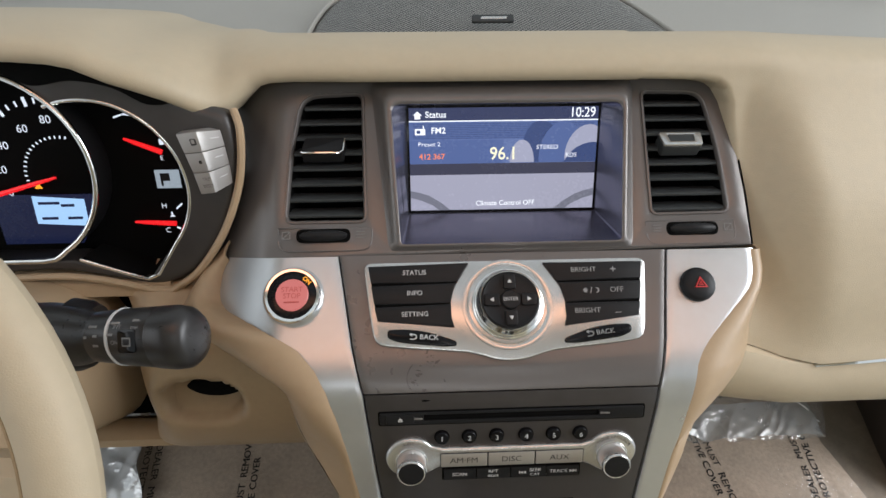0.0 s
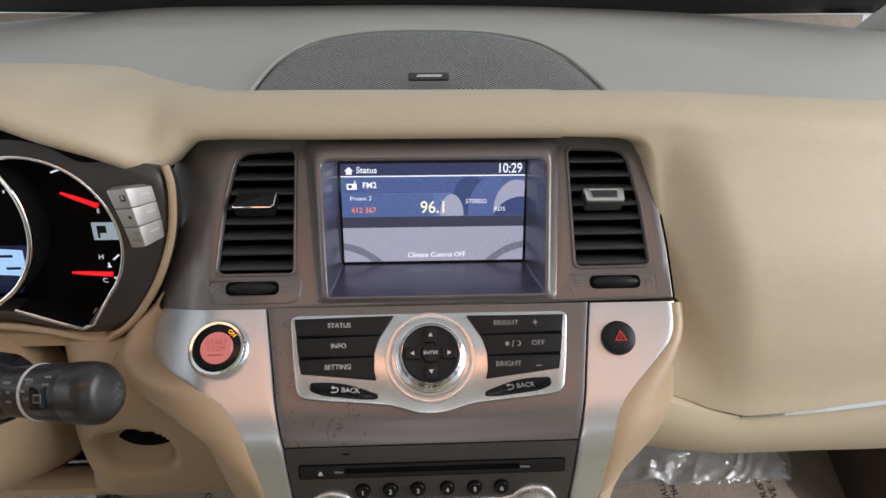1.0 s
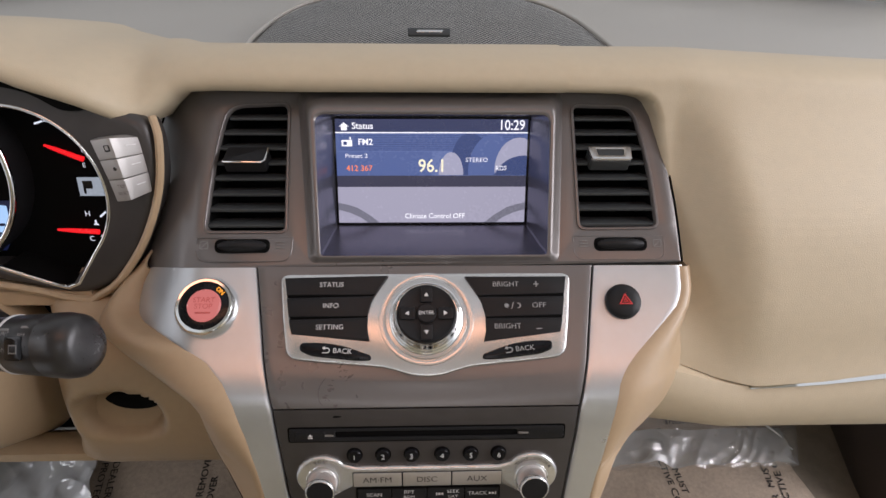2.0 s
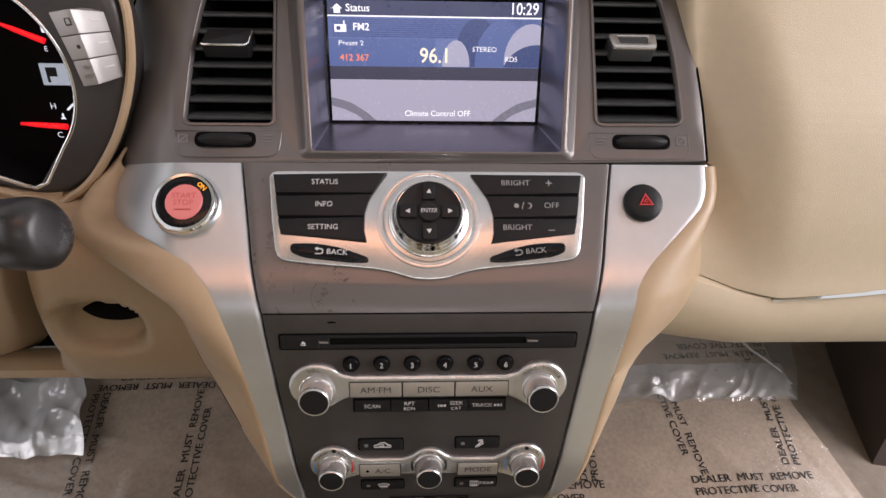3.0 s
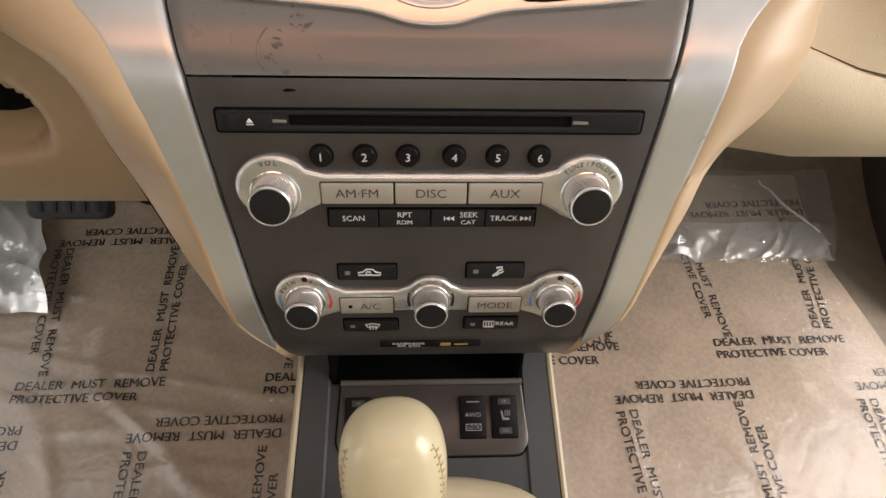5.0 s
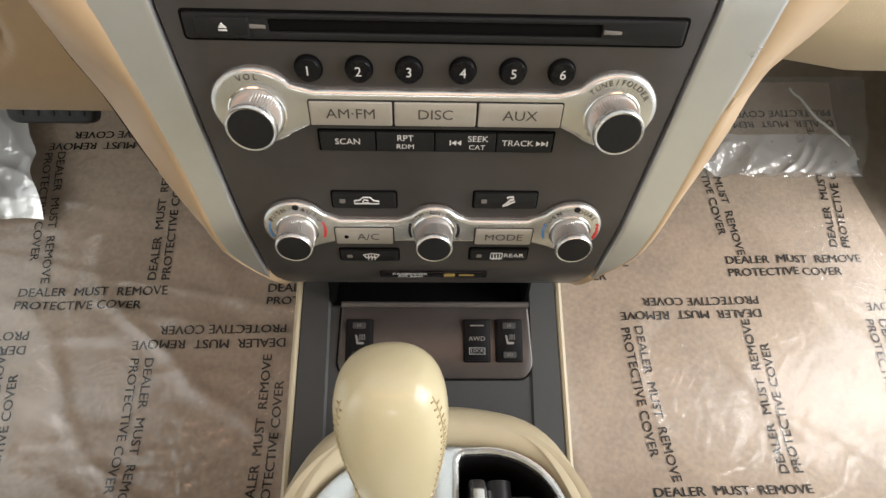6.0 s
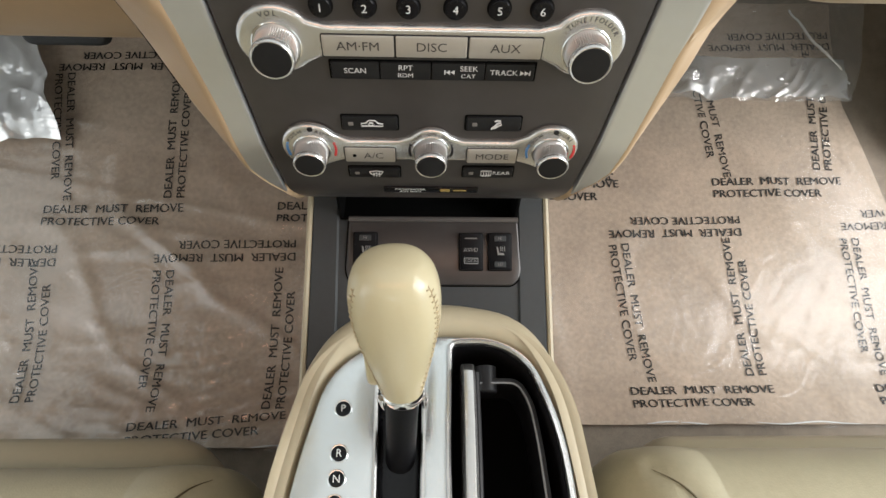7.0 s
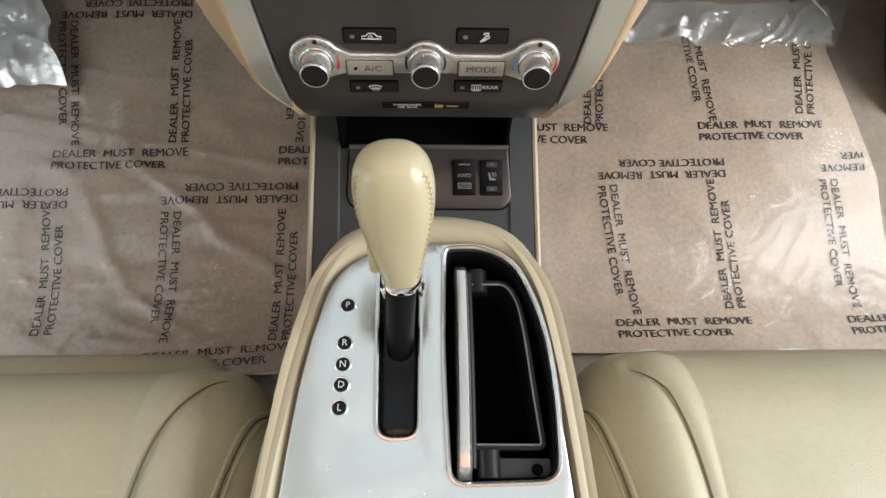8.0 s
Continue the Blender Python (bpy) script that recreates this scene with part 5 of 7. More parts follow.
# ---- climate unit ----
climate = thing("climate_unit", (0, 0.381, 0.44), "climate controls with three ribbed knobs in a wavy silver band", "climate control")
CB = on(0, 0.4792)
part("silver_yoke", plate(yoke(0.0655, 0.0157, 0.0050, -0.0095, 0.0134), 0.0034, 0.0020, m=CB, steps=4), SATIN, climate, "satin silver band with three round swells")
for x, a, word, b, word2 in ((-0.0650, 118, "PUSH", 52, "AUTO"), (0.0, 128, "PUSH", 62, "ON-OFF"), (0.0658, 128, "PUSH", 58, "DUAL")):
    g = CB @ Matrix.Translation((x, -0.0010, 0.0030))
    k = ribbed_knob(g, 0.0087, 0.0130, climate, "ribbed silver climate knob")
    t = CB @ Matrix.Translation((x, -0.0004, 0.0035))
    sz, rr = (0.0034, 0.0128) if x else (0.0031, 0.0115)
    curved_word(word, rr, sz, radians(a + 14), radians(13), t, k, RINGPRINT)
    curved_word(word2, rr, sz, radians(b), radians(13), t, k, RINGPRINT)
    if x:
        part("pointer_dot", lathe([(0.0015, 0), (0.0015, 0.0003), (0, 0.0003)], 16, t @ Matrix.Translation((0.001, 0.0140, 0))), BLACK, k)
    for j in range(5):
        for side, c in ((1, BLUEPRINT if x else BLACK), (-1, REDPRINT if x else BLACK)):
            aa = radians(90 + side * (72 + 9 * j))
            part("scale_mark", plate(rect(0.0009 + 0.0003 * j, 0.0013, 0.0002), 0.0003, 0.0001, m=t @ Matrix.Rotation(aa - math.pi / 2, 4, "Z") @ Matrix.Translation((0, rr + 0.0003, 0))), c, k)
for x, word in ((-0.0335, "A/C"), (0.0338, "MODE")):
    g = CB @ Matrix.Translation((x, -0.0042, 0.0032))
    part("key_surround", plate(rect(0.0288, 0.0112, 0.0012), 0.0004, 0.0002, m=g), BLACK, climate)
    k = part("silver_key", plate(rect(0.0275, 0.0102, 0.0010), 0.0014, 0.0005, m=g), bpy.data.materials["warm_silver_key"], climate, "warm silver key")
    lettering(word, 0.0060, g @ Matrix.Translation((0.002 if word == "A/C" else 0, 0, 0.0015)), RINGPRINT, k, wide=1.1)
    if word == "A/C":
        part("indicator", lathe([(0.0011, 0.0014), (0.0010, 0.0017), (0, 0.0018)], 14, g @ Matrix.Translation((-0.0085, 0, 0))), DARK, k)


def outline_mark(pts, width, g, parent, closed=True):
    P = [g @ Vector((*p, 0.0003)) for p in pts]
    return part("symbol", tube(P, width, closed, 5), BRIGHTWHITE, parent)


for x, z, kind in ((-0.0325, 0.4945, "car"), (0.0330, 0.4950, "air"), (-0.0325, 0.4566, "front"), (0.0335, 0.4574, "rear")):
    g = on(x, z)
    part("key_gap", plate(rect(0.0308, 0.0104, 0.0016), 0.0003, 0.0001, m=g), DARK, climate)
    k = part("black_key", plate(rect(0.0290, 0.0086, 0.0012), 0.0016, 0.0006, m=g), BLACK, climate)
    t = g @ Matrix.Translation((0, 0, 0.0016))
    part("indicator", plate(rect(0.0026, 0.0022, 0.0004, -0.0100, 0), 0.0003, 0.0001, m=t), GREYPRINT, k)
    c = t @ Matrix.Translation((-0.0005 if kind == "rear" else 0.001, 0, 0))
    if kind == "car":
        outline_mark([(-0.0055, -0.0012), (-0.0055, 0.0004), (-0.0030, 0.0008), (-0.0014, 0.0024), (0.0018, 0.0024), (0.0034, 0.0006), (0.0058, 0.0002), (0.0058, -0.0012)], 0.00036, c, k)
        outline_mark([(0.0010, 0.0006), (-0.0010, 0.0010), (-0.0016, -0.0001), (-0.0010, -0.0010), (0.0012, -0.0006)], 0.00036, c, k, False)
    elif kind == "air":
        outline_mark([(-0.0020, -0.0026), (0.0, -0.0006), (0.0010, 0.0010), (0.0028, 0.0016)], 0.0006, c, k, False)
        outline_mark([(-0.0004, -0.0024), (0.0014, -0.0008), (0.0034, 0.0002)], 0.0004, c, k, False)
        outline_mark([(-0.0006, 0.0022), (0.0006, 0.0028), (0.0026, 0.0028)], 0.0005, c, k, False)
    elif kind == "front":
        outline_mark([(-0.0040, 0.0014), (0.0, 0.0024), (0.0040, 0.0014), (0.0026, -0.0008), (0.0, -0.0002), (-0.0026, -0.0008)], 0.00034, c, k)
        for d in (-0.0016, 0, 0.0016):
            outline_mark([(d, -0.0026), (d + 0.0003, -0.0010), (d, 0.0010)], 0.0003, c, k, False)
    else:
        outline_mark([(-0.0036, -0.0018), (0.0022, -0.0018), (0.0022, 0.0024), (-0.0036, 0.0024)], 0.00034, c, k)
        for d in (-0.0022, -0.0007, 0.0008):
            outline_mark([(d, -0.0028), (d + 0.0003, -0.0008), (d, 0.0014)], 0.0003, c, k, False)
        lettering("REAR", 0.0040, c @ Matrix.Translation((0.0082, 0.0004, 0.0001)), BRIGHTWHITE, k, wide=1.1)
AB = on(0.0005, 0.4392)
label = part("airbag_lamp", plate(rect(0.0575, 0.0066, 0.001), 0.0010, 0.0003, m=AB), BLACK_GLOSS, climate, "black airbag warning strip")
lettering("PASSENGER", 0.0030, AB @ Matrix.Translation((-0.0125, 0.0014, 0.0011)), BRIGHTWHITE, label, wide=1.2, bold=0.02)
lettering("AIR BAG", 0.0030, AB @ Matrix.Translation((-0.0125, -0.0014, 0.0011)), BRIGHTWHITE, label, wide=1.2, bold=0.02)
part("figure_bar", plate(rect(0.0060, 0.0034, 0.0006, 0.0085, 0), 0.0012, 0.0001, base=0.0009, m=AB), AMBERPRINT, label)
part("figure_bar", plate(rect(0.0080, 0.0016, 0.0004, 0.0175, 0), 0.0012, 0.0001, base=0.0009, m=AB), AMBERPRINT, label)

# scuffs above the disc slot: a worn dark hook and a scatter of smudges
SCUFF = mat("dark_scuff", (0.072, 0.062, 0.057), 0.45, var=0.5, scale=400)


def on_panel(x, z):
    return on(x, z, -hollow(x, z) + 0.00005)


pts = spline([(-0.0690, 0.6095), (-0.0722, 0.6060), (-0.0735, 0.6020), (-0.0730, 0.5975), (-0.0705, 0.5942)], 8, False)
radii = [0.00016 + 0.00030 * abs(noise.noise((k * 0.41, 2.7, 1.3))) for k in range(len(pts))]
part("scuff", tube([on_panel(x, z).translation for x, z in pts], radii, n=5), SCUFF, stack)
scuff_rng = random.Random(12)
for cx, cz, count, reach in ((-0.0570, 0.6128, 5, 0.0022), (-0.0545, 0.6098, 6, 0.0030), (-0.0650, 0.6050, 7, 0.0034), (-0.0690, 0.6000, 5, 0.0030), (-0.0615, 0.5935, 2, 0.0012)):
    for k in range(count):
        x, z = cx + scuff_rng.gauss(0, reach * 0.6), max(0.5930, cz + scuff_rng.gauss(0, reach * 0.45))
        r = 0.0003 + 0.0009 * scuff_rng.random() ** 2
        blot = spline([(r * (0.6 + 0.8 * scuff_rng.random()) * 1.5 * math.cos(j * 1.05), r * (0.5 + 0.6 * scuff_rng.random()) * math.sin(j * 1.05)) for j in range(6)], 3)
        part("scuff", plate(blot, 0.00012, 0.00004, m=on_panel(x, z) @ Matrix.Rotation(scuff_rng.uniform(-0.7, 0.7), 4, "Z")), SCUFF, stack)
part("scuff", plate(spline([(-0.0028, 0.0), (-0.001, 0.0007), (0.002, 0.0004), (0.0030, 0.0), (0.001, -0.0005), (-0.002, -0.0006)], 4), 0.0002, 0.0001, m=on(-0.0610, 0.5868, 0.0001)), DARK, stack)

# ---- centre console ----
console = thing("centre_console", (0, 0.15, 0.03), "centre console with charcoal front, tan rim and pale metal top", "centre console")
PL = frame_at((0, 0.259, 0.3612), (1, 0, 0), (0, 1, 0.15))


def pl(x, y):
    return (x, (y - 0.259) * 1.0112)


RIM = rpoly([pl(-0.116, -0.10), pl(0.116, -0.10), pl(0.103, 0.155), pl(0.096, 0.240), pl(0.0865, 0.294), pl(0.062, 0.334), pl(0.003, 0.345), pl(-0.056, 0.332), pl(-0.0785, 0.299), pl(-0.091, 0.240), pl(-0.105, 0.158)], [0.03, 0.03, 0.05, 0.03, 0.025, 0.03, 0.03, 0.03, 0.025, 0.03, 0.05], 6)
TOPL = rpoly([pl(-0.098, -0.09), pl(0.098, -0.09), pl(0.0875, 0.155), pl(0.0835, 0.214), pl(0.0760, 0.278), pl(0.058, 0.309), pl(0.011, 0.3205), pl(-0.044, 0.309), pl(-0.063, 0.291), pl(-0.0775, 0.237), pl(-0.0860, 0.158)], [0.008, 0.008, 0.05, 0.04, 0.025, 0.025, 0.03, 0.025, 0.025, 0.04, 0.05], 6)
SLOT = rpoly([pl(-0.0295, 0.1900), pl(-0.0048, 0.1900), pl(-0.0035, 0.305), pl(-0.0315, 0.305)], [0.0095, 0.0095, 0.003, 0.003], 7)
TRAY = rpoly([pl(0.0150, 0.1640), pl(0.0800, 0.1650), pl(0.0822, 0.214), pl(0.0775, 0.262), pl(0.0620, 0.302), pl(0.0400, 0.3145), pl(0.0140, 0.3135), pl(0.0120, 0.240)], [0.009, 0.012, 0.04, 0.03, 0.02, 0.02, 0.005, 0.03], 6)
TRAY_RIM = inset(TRAY, -0.0018)
part("rim", plate(RIM, 0.006, 0.012, holes=[inset(TOPL, -0.0012)], base=-0.085, steps=12, m=PL), CONSOLE_TAN, console, "tan rounded rim of the console top")
part("top_plate", plate(TOPL, 0.0035, 0.0012, holes=[inset(SLOT, -0.0016), TRAY_RIM], base=-0.020, m=PL), PLATE, console, "pale brushed aluminium top plate")
# core and well floors are near-black, painting in the shade of depth
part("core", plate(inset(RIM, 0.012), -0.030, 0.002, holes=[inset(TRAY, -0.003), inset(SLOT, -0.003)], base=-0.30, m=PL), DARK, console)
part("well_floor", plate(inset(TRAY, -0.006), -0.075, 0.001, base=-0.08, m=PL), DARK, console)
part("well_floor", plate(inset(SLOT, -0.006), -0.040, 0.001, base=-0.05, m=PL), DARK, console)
loopS = SLOT if area(SLOT) > 0 else SLOT[::-1]
part("slot_rim", loft([[PL @ Vector((*p, w)) for p in inset(loopS, d)] for d, w in ((-0.0022, 0.0030), (-0.0018, 0.0046), (-0.0006, 0.0048), (0.0004, 0.0038), (0.0006, -0.004))], True), SATIN, console, "satin rim of the shift slot")
part("slot_wall", loft([[PL @ Vector((*p, w)) for p in inset(loopS, d)] for d, w in ((0.0005, 0.0030), (0.0012, -0.004), (0.0012, -0.045))], True), BLACK_GLOSS, console)
bm = plate(inset(loopS, 0.0012), -0.004, 0.0004, base=-0.006, m=PL)
part("slot_shutter", bm, BLACK_GLOSS, console, "gloss black sliding shutter")
part("shutter_mark", plate(rect(0.008, 0.0022, 0.0008, *pl(-0.0165, 0.1945)), -0.0034, 0.0003, base=-0.005, m=PL), CHARCOAL, console)
loopT = TRAY if area(TRAY) > 0 else TRAY[::-1]
part("tray_rim", loft([[PL @ Vector((*p, w)) for p in inset(loopT, d)] for d, w in ((-0.0024, 0.0028), (-0.0020, 0.0050), (-0.0008, 0.0052), (0.0004, 0.0040), (0.0006, -0.004), (0.0006, -0.012))], True), SATIN, console, "satin rim about the open tray")
part("tray_wall", loft([[PL @ Vector((*p, w)) for p in inset(loopT, d)] for d, w in ((0.0010, 0.0), (0.0014, -0.006), (0.0014, -0.076))], True), BLACK, console)
# inside the tray: cup insert with its frame, pivots and a screw
INS = rpoly([pl(0.0305, 0.1862), pl(0.0722, 0.1855), pl(0.0690, 0.220), pl(0.0666, 0.254), pl(0.0630, 0.2780), pl(0.0560, 0.2908), pl(0.0305, 0.2908)], [0.002, 0.002, 0.02, 0.02, 0.012, 0.006, 0.003], 5)
insert = part("tray_insert", plate(inset(INS if area(INS) > 0 else INS[::-1], -0.0032), -0.006, 0.0008, holes=[INS], base=-0.05, m=PL), BLACK, console, "charcoal insert framing a deep dark cup")
part("insert_edge", tube([PL @ Vector((*p, -0.0060)) for p in INS], 0.0007, True, 6), mat("grey_edge", (0.18, 0.18, 0.18), 0.35), insert)
part("end_block", plate(rpoly([pl(0.0320, 0.1665), pl(0.0780, 0.1670), pl(0.0780, 0.1780), pl(0.0320, 0.1790)], 0.002), -0.010, 0.001, base=-0.05, m=PL), CHARCOAL, insert)
part("pivot", lathe([(0.0072, 0), (0.0072, 0.016), (0.006, 0.017), (0, 0.017)], 24, PL @ Matrix.Translation((0.0365, (0.302 - 0.259) * 1.011, -0.012)) @ Matrix.Rotation(radians(90), 4, "X")), BLACK, insert)
part("pivot", lathe([(0.0072, 0), (0.0072, 0.016), (0.006, 0.017), (0, 0.017)], 24, PL @ Matrix.Translation((0.0390, (0.183 - 0.259) * 1.011, -0.010)) @ Matrix.Rotation(radians(90), 4, "X")), BLACK, insert)
part("screw", lathe([(0.0036, 0), (0.0036, 0.0012), (0.0026, 0.0012), (0.0024, 0.0004), (0, 0.0004)], 20, PL @ Matrix.Translation((0.0690, (0.1715 - 0.259) * 1.011, -0.010))), DARK, insert)
# the tray's lid, folded upright along its side
lid_rows = []
for k in range(21):
    f = k / 20
    y = 0.1655 + 0.1355 * f
    x = 0.0226 + 0.0012 * f + 0.0006 * math.sin(f * math.pi)
    h = 0.0125 * min(1, f / 0.06, (1 - f) / 0.03) ** 0.5 if 0 < f < 1 else 0.002
    e = 0.0046 - 0.0004 * f
    lid_rows.append([PL @ Vector((*pl(x + 0.0004 + a * e, y), w)) for a, w in ((-0.85, -0.030), (-1.0, h - 0.005), (-0.72, h - 0.0010), (-0.1, h), (0.55, h - 0.0008), (0.9, h - 0.0030), (1.0, h - 0.0060), (0.95, -0.030))])
part("tray_lid", loft(lid_rows, caps=True), SATIN, console, "satin silver tray lid standing open")
part("lid_edge", tube([r[6] + Vector((0.0006, 0, -0.0006)) for r in lid_rows[1:-1]], 0.0020, n=8), BLACK, console)
for y, ch in ((0.2732, "P"), (0.2480, "R"), (0.2343, "N"), (0.2215, "D"), (0.2076, "L")):
    g = PL @ Matrix.Translation((-0.0512 - 0.002 * (0.275 - y) / 0.066, (y - 0.259) * 1.0112, 0.0035))
    lamp = part("gear_mark", lathe([(0.0044, -0.001), (0.0044, 0.0004), (0.0038, 0.0005), (0.0, 0.0006)], 24, g), BLACK_GLOSS, console)
    part("mark_ring", lathe([(0.0055, -0.001), (0.0054, 0.0001), (0.0050, 0.0004), (0.0045, 0.0003), (0.0043, -0.001)], 28, g), PLATE, lamp, "thin bright ring about the mark")
    lettering(ch, 0.0060, g @ Matrix.Translation((0, 0, 0.0007)), BRIGHTWHITE, lamp)

# charcoal front part with the switches and the open cubby
FR = frame_at((0, 0.437, 0.323), (1, 0, 0), (0, 1, 0.55))
for s in (-1, 1):
    rows = []
    for y in np.linspace(0.300, 0.60, 16):
        top = 0.3215 + 0.55 * (y - 0.437)
        rows.append([(s * 0.100, y, 0.04), (s * (0.0995 - 0.02 * (y - 0.36)), y, top - 0.003), (s * (0.097 - 0.02 * (y - 0.36)), y, top), (s * 0.076, y, top + 0.001), (s * 0.0735, y, top - 0.002), (s * 0.0735, y, top - 0.03)])
    part("front_side", loft(rows), CHARCOAL, console, "charcoal front flank")
    part("tan_edge", tube([(s * (0.1005 - 0.02 * (y - 0.36)), y, 0.3195 + 0.55 * (y - 0.437)) for y in np.linspace(0.300, 0.60, 10)], 0.0026, n=8), CONSOLE_TAN, console, "thin tan edge strip")
part("front_deck", plate(rpoly([(-0.078, -0.10), (0.080, -0.10), (0.080, 0.012), (-0.078, 0.012)], 0.004), -0.0022, 0.001, base=-0.04, m=FR), CHARCOAL, console)
SWP = rpoly([(-0.0605, -0.0425), (0.0700, -0.0425), (0.0770, -0.034), (0.0745, 0.0110), (-0.0660, 0.0110), (-0.0680, -0.034)], [0.004, 0.004, 0.006, 0.002, 0.002, 0.006], 5)
part("panel_gap", plate(inset(SWP, -0.0012), -0.0014, 0.0002, base=-0.004, m=FR), DARK, console)
part("switch_deck", plate(SWP, 0.0, 0.0015, base=-0.006, m=FR), PANEL, console, "bronze-grey deck for the seat heater switches")
part("bright_lip", tube([FR @ Vector((x, 0.0122, 0.001)) for x in np.linspace(-0.066, 0.0745, 6)], 0.0022, n=8), BEZEL, console, "pale lip of the cubby")
# the cubby's inside, painted near-black for its shade
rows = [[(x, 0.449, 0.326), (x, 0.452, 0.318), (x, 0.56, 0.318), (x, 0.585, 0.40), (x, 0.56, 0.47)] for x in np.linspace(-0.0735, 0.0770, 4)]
part("cubby", sheet(rows, 0.002), DARK, console, "open cubby under the stack, painted near-black for shade")
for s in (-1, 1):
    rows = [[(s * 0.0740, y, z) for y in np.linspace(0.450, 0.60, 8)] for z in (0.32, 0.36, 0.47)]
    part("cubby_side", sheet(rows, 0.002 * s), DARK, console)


def deck_switch(x, marks):
    g = FR @ Matrix.Translation((x, -0.0147, 0))
    sw = thing("console_switch", g.translation, "black rectangular rocker switch on the console deck", "switch", "console switches")
    part("surround", plate(rect(0.0205, 0.0320, 0.0018), 0.0014, 0.0006, m=g), SWITCH_BLACK, sw)
    rows = []
    for k in range(9):
        v = -0.0148 + 0.0296 * k / 8
        w = 0.0018 + 0.0026 * abs(v / 0.0148) ** 1.5
        rows.append([g @ Vector((u, v, ww)) for u, ww in ((-0.0088, 0.0005), (-0.0086, w - 0.0003), (-0.0080, w), (0.0080, w), (0.0086, w - 0.0003), (0.0088, 0.0005))])
    rocker = part("rocker", loft(rows, caps=True), SWITCH_BLACK, sw)
    t = g @ Matrix.Translation((0, 0, 0.0024))
    if marks == "awd":
        lettering("AWD", 0.0046, t @ Matrix.Translation((0, 0.0012, 0)), DIMPRINT, rocker, wide=1.1)
        lettering("LOCK", 0.0036, t @ Matrix.Translation((0, -0.0078, 0.0012)), SOFTPRINT, rocker, wide=1.0)
        part("lamp_frame", plate(rect(0.0118, 0.0050, 0.0006), 0.0003, 0.0001, holes=[rect(0.0108, 0.0040, 0.0005)], m=t @ Matrix.Translation((0, -0.0078, 0.0008))), SOFTPRINT, rocker)
        part("indicator", plate(rect(0.0100, 0.0010, 0.0002, 0, 0.0108), 0.0022, 0.0001, base=0.0012, m=t), GREYPRINT, rocker)
    else:
        seat = [(-0.0030, 0.0040), (-0.0016, 0.0040), (-0.0006, -0.0010), (0.0034, -0.0012), (0.0034, -0.0028), (-0.0018, -0.0028)]
        part("seat_mark", plate(seat, 0.0005, 0.0001, m=t), DIMPRINT, rocker)
        for d in (0.0004, 0.0020, 0.0036):
            part("heat_mark", tube([t @ Vector((d - 0.0003, 0.0004, 0.0003)), t @ Vector((d + 0.0006, 0.0018, 0.0003)), t @ Vector((d - 0.0002, 0.0030, 0.0003)), t @ Vector((d + 0.0005, 0.0044, 0.0003))], 0.0003, n=5), DIMPRINT, rocker)
        for v, word in ((0.0108, "HI"), (-0.0106, "LO")):
            part("lamp_frame", plate(rect(0.0095, 0.0045, 0.0008, 0, v), 0.0020, 0.0001, base=0.0010, m=t), CHARCOAL, rocker)
            lettering(word, 0.0032, t @ Matrix.Translation((0, v, 0.0021)), DIMPRINT, rocker)


deck_switch(-0.0520, "heat")
deck_switch(0.0350, "awd")
deck_switch(0.0590, "heat")

# ---- gear selector ----
gear = thing("gear_selector", (-0.0165, 0.262, 0.36), "cream leather gear selector with stitched seams, in the shift slot", "gear selector")
A0, A1 = Vector((-0.0142, 0.2680, 0.4150)), Vector((-0.0182, 0.2975, 0.4945))
AX = (A1 - A0).normalized()
GX = Vector((1, 0, 0)) - AX * AX.x
GX.normalize()
GY = AX.cross(GX)
GL = (A1 - A0).length
SHAPE = [(0.0, 0.0112, 0.0125), (0.08, 0.0126, 0.0140), (0.20, 0.0150, 0.0160), (0.36, 0.0180, 0.0180), (0.52, 0.0207, 0.0197), (0.66, 0.0219, 0.0207), (0.78, 0.0215, 0.0204), (0.88, 0.0192, 0.0184), (0.95, 0.0148, 0.0142), (0.985, 0.0090, 0.0086), (1.0, 0.0, 0.0)]


def knob_point(f, a, grow=0.0):
    rx = float(np.interp(f, [s[0] for s in SHAPE], [s[1] for s in SHAPE])) + grow
    ry = float(np.interp(f, [s[0] for s in SHAPE], [s[2] for s in SHAPE])) + grow
    c, s = math.cos(a), math.sin(a)
    e = 0.86
    return A0 + AX * GL * f + GX * rx * math.copysign(abs(c) ** e, c) + GY * ry * math.copysign(abs(s) ** e, s)


SH_S = spline(SHAPE[:-1] + [(0.999, 0.0025, 0.0025)], 6, False)
SHAPE = [tuple(map(float, s)) for s in SH_S]
knob = part("knob", loft([[knob_point(s[0], 2 * math.pi * k / 40) for k in range(40)] for s in SHAPE], True, caps=True), KNOB_LEATHER, gear, "cream leather knob, rounded at the top")
for sgn, base in ((1, radians(-40)), (-1, radians(220))):
    path = [(f, base + sgn * radians(14) * math.sin(math.pi * f)) for f in np.linspace(0.04, 0.88, 44)]
    part("seam", tube([knob_point(f, a, 0.0) for f, a in path], 0.0003, n=6), KNOB_THREAD, knob, "brown seam groove")
    bm = bmesh.new()
    for i, (f, a) in enumerate(path[1:-1]):
        for d in ((-1,) if i % 2 else (1,)):
            reach = 0.0017 / max(0.012, float(np.interp(f, [q[0] for q in SHAPE], [q[1] for q in SHAPE])))
            p0, p1 = knob_point(f, a + d * 0.03, 0.0001), knob_point(f + 0.003, a + d * (0.03 + reach), 0.0001)
            tube([p0, (p0 + p1) / 2, p1], 0.00038, n=5, bm=bm)
    part("stitching", bm, KNOB_THREAD, knob, "row of slanted stitches")
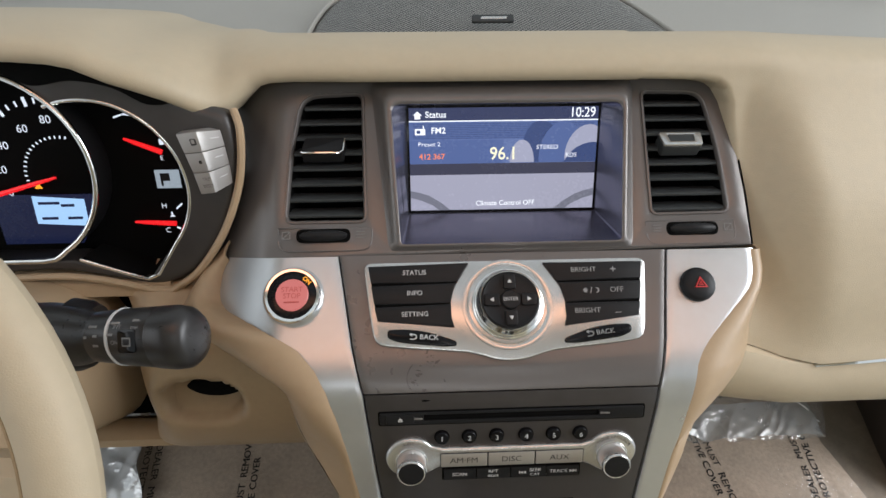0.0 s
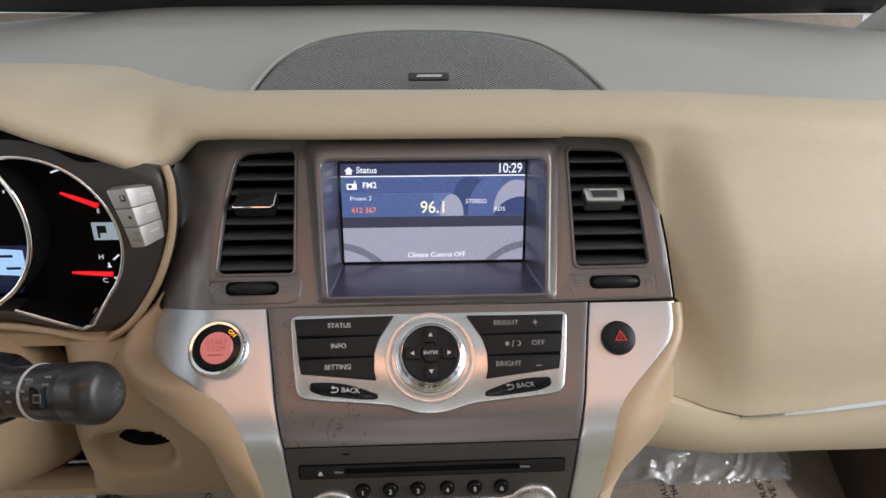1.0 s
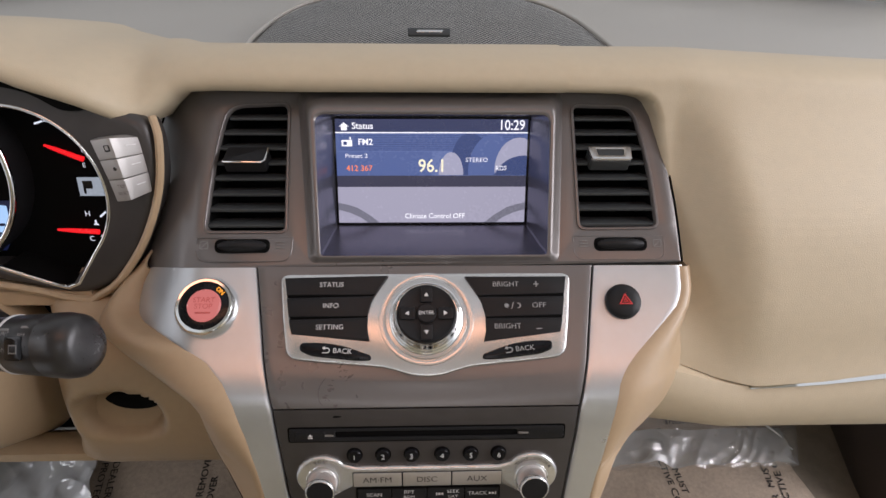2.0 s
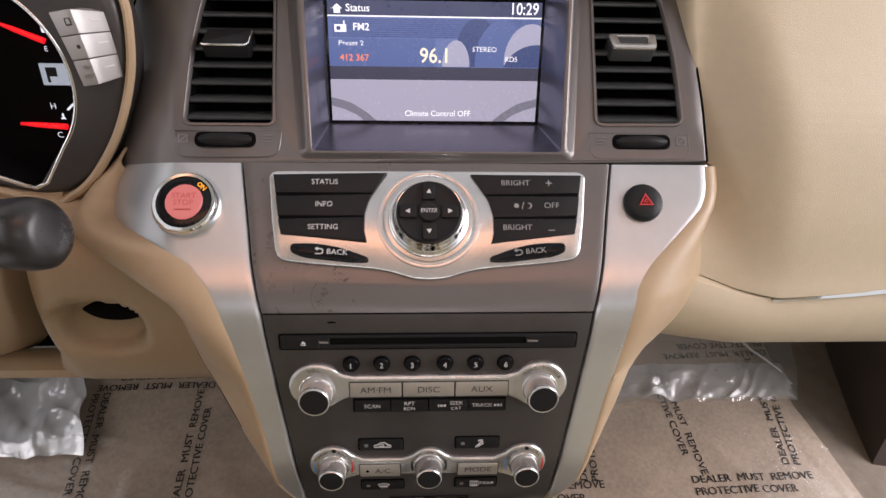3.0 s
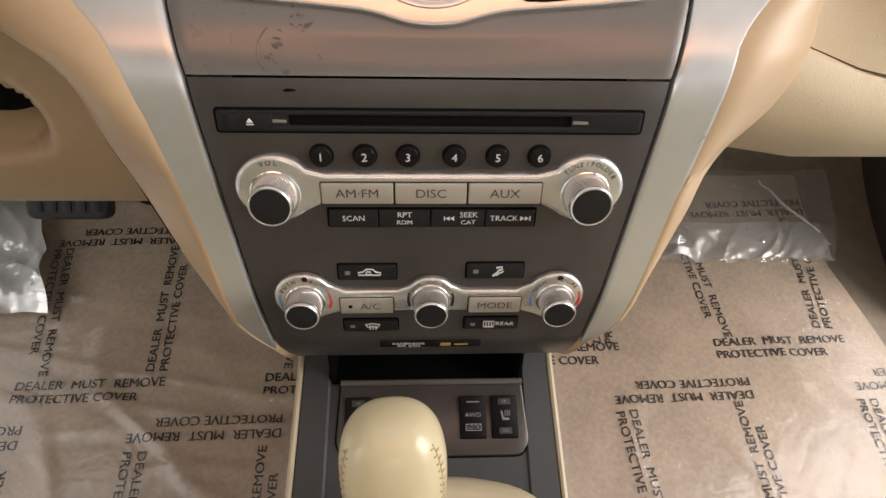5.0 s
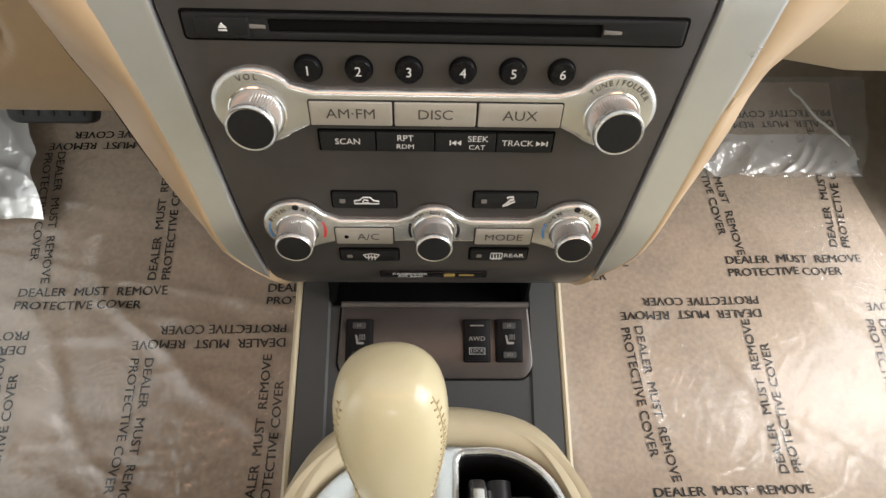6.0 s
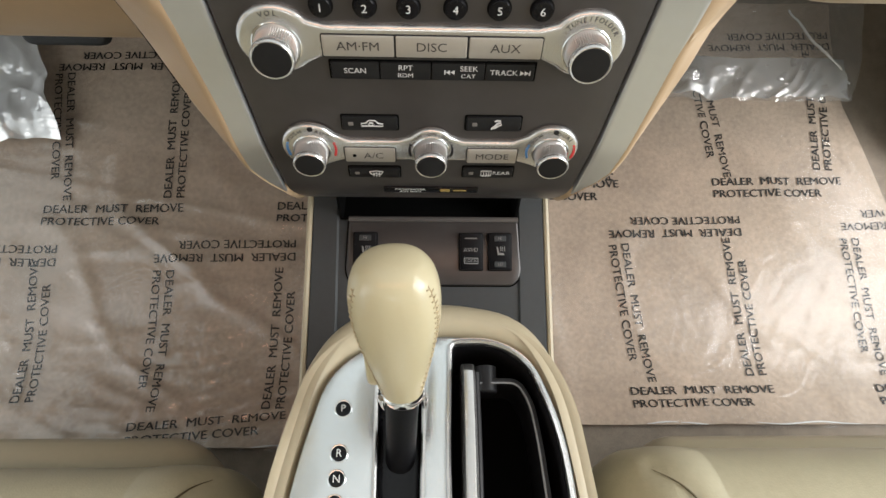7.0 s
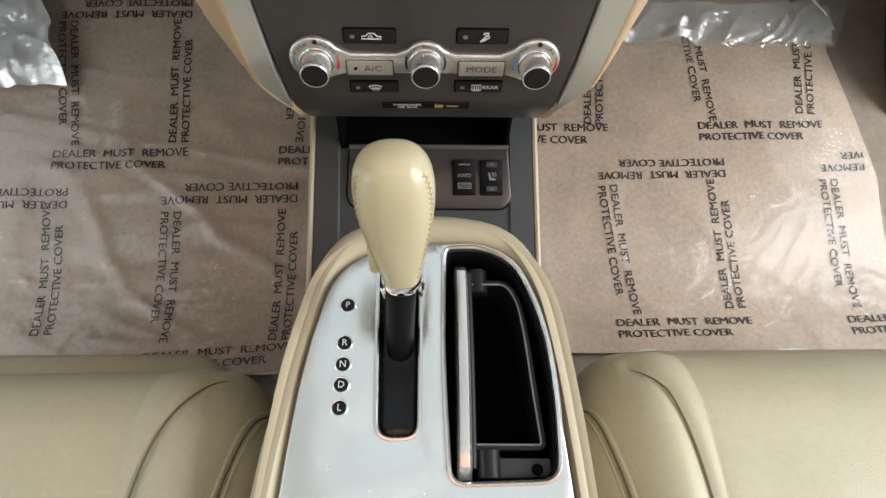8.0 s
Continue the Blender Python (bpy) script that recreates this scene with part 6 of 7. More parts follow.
G = frame_at(A0, GX, GY)
part("collar", lathe([(0.0104, -0.008), (0.0116, -0.006), (0.0122, -0.002), (0.0118, 0.002), (0.0, 0.002)], 40, G), CHROME, gear, "chrome collar under the knob")
FOOT = Vector((-0.0168, 0.2465, 0.3520))
part("stem", tube([FOOT.lerp(A0, f) for f in (0.0, 0.3, 0.6, 0.94)], [0.0090, 0.0088, 0.0088, 0.0094], n=28), SWITCH_BLACK, gear, "black stem")
for s in (-1, 1):
    part("collar_prong", tube([G @ Vector((s * 0.0108, -0.0035, w)) for w in (-0.005, -0.008, -0.011, -0.0145)], [0.0026, 0.0024, 0.0017, 0.0006], n=10), CHROME, gear, "chrome prong of the collar")
# release button at the driver's side
part("release_button", plate(rpoly([(-0.006, -0.014), (0.006, -0.014), (0.006, 0.012), (-0.006, 0.012)], 0.005, 5), 0.0065, 0.003, m=frame_at(knob_point(0.22, math.pi, -0.004), -GY, AX), steps=4), KNOB_LEATHER, gear, "cream release button")


# ---- instrument cluster ----
cluster = thing("instrument_cluster", (-0.32, 0.50, 0.65), "instrument cluster with glowing red needles in chrome-ringed dials", "instrument cluster")
CF = frame_at((0, 0.487, 0.7), (1, 0, 0), (0, 0.0, 1))


def cl(x, z):
    return (x, z - 0.7)


def arc(cx, cz, r, a0, a1, n=24):
    return [cl(cx + r * math.cos(radians(a)), cz + r * math.sin(radians(a))) for a in np.linspace(a0, a1, n)]


# the opening for the two dials: the smaller is cut by a slanting chord below
HOLE = arc(-0.2985, 0.7155, 0.0650, -50, 106.8, 40) + arc(-0.3710, 0.7290, 0.0725, 42.2, 216, 40) + [cl(-0.440, 0.6580), cl(-0.330, 0.6590), cl(-0.284, 0.6430), cl(-0.2745, 0.6430)]
SHELL = rpoly([cl(-0.60, 0.640), cl(-0.34, 0.650), cl(-0.272, 0.634), cl(-0.247, 0.640), cl(-0.222, 0.660), cl(-0.203, 0.695), cl(-0.1925, 0.740), cl(-0.196, 0.771), cl(-0.235, 0.783), cl(-0.30, 0.808), cl(-0.60, 0.812)], [0.01, 0.02, 0.012, 0.012, 0.02, 0.02, 0.02, 0.01, 0.02, 0.02, 0.01], 4)
part("housing", plate(SHELL, 0.005, 0.008, holes=[HOLE], base=-0.020, steps=4, m=CF, hole_b=0.0015), PANEL, cluster, "dark bronze housing round the dials")
# near-black strip: paints the hood's shadow, together with the black trim there
hood_shade = [(-0.60, 0.8125), (-0.60, 0.795), (-0.42, 0.803), (-0.371, 0.8060), (-0.345, 0.7990), (-0.325, 0.7905), (-0.2985, 0.7935), (-0.272, 0.7885), (-0.250, 0.7770), (-0.236, 0.7815), (-0.30, 0.8070)]
part("hood_shade", plate([cl(*p) for p in spline(hood_shade, 5)], 0.0075, 0.001, base=0.003, m=CF), DARK, cluster, "black strip for the hood's shadow and black trim")
part("dial_face", plate([cl(-0.60, 0.635), cl(-0.228, 0.635), cl(-0.228, 0.782), cl(-0.30, 0.793), cl(-0.60, 0.80)], -0.020, 0.0005, base=-0.024, m=CF), DARK, cluster, "deep black dial face")
ring = arc(-0.2985, 0.7155, 0.0650, -50, 112, 50)
ring = [cl(-0.326, 0.6592), cl(-0.305, 0.6512), cl(-0.284, 0.6434), cl(-0.277, 0.6418), cl(-0.268, 0.6455)] + ring[3:]
part("chrome_ring", tube([CF @ Vector((*p, 0.0035)) for p in ring], 0.0018, n=10), CHROME, cluster, "chrome ring of the smaller dial")
sp = arc(-0.3710, 0.7290, 0.0720, -58, 210, 66)
sp = [cl(-0.436, 0.6590), cl(-0.40, 0.6590), cl(-0.352, 0.6592), cl(-0.343, 0.6606), cl(-0.3375, 0.6640)] + sp
part("chrome_ring", tube([CF @ Vector((*p, 0.0050)) for p in sp], 0.0022, n=10), CHROME, cluster, "chrome ring of the speedometer")
part("speedo_wall", loft([[CF @ Vector((*p, w)) for p in sp] for w in (0.005, -0.020)]), BLACK, cluster)
part("dial_funnel", loft([[CF @ Vector((*p, w)) for p in inset(ring[::1], d)] for d, w in ((0, 0.002), (0.004, -0.010), (0.006, -0.020))]), DARK, cluster)


def gauge(name, loop, material, w=-0.0185, parent=cluster):
    return part(name, plate([cl(*p) for p in loop], w, 0.0001, base=w - 0.001, steps=1, m=CF), material, parent)


def needle(x0, z0, x1, z1, w=0.0017):
    a, b = CF @ Vector((*cl(x0, z0), -0.0145)), CF @ Vector((*cl(x1, z1), -0.0145))
    return part("needle", tube([a, a.lerp(b, 0.7), b], [w, w * 0.8, w * 0.45], n=8), RED_GLOW, cluster, "glowing red needle")


def dial_text(body, x, z, size, material, wide=1.0):
    lettering(body, size, CF @ Matrix.Translation((*cl(x, z), -0.0184)), material, cluster, wide=wide)


needle(-0.2560, 0.7385, -0.2820, 0.7490, 0.0022)
needle(-0.2560, 0.6810, -0.2870, 0.6830, 0.0022)
needle(-0.3900, 0.7060, -0.3390, 0.7200, 0.0020)
gauge("gear_window", [(-0.2665, 0.709), (-0.2480, 0.709), (-0.2480, 0.7235), (-0.2665, 0.7235)], LCD_GREY)
gauge("gear_letter", [(-0.2625, 0.7110), (-0.2610, 0.7110), (-0.2610, 0.7150), (-0.2555, 0.7150), (-0.2555, 0.7210), (-0.2625, 0.7210)], BLACK, -0.0178)
dial_text("H", -0.2640, 0.6945, 0.0060, WHITE_GLOW)
dial_text("C", -0.2645, 0.6740, 0.0060, WHITE_GLOW)
dial_text("E", -0.2585, 0.7330, 0.0050, WHITE_GLOW)
for x, z, a in ((-0.2525, 0.694, 40), (-0.2545, 0.675, -25), (-0.2850, 0.765, 18), (-0.2780, 0.766, -8)):
    g = CF @ Matrix.Translation((*cl(x, z), -0.0190)) @ Matrix.Rotation(radians(a), 4, "Z")
    part("scale_mark", plate(rect(0.0065, 0.0014, 0.0003), 0.0006, 0.0001, m=g), WHITE_GLOW, cluster)
part("thermometer_mark", plate([(-0.0020, -0.001), (0.0020, -0.001), (0.0006, 0.0006), (0.0006, 0.003), (-0.0006, 0.003), (-0.0006, 0.0006)], 0.0006, 0.0001, m=CF @ Matrix.Translation((*cl(-0.2590, 0.6865), -0.0185))), WHITE_GLOW, cluster)
part("pump_mark", plate(rect(0.0034, 0.0042, 0.0005), 0.0006, 0.0001, m=CF @ Matrix.Translation((*cl(-0.2565, 0.7455), -0.0185))), WHITE_GLOW, cluster)
# speedometer scale
gauge("dark_blue_field", [(-0.395, 0.664), (-0.334, 0.664), (-0.3190, 0.688), (-0.3150, 0.705), (-0.395, 0.705)], BLUE_DARK, -0.0195)
gauge("trip_display", [(-0.3650, 0.6815), (-0.3260, 0.6790), (-0.3250, 0.7010), (-0.3640, 0.7040)], BLUE_LCD)
for k, (x0, x1, z) in enumerate(((-0.3600, -0.3440, 0.6985), (-0.3430, -0.3330, 0.6965), (-0.3600, -0.3480, 0.6860), (-0.3400, -0.3290, 0.6860))):
    gauge("display_bar", [(x0, z - 0.001), (x1, z - 0.001), (x1, z + 0.001), (x0, z + 0.001)], BLUE_DARK, -0.0176)
for word, x, z in (("60", -0.3560, 0.7565), ("80", -0.3375, 0.7630), ("40", -0.3735, 0.7440), ("20", -0.3800, 0.7255), ("0", -0.3780, 0.7075)):
    dial_text(word, x, z, 0.0085, WHITE_GLOW)
for k in range(26):
    a = radians(186 - k * 7.2)
    big = k % 3 == 0
    g = CF @ Matrix.Translation((*cl(-0.3400 + -0.0 + 0.0545 * math.cos(a) - 0.0, 0.7200 + 0.0570 * math.sin(a)), -0.0190)) @ Matrix.Rotation(a, 4, "Z")
    if -0.40 < g.translation.x < -0.334 and g.translation.z > 0.69:
        part("scale_mark", plate(rect(0.0070 if big else 0.0042, 0.0022 if big else 0.0012, 0.0003), 0.0006, 0.0001, m=g), WHITE_GLOW, cluster)
    h = CF @ Matrix.Translation((*cl(-0.3330 + 0.030 * math.cos(a), 0.7200 + 0.030 * math.sin(a)), -0.0190)) @ Matrix.Rotation(a, 4, "Z")
    if h.translation.x < -0.325 and h.translation.z > 0.705:
        part("scale_mark", plate(rect(0.0022, 0.0009, 0.0002), 0.0006, 0.0001, m=h), WHITE_GLOW, cluster)
gauge("warning_lamp", [(-0.3590, 0.7105), (-0.3535, 0.7105), (-0.35625, 0.7150)], AMBER_GLOW, -0.0178)

# trip switches on the housing's flank: three keys that share one upright bend
trip = thing("trip_switches", (-0.2165, 0.475, 0.7375), "three bent silver trip keys on the instrument housing's flank", "switch block")
KEY_LEFT = [(-0.2304, 0.4695, 0.7585), (-0.2265, 0.4690, 0.7445), (-0.2228, 0.4690, 0.7305), (-0.2200, 0.4695, 0.7145)]
KEY_BEND = [(-0.2140, 0.4640, 0.7612), (-0.2118, 0.4640, 0.7468), (-0.2098, 0.4645, 0.7325), (-0.2080, 0.4655, 0.7165)]
KEY_RIGHT = [(-0.2022, 0.4840, 0.7585), (-0.2008, 0.4835, 0.7470), (-0.2000, 0.4830, 0.7335), (-0.1998, 0.4825, 0.7190)]


def key_point(k, u, v):
    """A place on key k: u across from the left, v down from its top."""
    l, m, r = [Vector(a[k]).lerp(Vector(a[k + 1]), v) for a in (KEY_LEFT, KEY_BEND, KEY_RIGHT)]
    a, b = l.lerp(m, min(1, u / 0.5)), m.lerp(r, max(0, u / 0.5 - 1))
    p = a if u < 0.5 else b
    e = max(0.0, 1 - abs(u - 0.5) / 0.16)
    return p + ((l + r) / 2 - m) * 0.09 * e * e


def key_frame(k, u, v):
    p = key_point(k, u, v)
    du, dv = key_point(k, u + 0.03, v) - key_point(k, u - 0.03, v), key_point(k, u, v - 0.1) - key_point(k, u, v + 0.1)
    du.normalize()
    return frame_at(p, du, dv - du * dv.dot(du))


for k in range(3):
    rows = []
    for u in (0.0, 0.012, 0.05, 0.15, 0.25, 0.34, 0.38, 0.42, 0.46, 0.50, 0.54, 0.58, 0.62, 0.66, 0.75, 0.86, 0.95, 0.988, 1.0):
        sink = 0.0010 if u in (0.0, 1.0) else (0.0003 if u in (0.012, 0.988) else 0.0)
        back_ = Vector((0, 0.012, 0))
        g_ = key_frame(k, min(0.95, max(0.05, u)), 0.5)
        n_ = -g_.to_3x3().col[2]
        rows.append([key_point(k, u, v) + n_ * (sink + d) + (back_ if deep else Vector()) for v, d, deep in ((0.014, 0.0, True), (0.014, 0.0005, False), (0.03, 0.0001, False), (0.08, 0.0, False), (0.92, 0.0, False), (0.97, 0.0001, False), (0.986, 0.0005, False), (0.986, 0.0, True))])
    key = part("key", loft(rows, True, caps=True), KEY_SILVER, trip)
    part("print_bar", plate(rect(0.0075, 0.0007, 0.0002), 0.0003, 0.0001, m=key_frame(k, 0.80, 0.42)), BRIGHTWHITE, key)
    if k == 0:
        part("print_square", plate(rect(0.0046, 0.0046, 0.0006), 0.0003, 0.0001, holes=[rect(0.0030, 0.0030, 0.0003, -0.0003, 0.0003)], m=key_frame(k, 0.36, 0.48)), INK, key)
    elif k == 1:
        part("print_dot", plate(circle(0.0013, 14), 0.0003, 0.0001, m=key_frame(k, 0.36, 0.48)), INK, key)
    else:
        lettering("TRIP", 0.0034, key_frame(k, 0.36, 0.32), GREYPRINT, key)
        lettering("RESET", 0.0034, key_frame(k, 0.36, 0.64), GREYPRINT, key)
part("backing", sheet([[key_point(k, u, v) + Vector((0, 0.004, 0)) for u in (0.02, 0.25, 0.5, 0.75, 0.98)] for k, v in ((0, 0.04), (1, 0.0), (2, 0.0), (2, 0.96))], -0.006), PANEL, trip)

# ---- steering column, stalk and wheel ----
column = thing("steering_column", (-0.385, 0.42, 0.56), "tan moulded steering column cover reaching out from the dashboard", "steering column")
rows = []
for k in range(15):
    f = k / 14
    y, zc = 0.315 + 0.20 * f, 0.626 - 0.070 * f
    rx, rz = 0.070 + 0.003 * min(1, f * 1.3), 0.050 + 0.030 * f
    if k == 0:
        rx, rz = rx * 0.9, rz * 0.9
    rows.append([(-0.385 + rx * math.copysign(abs(math.cos(a)) ** 0.75, math.cos(a)), y, zc + rz * math.copysign(abs(math.sin(a)) ** 0.75, math.sin(a))) for a in np.linspace(0, 2 * math.pi, 41)[:-1]])
part("cover", loft(rows, True, caps=True), TAN_SMOOTH, column, "two-part tan column cover")
part("stalk_boot", lathe([(0.0235, 0), (0.0230, 0.010), (0.020, 0.016), (0.0, 0.016)], 28, frame_at((-0.290, 0.396, 0.645), (0, 1, 0), (0.12, 0, 1))), BLACK, column, "black recess of the stalk")

stalk = thing("wiper_stalk", (-0.28, 0.385, 0.645), "black wiper stalk with a fat rounded end and white marks", "stalk")
S0, S1 = Vector((-0.318, 0.398, 0.643)), Vector((-0.2010, 0.366, 0.6585))
SX = (S1 - S0).normalized()
ST_M = frame_at(S0, Vector((0, 0, 1)).cross(SX).normalized(), SX.cross(Vector((0, 0, 1)).cross(SX).normalized()))
SLN = (S1 - S0).length
def stalk_ring(profile, n=36, bm=None):
    return lathe([(r, f * SLN) for r, f in profile], n, ST_M @ Matrix.Diagonal((1.0, 1.12, 1, 1)), bm)
part("shaft", stalk_ring([(0.0, 0.0), (0.0195, 0.0), (0.0200, 0.16), (0.0192, 0.26), (0.0165, 0.36), (0.0140, 0.44), (0.0130, 0.475), (0.0130, 0.48), (0.0146, 0.485), (0.0154, 0.60), (0.0150, 0.625), (0.0, 0.625)]), STALK_BLACK, stalk, "black shaft with turning rings")
part("marker_ring", stalk_ring([(0.0150, 0.620), (0.0164, 0.623), (0.0164, 0.637), (0.0150, 0.640)]), BRIGHTWHITE, stalk, "thin white marker ring")
tip = part("tip", stalk_ring([(0.0150, 0.637), (0.0160, 0.641), (0.0164, 0.72), (0.0170, 0.838), (0.0166, 0.845), (0.0166, 0.850), (0.0173, 0.856), (0.0177, 0.94), (0.0168, 1.0), (0.0138, 1.036), (0.0095, 1.048), (0.0, 1.05)]), STALK_BLACK, stalk, "fat rounded black end")


def stalk_mark(f, a, loop, mt=BRIGHTWHITE, r=0.0168):
    """A print wrapped on the stalk at length f and turn a."""
    c = ST_M @ Vector((r * math.cos(a), 1.12 * r * math.sin(a), f * SLN))
    nrm = (c - (ST_M @ Vector((0, 0, f * SLN)))).normalized()
    g = frame_at(c, SX, nrm.cross(SX))
    part("mark", plate(loop, 0.0004, 0.0001, base=-0.0006, m=g), mt, stalk)


def stalk_text(f, a, word, size):
    c = ST_M @ Vector((0.0170 * math.cos(a), 1.12 * 0.0170 * math.sin(a), f * SLN))
    nrm = (c - (ST_M @ Vector((0, 0, f * SLN)))).normalized()
    lettering(word, size, frame_at(c, SX, nrm.cross(SX)), SOFTPRINT, stalk)


# marks face the driver's side and the roof
back = None
for ang in range(0, 360, 15):
    c = ST_M.to_3x3() @ Vector((math.cos(radians(ang)), math.sin(radians(ang)), 0))
    if back is None or c.y < back[0]:
        back = (c.y, radians(ang))

face_a = back[1]
up_s = 1 if (ST_M.to_3x3() @ Vector((math.cos(face_a + 0.6), math.sin(face_a + 0.6), 0))).z > (ST_M.to_3x3() @ Vector((math.cos(face_a), math.sin(face_a), 0))).z else -1
stalk_mark(0.76, face_a + up_s * 0.35, rect(0.0125, 0.0135, 0.002), BLACK_GLOSS)
stalk_mark(0.76, face_a + up_s * 0.35, [(-0.0030, -0.0030), (0.0030, -0.0030), (0.0030, 0.0022), (-0.0030, 0.0022)], DIMPRINT, 0.01695)
stalk_mark(0.76, face_a + up_s * 0.35, rect(0.0044, 0.0036, 0.0004, 0, -0.0004), BLACK, 0.0172)
stalk_text(0.70, face_a + up_s * 0.80, "INT", 0.0034)
stalk_text(0.69, face_a + up_s * 0.30, "ON", 0.0034)
stalk_text(0.80, face_a + up_s * 0.78, "REAR", 0.0024)
for f, d, w in ((0.66, 0.55, 0.004), (0.68, 0.95, 0.006), (0.80, 1.05, 0.006), (0.56, 0.15, 0.004), (0.56, 0.50, 0.003), (0.54, 0.85, 0.006), (0.50, 0.45, 0.002), (0.30, 0.2, 0.003), (0.30, 0.6, 0.004), (0.28, 0.9, 0.005)):
    stalk_mark(f, face_a + up_s * d, rect(w, 0.0016, 0.0004), DIMPRINT, 0.0165 if f > 0.6 else (0.0150 if f > 0.45 else 0.0182))

wheel = thing("steering_wheel", (-0.392, 0.27, 0.52), "tan leather steering wheel on the column, seen at its rim", "steering wheel")
WA = Vector((0, -0.951, 0.309)).normalized()
WM = frame_at((-0.4135, 0.280, 0.620), (1, 0, 0), WA.cross(Vector((1, 0, 0))))
part("rim", lathe([(0.178 + 0.0165 * math.cos(a), 0.0165 * math.sin(a)) for a in np.linspace(0, 2 * math.pi, 21)], 96, WM), TAN, wheel, "tan leather rim")
part("rim_seam", lathe([(0.1635 + 0.0011 * math.cos(a), 0.0085 + 0.0011 * math.sin(a)) for a in np.linspace(0, 2 * math.pi, 7)], 96, WM), THREAD, wheel, "brown seam inside the rim")
part("hub", lathe([(0.088, -0.030), (0.092, -0.010), (0.088, 0.004), (0.074, 0.013), (0.045, 0.018), (0.0, 0.020)], 48, WM), TAN, wheel, "tan airbag cover")
for a in (0.0, math.pi, -math.pi / 2 - 0.35, -math.pi / 2 + 0.35):
    rows = []
    for k in range(9):
        r = 0.070 + 0.106 * k / 8
        w = 0.030 - 0.010 * k / 8 if abs(math.cos(a)) > 0.9 else 0.016
        rows.append([WM @ Matrix.Rotation(a, 4, "Z") @ Vector((r, v * w, h)) for v, h in ((-1, -0.012), (-1, -0.002), (-0.7, 0.004), (0.7, 0.004), (1, -0.002), (1, -0.012))])
    part("spoke", loft(rows, True, caps=True), TAN, wheel)

# ---- pedals ----
def pedal(x, y, z, w, h, tilt, name, label):
    p = thing(name, (x, y, z), label, "pedal")
    g = frame_at((x, y, z), (1, 0, 0), (0, math.sin(radians(tilt)), math.cos(radians(tilt))))
    pad = part("pad", plate(rpoly([(-w / 2, -h / 2), (w / 2, -h / 2), (w / 2, h / 2), (-w / 2, h / 2)], 0.012, 5), 0.012, 0.004, m=g, steps=3), RUBBER, p, "ribbed black rubber pad")
    for i in range(-2, 3):
        for j in (-1, 0, 1):
            part("rib", plate(rect(w * 0.11, h * 0.22, 0.002, i * w * 0.17, j * h * 0.27), 0.0130, 0.0006, base=0.011, m=g), RUBBER, pad)
    part("arm", tube([g @ Vector((0, h * 0.2, 0.0)), g @ Vector((0, h * 0.6, -0.05)), g @ Vector((0, h * 0.6 + 0.16, -0.10))], 0.008, n=8), DARK, p, "dark steel arm")


pedal(-0.378, 0.700, 0.350, 0.088, 0.062, 30, "brake_pedal", "black rubber brake pedal hanging over the covered floor")


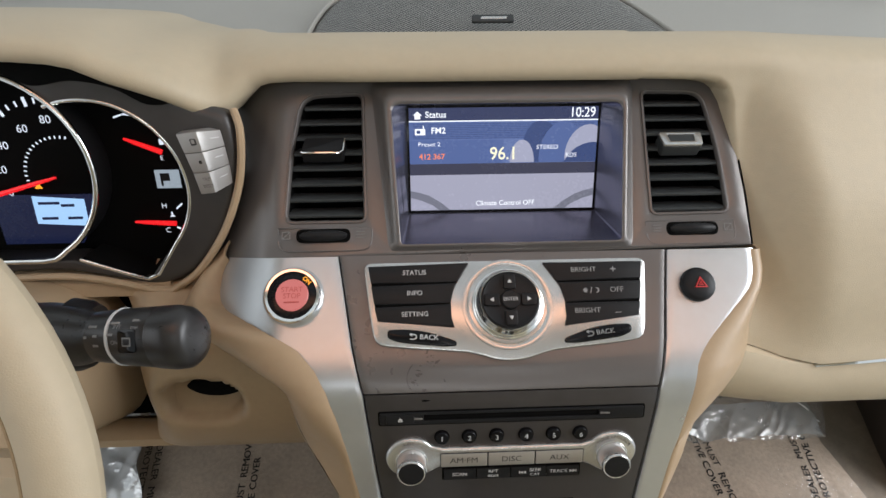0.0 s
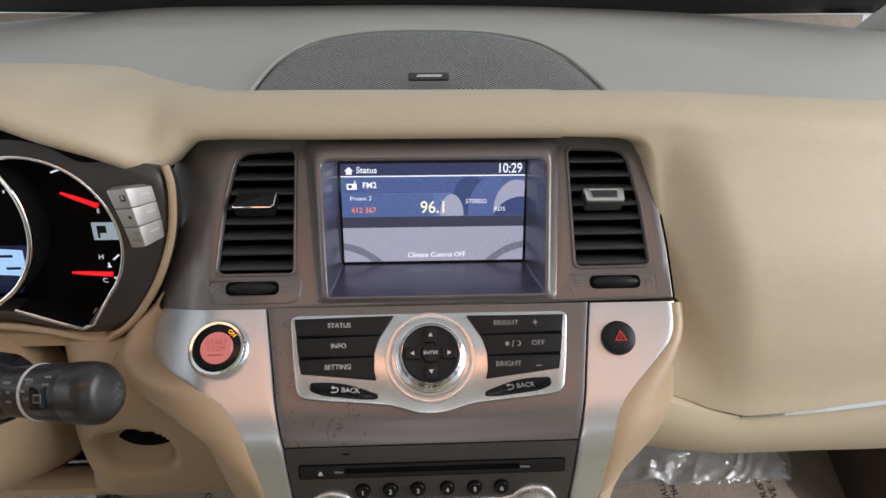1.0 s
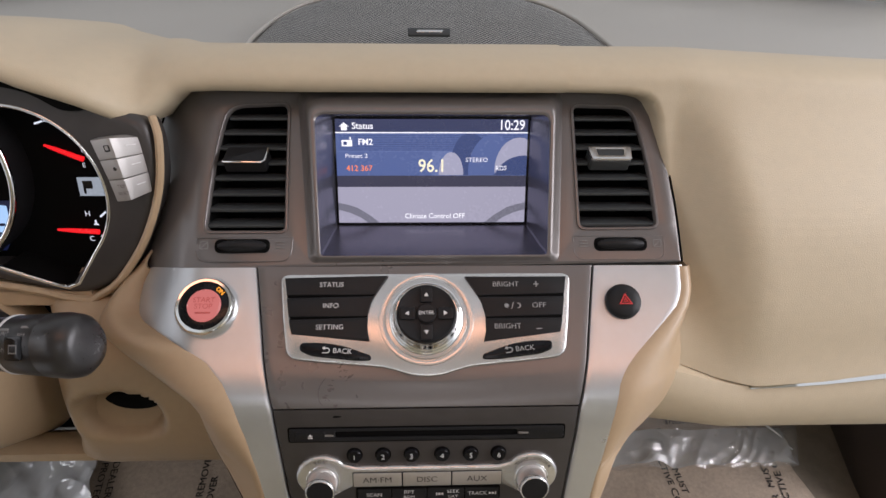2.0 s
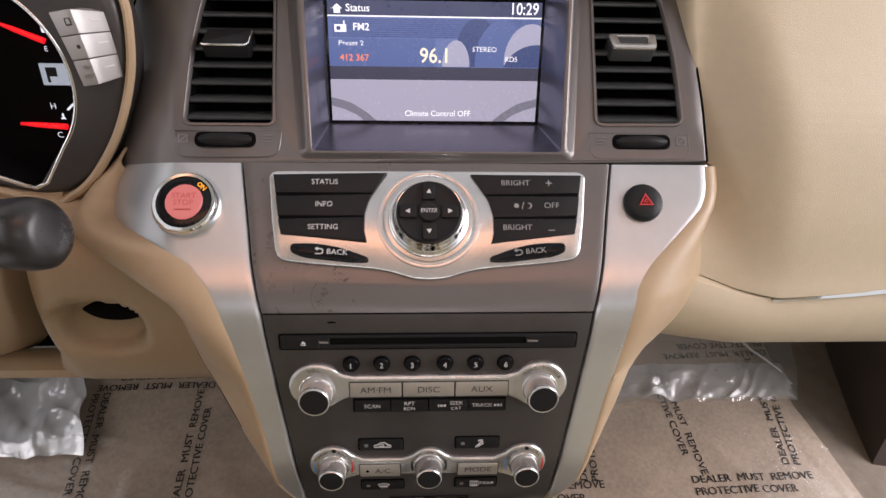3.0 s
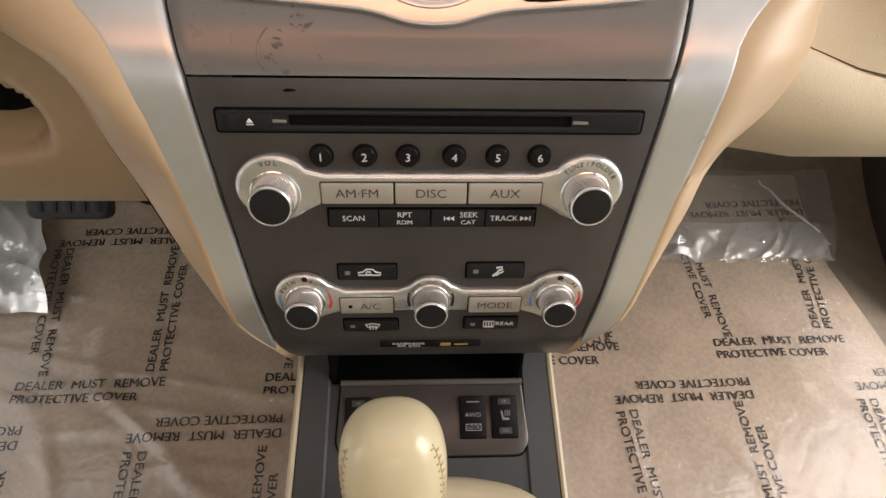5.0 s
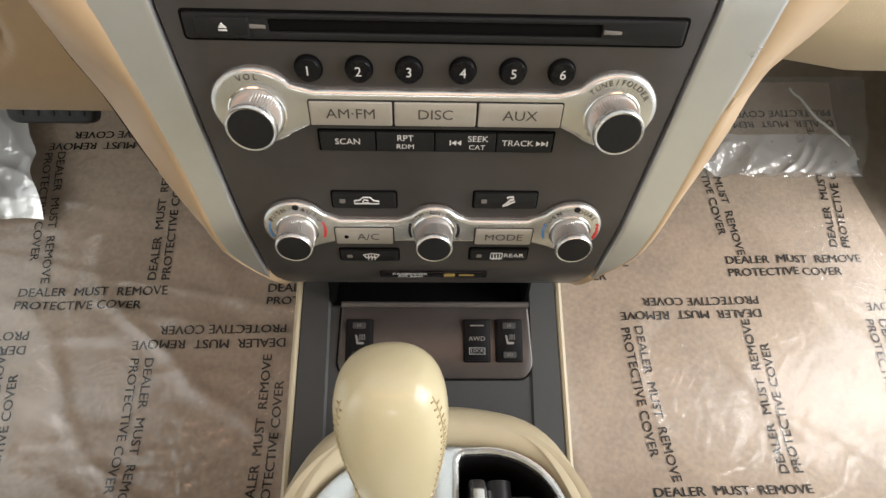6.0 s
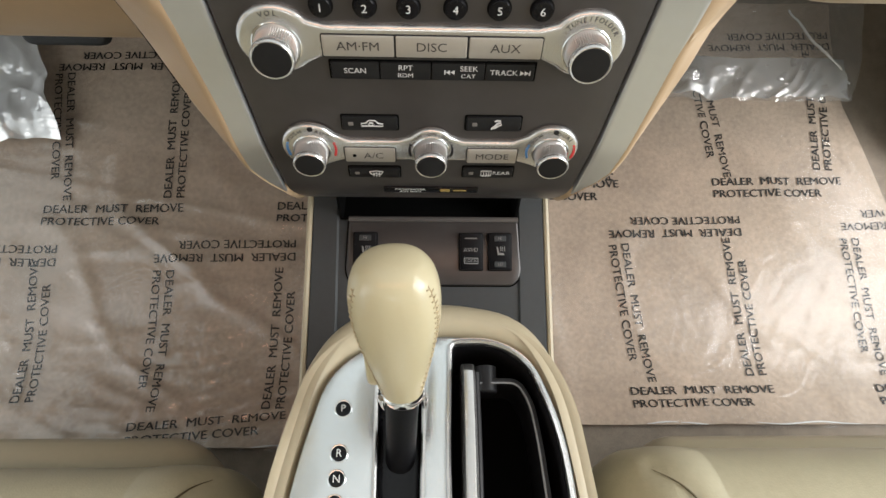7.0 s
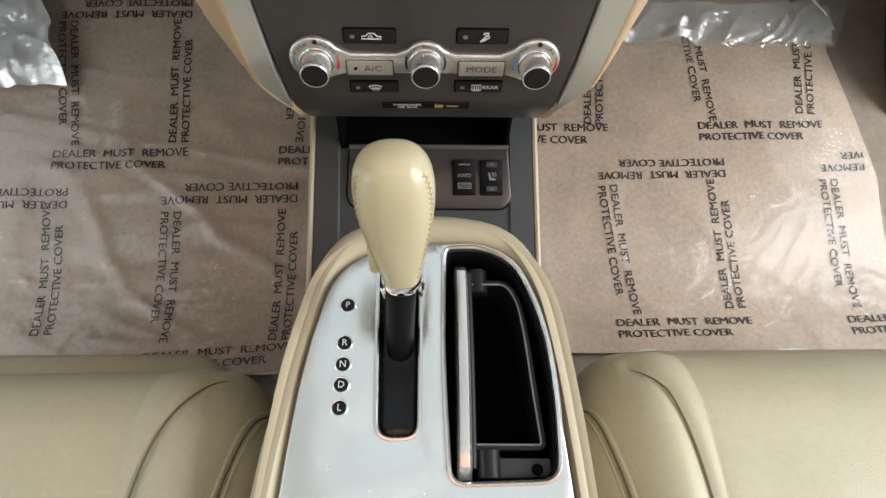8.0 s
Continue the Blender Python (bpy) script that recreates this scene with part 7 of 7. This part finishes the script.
# ---- seats ----
def seat(s):
    st = thing("front_seat", (s * 0.36, -0.05, 0.033), "cream leather front seat with piped bolsters, beside the console", "seat", "front seats")
    xi, xo = 0.118, 0.62
    front = 0.276 if s < 0 else 0.288
    panel_seam = [(0.198, -0.20), (0.1965, 0.0), (0.195, 0.12), (0.191, 0.175), (0.180, 0.215), (0.164, 0.243), (0.152, 0.255)] if s < 0 else [(0.196, -0.20), (0.195, 0.0), (0.1935, 0.12), (0.191, 0.168), (0.188, 0.196), (0.183, 0.220), (0.176, 0.240), (0.159, 0.257)]
    pipe = [(0.148, -0.20), (0.147, 0.0), (0.145, 0.12), (0.140, 0.165), (0.134, 0.200), (0.128, 0.226), (0.120, 0.240)]

    def top_at(x):
        """Height of the cushion's crown and its front edge at x."""
        edge = min(1.0, max(0.0, min((x - xi) / 0.085, (xo - x) / 0.085)))
        yf = front - 0.032 * max(0.0, 1 - min(x - xi, xo - x) / 0.034) ** 2
        return 0.302 + 0.012 * math.sin(edge * math.pi) - 0.042 * (1 - edge) ** 2.2, yf

    def crease_at(x, y):
        """The leather is drawn in along its seams."""
        d = 0.0
        for path, depth, width in ((panel_seam, 0.0050, 0.0075), (pipe, 0.0026, 0.0045)):
            if -0.2 < y < path[-1][1] + 0.004:
                g = (x - float(np.interp(y, [q[1] for q in path], [q[0] for q in path]))) / width
                d -= depth * math.exp(-abs(g) ** 1.4)
        return d

    rows = []
    for x in [*np.linspace(xi, 0.235, 90), *np.linspace(0.24, xo, 50)]:
        zt, yf = top_at(x)
        sec = [(-0.34, zt - 0.030), (-0.10, zt - 0.022), (0.08, zt - 0.004), (yf - 0.085, zt + 0.0), (yf - 0.045, zt - 0.007), (yf - 0.018, zt - 0.026), (yf - 0.006, zt - 0.055), (yf - 0.010, zt - 0.100), (yf - 0.040, 0.130), (yf - 0.060, 0.10)]
        rows.append([(s * x, y, z + (crease_at(x, y) if z > zt - 0.05 else 0) + 0.0016 * noise.noise((x * 16, y * 9, 3.0 + s)) * (1 if z > 0.2 else 0)) for y, z in resample(sec, 90)])
    cushion = part("cushion", loft(rows), LEATHER, st, "cream grained leather cushion", sharp=80)
    # seams, their shade painted in as dark tubes, and piping
    def surface_point(x, y):
        zt, yf = top_at(x)
        sec = spline([(-0.34, zt - 0.030), (-0.10, zt - 0.022), (0.08, zt - 0.004), (yf - 0.085, zt), (yf - 0.045, zt - 0.007), (yf - 0.018, zt - 0.026), (yf - 0.006, zt - 0.055)], 8, False)
        return Vector((s * x, y, float(np.interp(y, [q[0] for q in sec], [q[1] for q in sec])) + crease_at(x, y)))
    part("seam", tube([surface_point(x, y) + Vector((0, 0, 0.0016)) for x, y in spline(panel_seam, 6, False)], [0.0009 * min(1.0, (len(panel_seam) * 6 - 6 - i) / 9 + 0.2) for i in range(len(spline(panel_seam, 6, False)))], n=6), SEAM_SHADE, cushion, "dark line painting the shade of the panel seam")
    for d, mt, nm, r in ((-0.0015, LEATHER, "piping", 0.0020), (0.0035, LEATHER, "piping", 0.0020), (0.0010, SEAM_SHADE, "seam", 0.0008)):
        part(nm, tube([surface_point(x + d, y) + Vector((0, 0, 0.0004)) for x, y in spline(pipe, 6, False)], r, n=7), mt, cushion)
    bm = bmesh.new()
    pts = resample([(0.1575, -0.10), (0.1565, 0.0), (0.1540, 0.12), (0.1490, 0.165), (0.1430, 0.190)], 70)
    for a, b in zip(pts[::2], pts[1::2]):
        p, q = surface_point(*a) + Vector((0, 0, 0.0006)), surface_point(*b) + Vector((0, 0, 0.0006))
        tube([p, q], 0.0004, n=5, bm=bm)
    part("stitching", bm, PALE_THREAD, cushion)
    # backrest behind the camera
    rows = []
    for i in range(25):
        x = xi + 0.01 + (xo - xi - 0.02) * i / 24
        e = min(1.0, min((x - xi), (xo - x)) / 0.10)
        bulge = 0.05 * (1 - e) ** 1.5
        rows.append([(s * x, -0.30 + bulge - 0.20 * k / 12 - (0.10 if k in (0,) else 0), 0.27 + 0.62 * k / 12 - 0.03 * (1 - e)) for k in range(13)])
    part("backrest", sheet(rows, 0.10 * s), LEATHER, st, "cream leather backrest")
    part("base", plate(rect(0.42, 0.46, 0.02, s * 0.37, -0.05), 0.13, 0.01, base=0.0, m=Matrix.Translation((0, 0, 0.033))), DARK, st, "dark seat base")
    def lip(x, back=0.0):
        c = 0.030 * max(0.0, 1 - (min(x - 0.170, 0.62 - x)) / 0.045) ** 2
        return [(s * x, y - c - back, z) for y, z in resample([(0.235, 0.222), (0.275, 0.216), (0.296, 0.208), (0.304, 0.196), (0.302, 0.170), (0.285, 0.100)], 20)]
    part("front_panel", sheet([lip(x) for x in np.linspace(0.170, 0.62, 46)], 0.004 * s), CONSOLE_TAN, st, "tan moulded front panel under the cushion")
    part("valance", loft([[(s * x, 0.263 - d, z) for x in (0.14, 0.30, 0.45, 0.60)] for d, z in ((0.0, 0.205), (0.012, 0.16), (0.035, 0.12), (0.05, 0.06))]), TAN_SMOOTH, st, "tan lower valance")


seat(-1)
seat(1)


# ---- protective floor covers ----
def cover(x0, x1, y0, y1, label):
    c = thing("floor_cover", ((x0 + x1) / 2, (y0 + y1) / 2, floor_z((y0 + y1) / 2)), label, "floor cover", "protective floor covers")
    rows = []
    nx, ny = (70, 170) if x1 < 0 else (60, 120)
    for j in range(ny + 1):
        y = y0 + (y1 - y0) * j / ny
        row = []
        edge = x1 - (min(1.0, max(0.0, (y - 0.60) / 0.18)) ** 1.3 * 0.047 if x1 > 0 else 0)
        for i in range(nx + 1):
            x = x0 + (edge - x0) * i / nx
            row.append((x, y, cover_z(x, y)))
        rows.append(row)
    part("sheet", sheet(rows, 0.0012), PAPER, c, "brown printed paper under wrinkled clear film")
    film_rows = []
    for j in range(ny + 1):
        y = y0 - 0.006 + (y1 - y0 + 0.004) * j / ny
        film_rows.append([(x, y, cover_z(x, y) + 0.0030 + wrinkle(x, y)) for x in np.linspace(x0, x1 - (min(1.0, max(0.0, (y - 0.60) / 0.18)) ** 1.3 * 0.047 if x1 > 0 else 0), nx * 2)])
    part("film", loft(film_rows), COVER_FILM if x0 > 0 else LOOSE_FILM, c, "wrinkled clear plastic film")
    return c


def wrinkle(x, y):
    """Sharp little folds of the clear film, running in sheaves."""
    w = 0.25 * noise.noise((x * 7, y * 7, 6.0))
    if x < 0:
        a = abs(noise.noise((x * 9 + 3 * w, y * 52 - x * 14 + 6 * w, 1.0)))
        b = abs(noise.noise((x * 38 - y * 16, y * 15 + 5 * w, 2.0)))
    else:
        a = abs(noise.noise((x * 24 + y * 20 + 5 * w, y * 10 - x * 9, 1.0)))
        b = abs(noise.noise((x * 30 - y * 12, y * 12 + 5 * w, 2.0)))
    k = max(0.0, min(1.0, 0.5 + 1.6 * noise.noise((x * 4.3, y * 4.3, 8.0))))
    near = float(np.interp(y, [0.36, 0.50, 0.60], [1.0, 1.0, 0.45]))
    return (0.0034 if x < 0 else 0.0018) * k * near * (max(0.0, 1 - a / 0.16) + 0.7 * max(0.0, 1 - b / 0.13))


def cover_z(x, y):
    """The covers lie loosely: broad swells and a few sharp creases."""
    k = noise.noise((x * 5, y * 5, 0.3)) + 0.4 * noise.noise((x * 14, y * 11, 5.0))
    crease_ = abs(noise.noise((x * 6 + y * 5, y * 4 - x * 3, 9.0)))
    cross = 0.0
    if x < 0:
        ridge = noise.noise((x * 4 + 2 * noise.noise((x * 3, y * 3, 2.0)), y * 26 + x * 5, 4.0))
        cross = 0.0020 * max(0.0, 1 - abs(ridge) / 0.35) * max(0.0, min(1.0, 0.55 + 1.2 * noise.noise((x * 4, y * 4, 7.0))))
    return floor_z(y) + 0.0030 + cross + 0.0022 * k + 0.0022 * max(0, 0.16 - crease_) / 0.16


left = cover(-0.66, -0.085, 0.347, 0.955, "brown printed protective cover with black lettering, on the driver's floor")
right = cover(0.085, 0.635, 0.372, 0.925, "brown printed protective cover with black lettering, on the passenger's floor")


def floor_print(parent, x0, y0, x1, y1):
    """Two lines of print that start at the first point and run towards the second, laid on the cover."""
    d = Vector((x1 - x0, y1 - y0, 0))
    a = math.atan2(d.y, d.x)
    for k, (word, w) in enumerate((("DEALER  MUST  REMOVE", 0.1800), ("PROTECTIVE COVER", 0.1500))):
        ob = lettering(word, 0.0148, Matrix.Identity(4), INK, parent, "LEFT", 1.0, name="print")
        me = ob.data
        # a second pass of ink thickens the strokes
        ink = bmesh.new()
        ink.from_mesh(me)
        again = [e for e in bmesh.ops.duplicate(ink, geom=ink.verts[:] + ink.edges[:] + ink.faces[:])["geom"] if isinstance(e, bmesh.types.BMVert)]
        bmesh.ops.translate(ink, vec=(0.00055, 0.00025, 0.00015), verts=again)
        ink.to_mesh(me)
        ink.free()
        xs = [v.co.x for v in me.vertices]
        k_x = w / (max(xs) - min(xs))
        lost = set()
        for v in me.vertices:
            u, t = (v.co.x - min(xs)) * k_x, v.co.y - 0.0168 * k
            x, y = x0 + u * math.cos(a) - t * math.sin(a), y0 + (u * math.sin(a) + t * math.cos(a)) * 0.94
            if x > 0 and x > float(np.interp(y, [0.54, 0.63, 0.693, 0.732, 0.777, 0.80], [0.630, 0.622, 0.606, 0.590, 0.575, 0.640])):
                lost.add(v.index)
            v.co = (x, y, v.co.z + cover_z(x, y) + 0.0008)

        if lost:
            ink = bmesh.new()
            ink.from_mesh(me)
            ink.verts.ensure_lookup_table()
            bmesh.ops.delete(ink, geom=[ink.verts[i] for i in lost], context="VERTS")
            ink.to_mesh(me)
            ink.free()


def film_z(x, y):
    """The loose film over the paper's far end: wrinkles across its near part."""
    fade = max(0.0, 1 - abs(y - 0.808) / 0.044) * float(np.interp(x, [0.10, 0.40, 0.48, 0.54, 0.62], [1, 1, 0.35, 0.6, 0.2]))
    k = noise.noise((x * 7, y * 9, 2.0)) + 0.4 * noise.noise((x * 22, y * 24, 4.0))
    bend = noise.noise((x * 8, y * 10, 1.0))
    wave = 1.1 - 3.2 * abs(noise.noise((x * 12 + y * 9 + 2.2 * bend, y * 40 - x * 12 + 3.0 * bend, 8.0))) + 1.4 * noise.noise((x * 40, y * 44, 3.0))
    return floor_z(y) + 0.014 + 0.003 * k + 0.0056 * (0.22 + fade) * wave


RIGHT_PRINT = [(0.388, 0.673, 0.568, 0.676), (0.420, 0.609, 0.238, 0.604), (0.260, 0.592, 0.278, 0.425), (0.406, 0.432, 0.399, 0.595), (0.537, 0.691, 0.546, 0.852),
               (0.389, 0.848, 0.408, 0.684), (0.250, 0.412, 0.433, 0.415), (0.738, 0.621, 0.550, 0.617), (0.574, 0.602, 0.578, 0.441), (0.078, 0.665, 0.258, 0.668), (0.583, 0.868, 0.411, 0.861), (0.230, 0.673, 0.238, 0.830), (0.561, 0.416, 0.740, 0.420)]
LEFT_PRINT = [(-0.498, 0.630, -0.320, 0.632), (-0.170, 0.575, -0.349, 0.571), (-0.328, 0.557, -0.324, 0.385), (-0.190, 0.392, -0.189, 0.562), (-0.340, 0.645, -0.345, 0.800),
              (-0.489, 0.810, -0.472, 0.644), (-0.344, 0.369, -0.172, 0.384), (-0.473, 0.567, -0.640, 0.564), (-0.483, 0.399, -0.497, 0.557), (-0.197, 0.636, -0.011, 0.638), (-0.327, 0.822, -0.500, 0.818), (-0.158, 0.815, -0.170, 0.648)]
for row in LEFT_PRINT:
    floor_print(left, *row)
# a round dark emblem printed on the driver's cover, up the bulkhead
bm = bmesh.new()
for r0, r1, a0, a1 in ((0.027, 0.033, 0.0, 2 * math.pi), (0.006, 0.026, 0.35, 1.25), (0.006, 0.026, 1.9, 2.8), (0.006, 0.026, 3.4, 4.4), (0.006, 0.026, 4.95, 5.95)):
    ring_ = [[bm.verts.new((-0.392 + r * math.cos(a), 0.905 + 0.9 * r * math.sin(a), cover_z(-0.392 + r * math.cos(a), 0.905 + 0.9 * r * math.sin(a)) + 0.0010)) for a in np.linspace(a0, a1, 25)] for r in (r0, r1)]
    for i in range(1, 25):
        bm.faces.new((ring_[0][i - 1], ring_[0][i], ring_[1][i], ring_[1][i - 1]))
part("emblem", bm, INK, left, "round dark printed emblem")
film_r = thing("clear_film", (0.45, 0.83, 0.19), "crumpled shining clear plastic film, lying over the paper cover", "plastic film")
rows = []
for j in range(131):
    y = 0.778 + 0.145 * j / 130
    x1 = float(np.interp(y, [0.778, 0.833, 0.90], [0.594, 0.618, 0.632]))
    rows.append([(x, y, film_z(x, y)) for x in np.linspace(0.10, x1, 131)])
body = part("film", loft(rows), FILM, film_r, "clear crumpled film catching the light")
GLINT_FILM = wrinkled("glint_white_film", (0.8, 0.8, 0.8), alpha=0.94, rough=0.12, scale=9, depth=0.02, haze=0.78)
BUNCHED_FILM = wrinkled("bunched_clear_film", (0.8, 0.8, 0.8), alpha=0.74, rough=0.12, scale=9, depth=0.02, haze=0.66)
# its near part is turned under and lies double, whitened for its glare
rows = []
for j in range(61):
    y = 0.780 + 0.056 * j / 60
    rows.append([(x, y + 0.004 * noise.noise((x * 11, 3.0, y * 4)), film_z(x, y + 0.021) + floor_z(y) - floor_z(y + 0.021) + 0.0030) for x in np.linspace(0.11, 0.590, 141)])
part("turned_edge", loft(rows), TURNED_FILM, film_r, "doubled near edge of the film, whitened for its glare")
# milky white tube paints in the bright line along the film's fold
fold = [(0.597 - 0.076 * f + 0.0012 * math.sin(9 * f), 0.804 + 0.103 * f) for f in np.linspace(0, 1, 24)]
part("fold", tube([(x, y, film_z(x, y) + 0.0012) for x, y in fold], [0.0009 + 0.0010 * math.sin(math.pi * (k + 0.5) / 24) for k in range(24)], n=6), GLINT_FILM, body, "pale tube painting the glint along the fold")
for row in RIGHT_PRINT:
    floor_print(right, *row)
# pale tubes on the film's raised near edges, painting in their glints
for parent, stretches in ((right, ((0.262, 0.300), (0.303, 0.335), (0.395, 0.520))), (left, ((-0.345, -0.290), (-0.200, -0.165)))):
    y0 = 0.373 if parent is right else 0.348
    for x0, x1 in stretches:
        path = [(x, y0 + 0.0015 * math.sin(70 * x), cover_z(x, y0) + 0.0016 + 0.0012 * math.sin(math.pi * (x - x0) / (x1 - x0))) for x in np.linspace(x0, x1, 14)]
        part("edge_glint", tube(path, [0.0003 + 0.0008 * math.sin(math.pi * (k + 0.5) / 14) for k in range(14)], n=6), GLINT_FILM, parent, "pale tube painting the glint of the raised film edge")
# film bunched on the driver's foot rest
film_l = thing("foot_rest_film", (-0.55, 0.78, 0.18), "bunched clear plastic film, whitened for glare, over the foot rest", "plastic film")
rows = []
for j in range(91):
    f = j / 90
    row = []
    for i in range(71):
        g = i / 70
        x1 = -0.482 - 0.35 * 0.19 * f + 0.003 * math.sin(19 * f)
        x = -0.66 + (x1 + 0.66) * g
        y = 0.709 + 0.19 * f + 0.004 * math.sin(9 * g)
        k = 1.3 * noise.noise((x * 15, y * 12, 7.0)) + 0.3 * noise.noise((x * 60, y * 40, 2.0)) - 1.6 * abs(noise.noise((x * 13 + y * 22, y * 9 - x * 8, 4.0)))
        row.append((x, y, floor_z(y) + 0.032 + 0.011 * k - 0.010 * max(0, 1 - f / 0.08)))
    rows.append(row)
part("film", sheet(rows, 0.0004), BUNCHED_FILM, film_l)
part("foot_rest", loft([[(x, y, floor_z(y) + h) for y, h in ((0.725, 0.0), (0.74, 0.014), (0.90, 0.014), (0.95, 0.0))] for x in (-0.67, -0.545)], caps=True), CARPET, film_l, "carpeted foot rest")
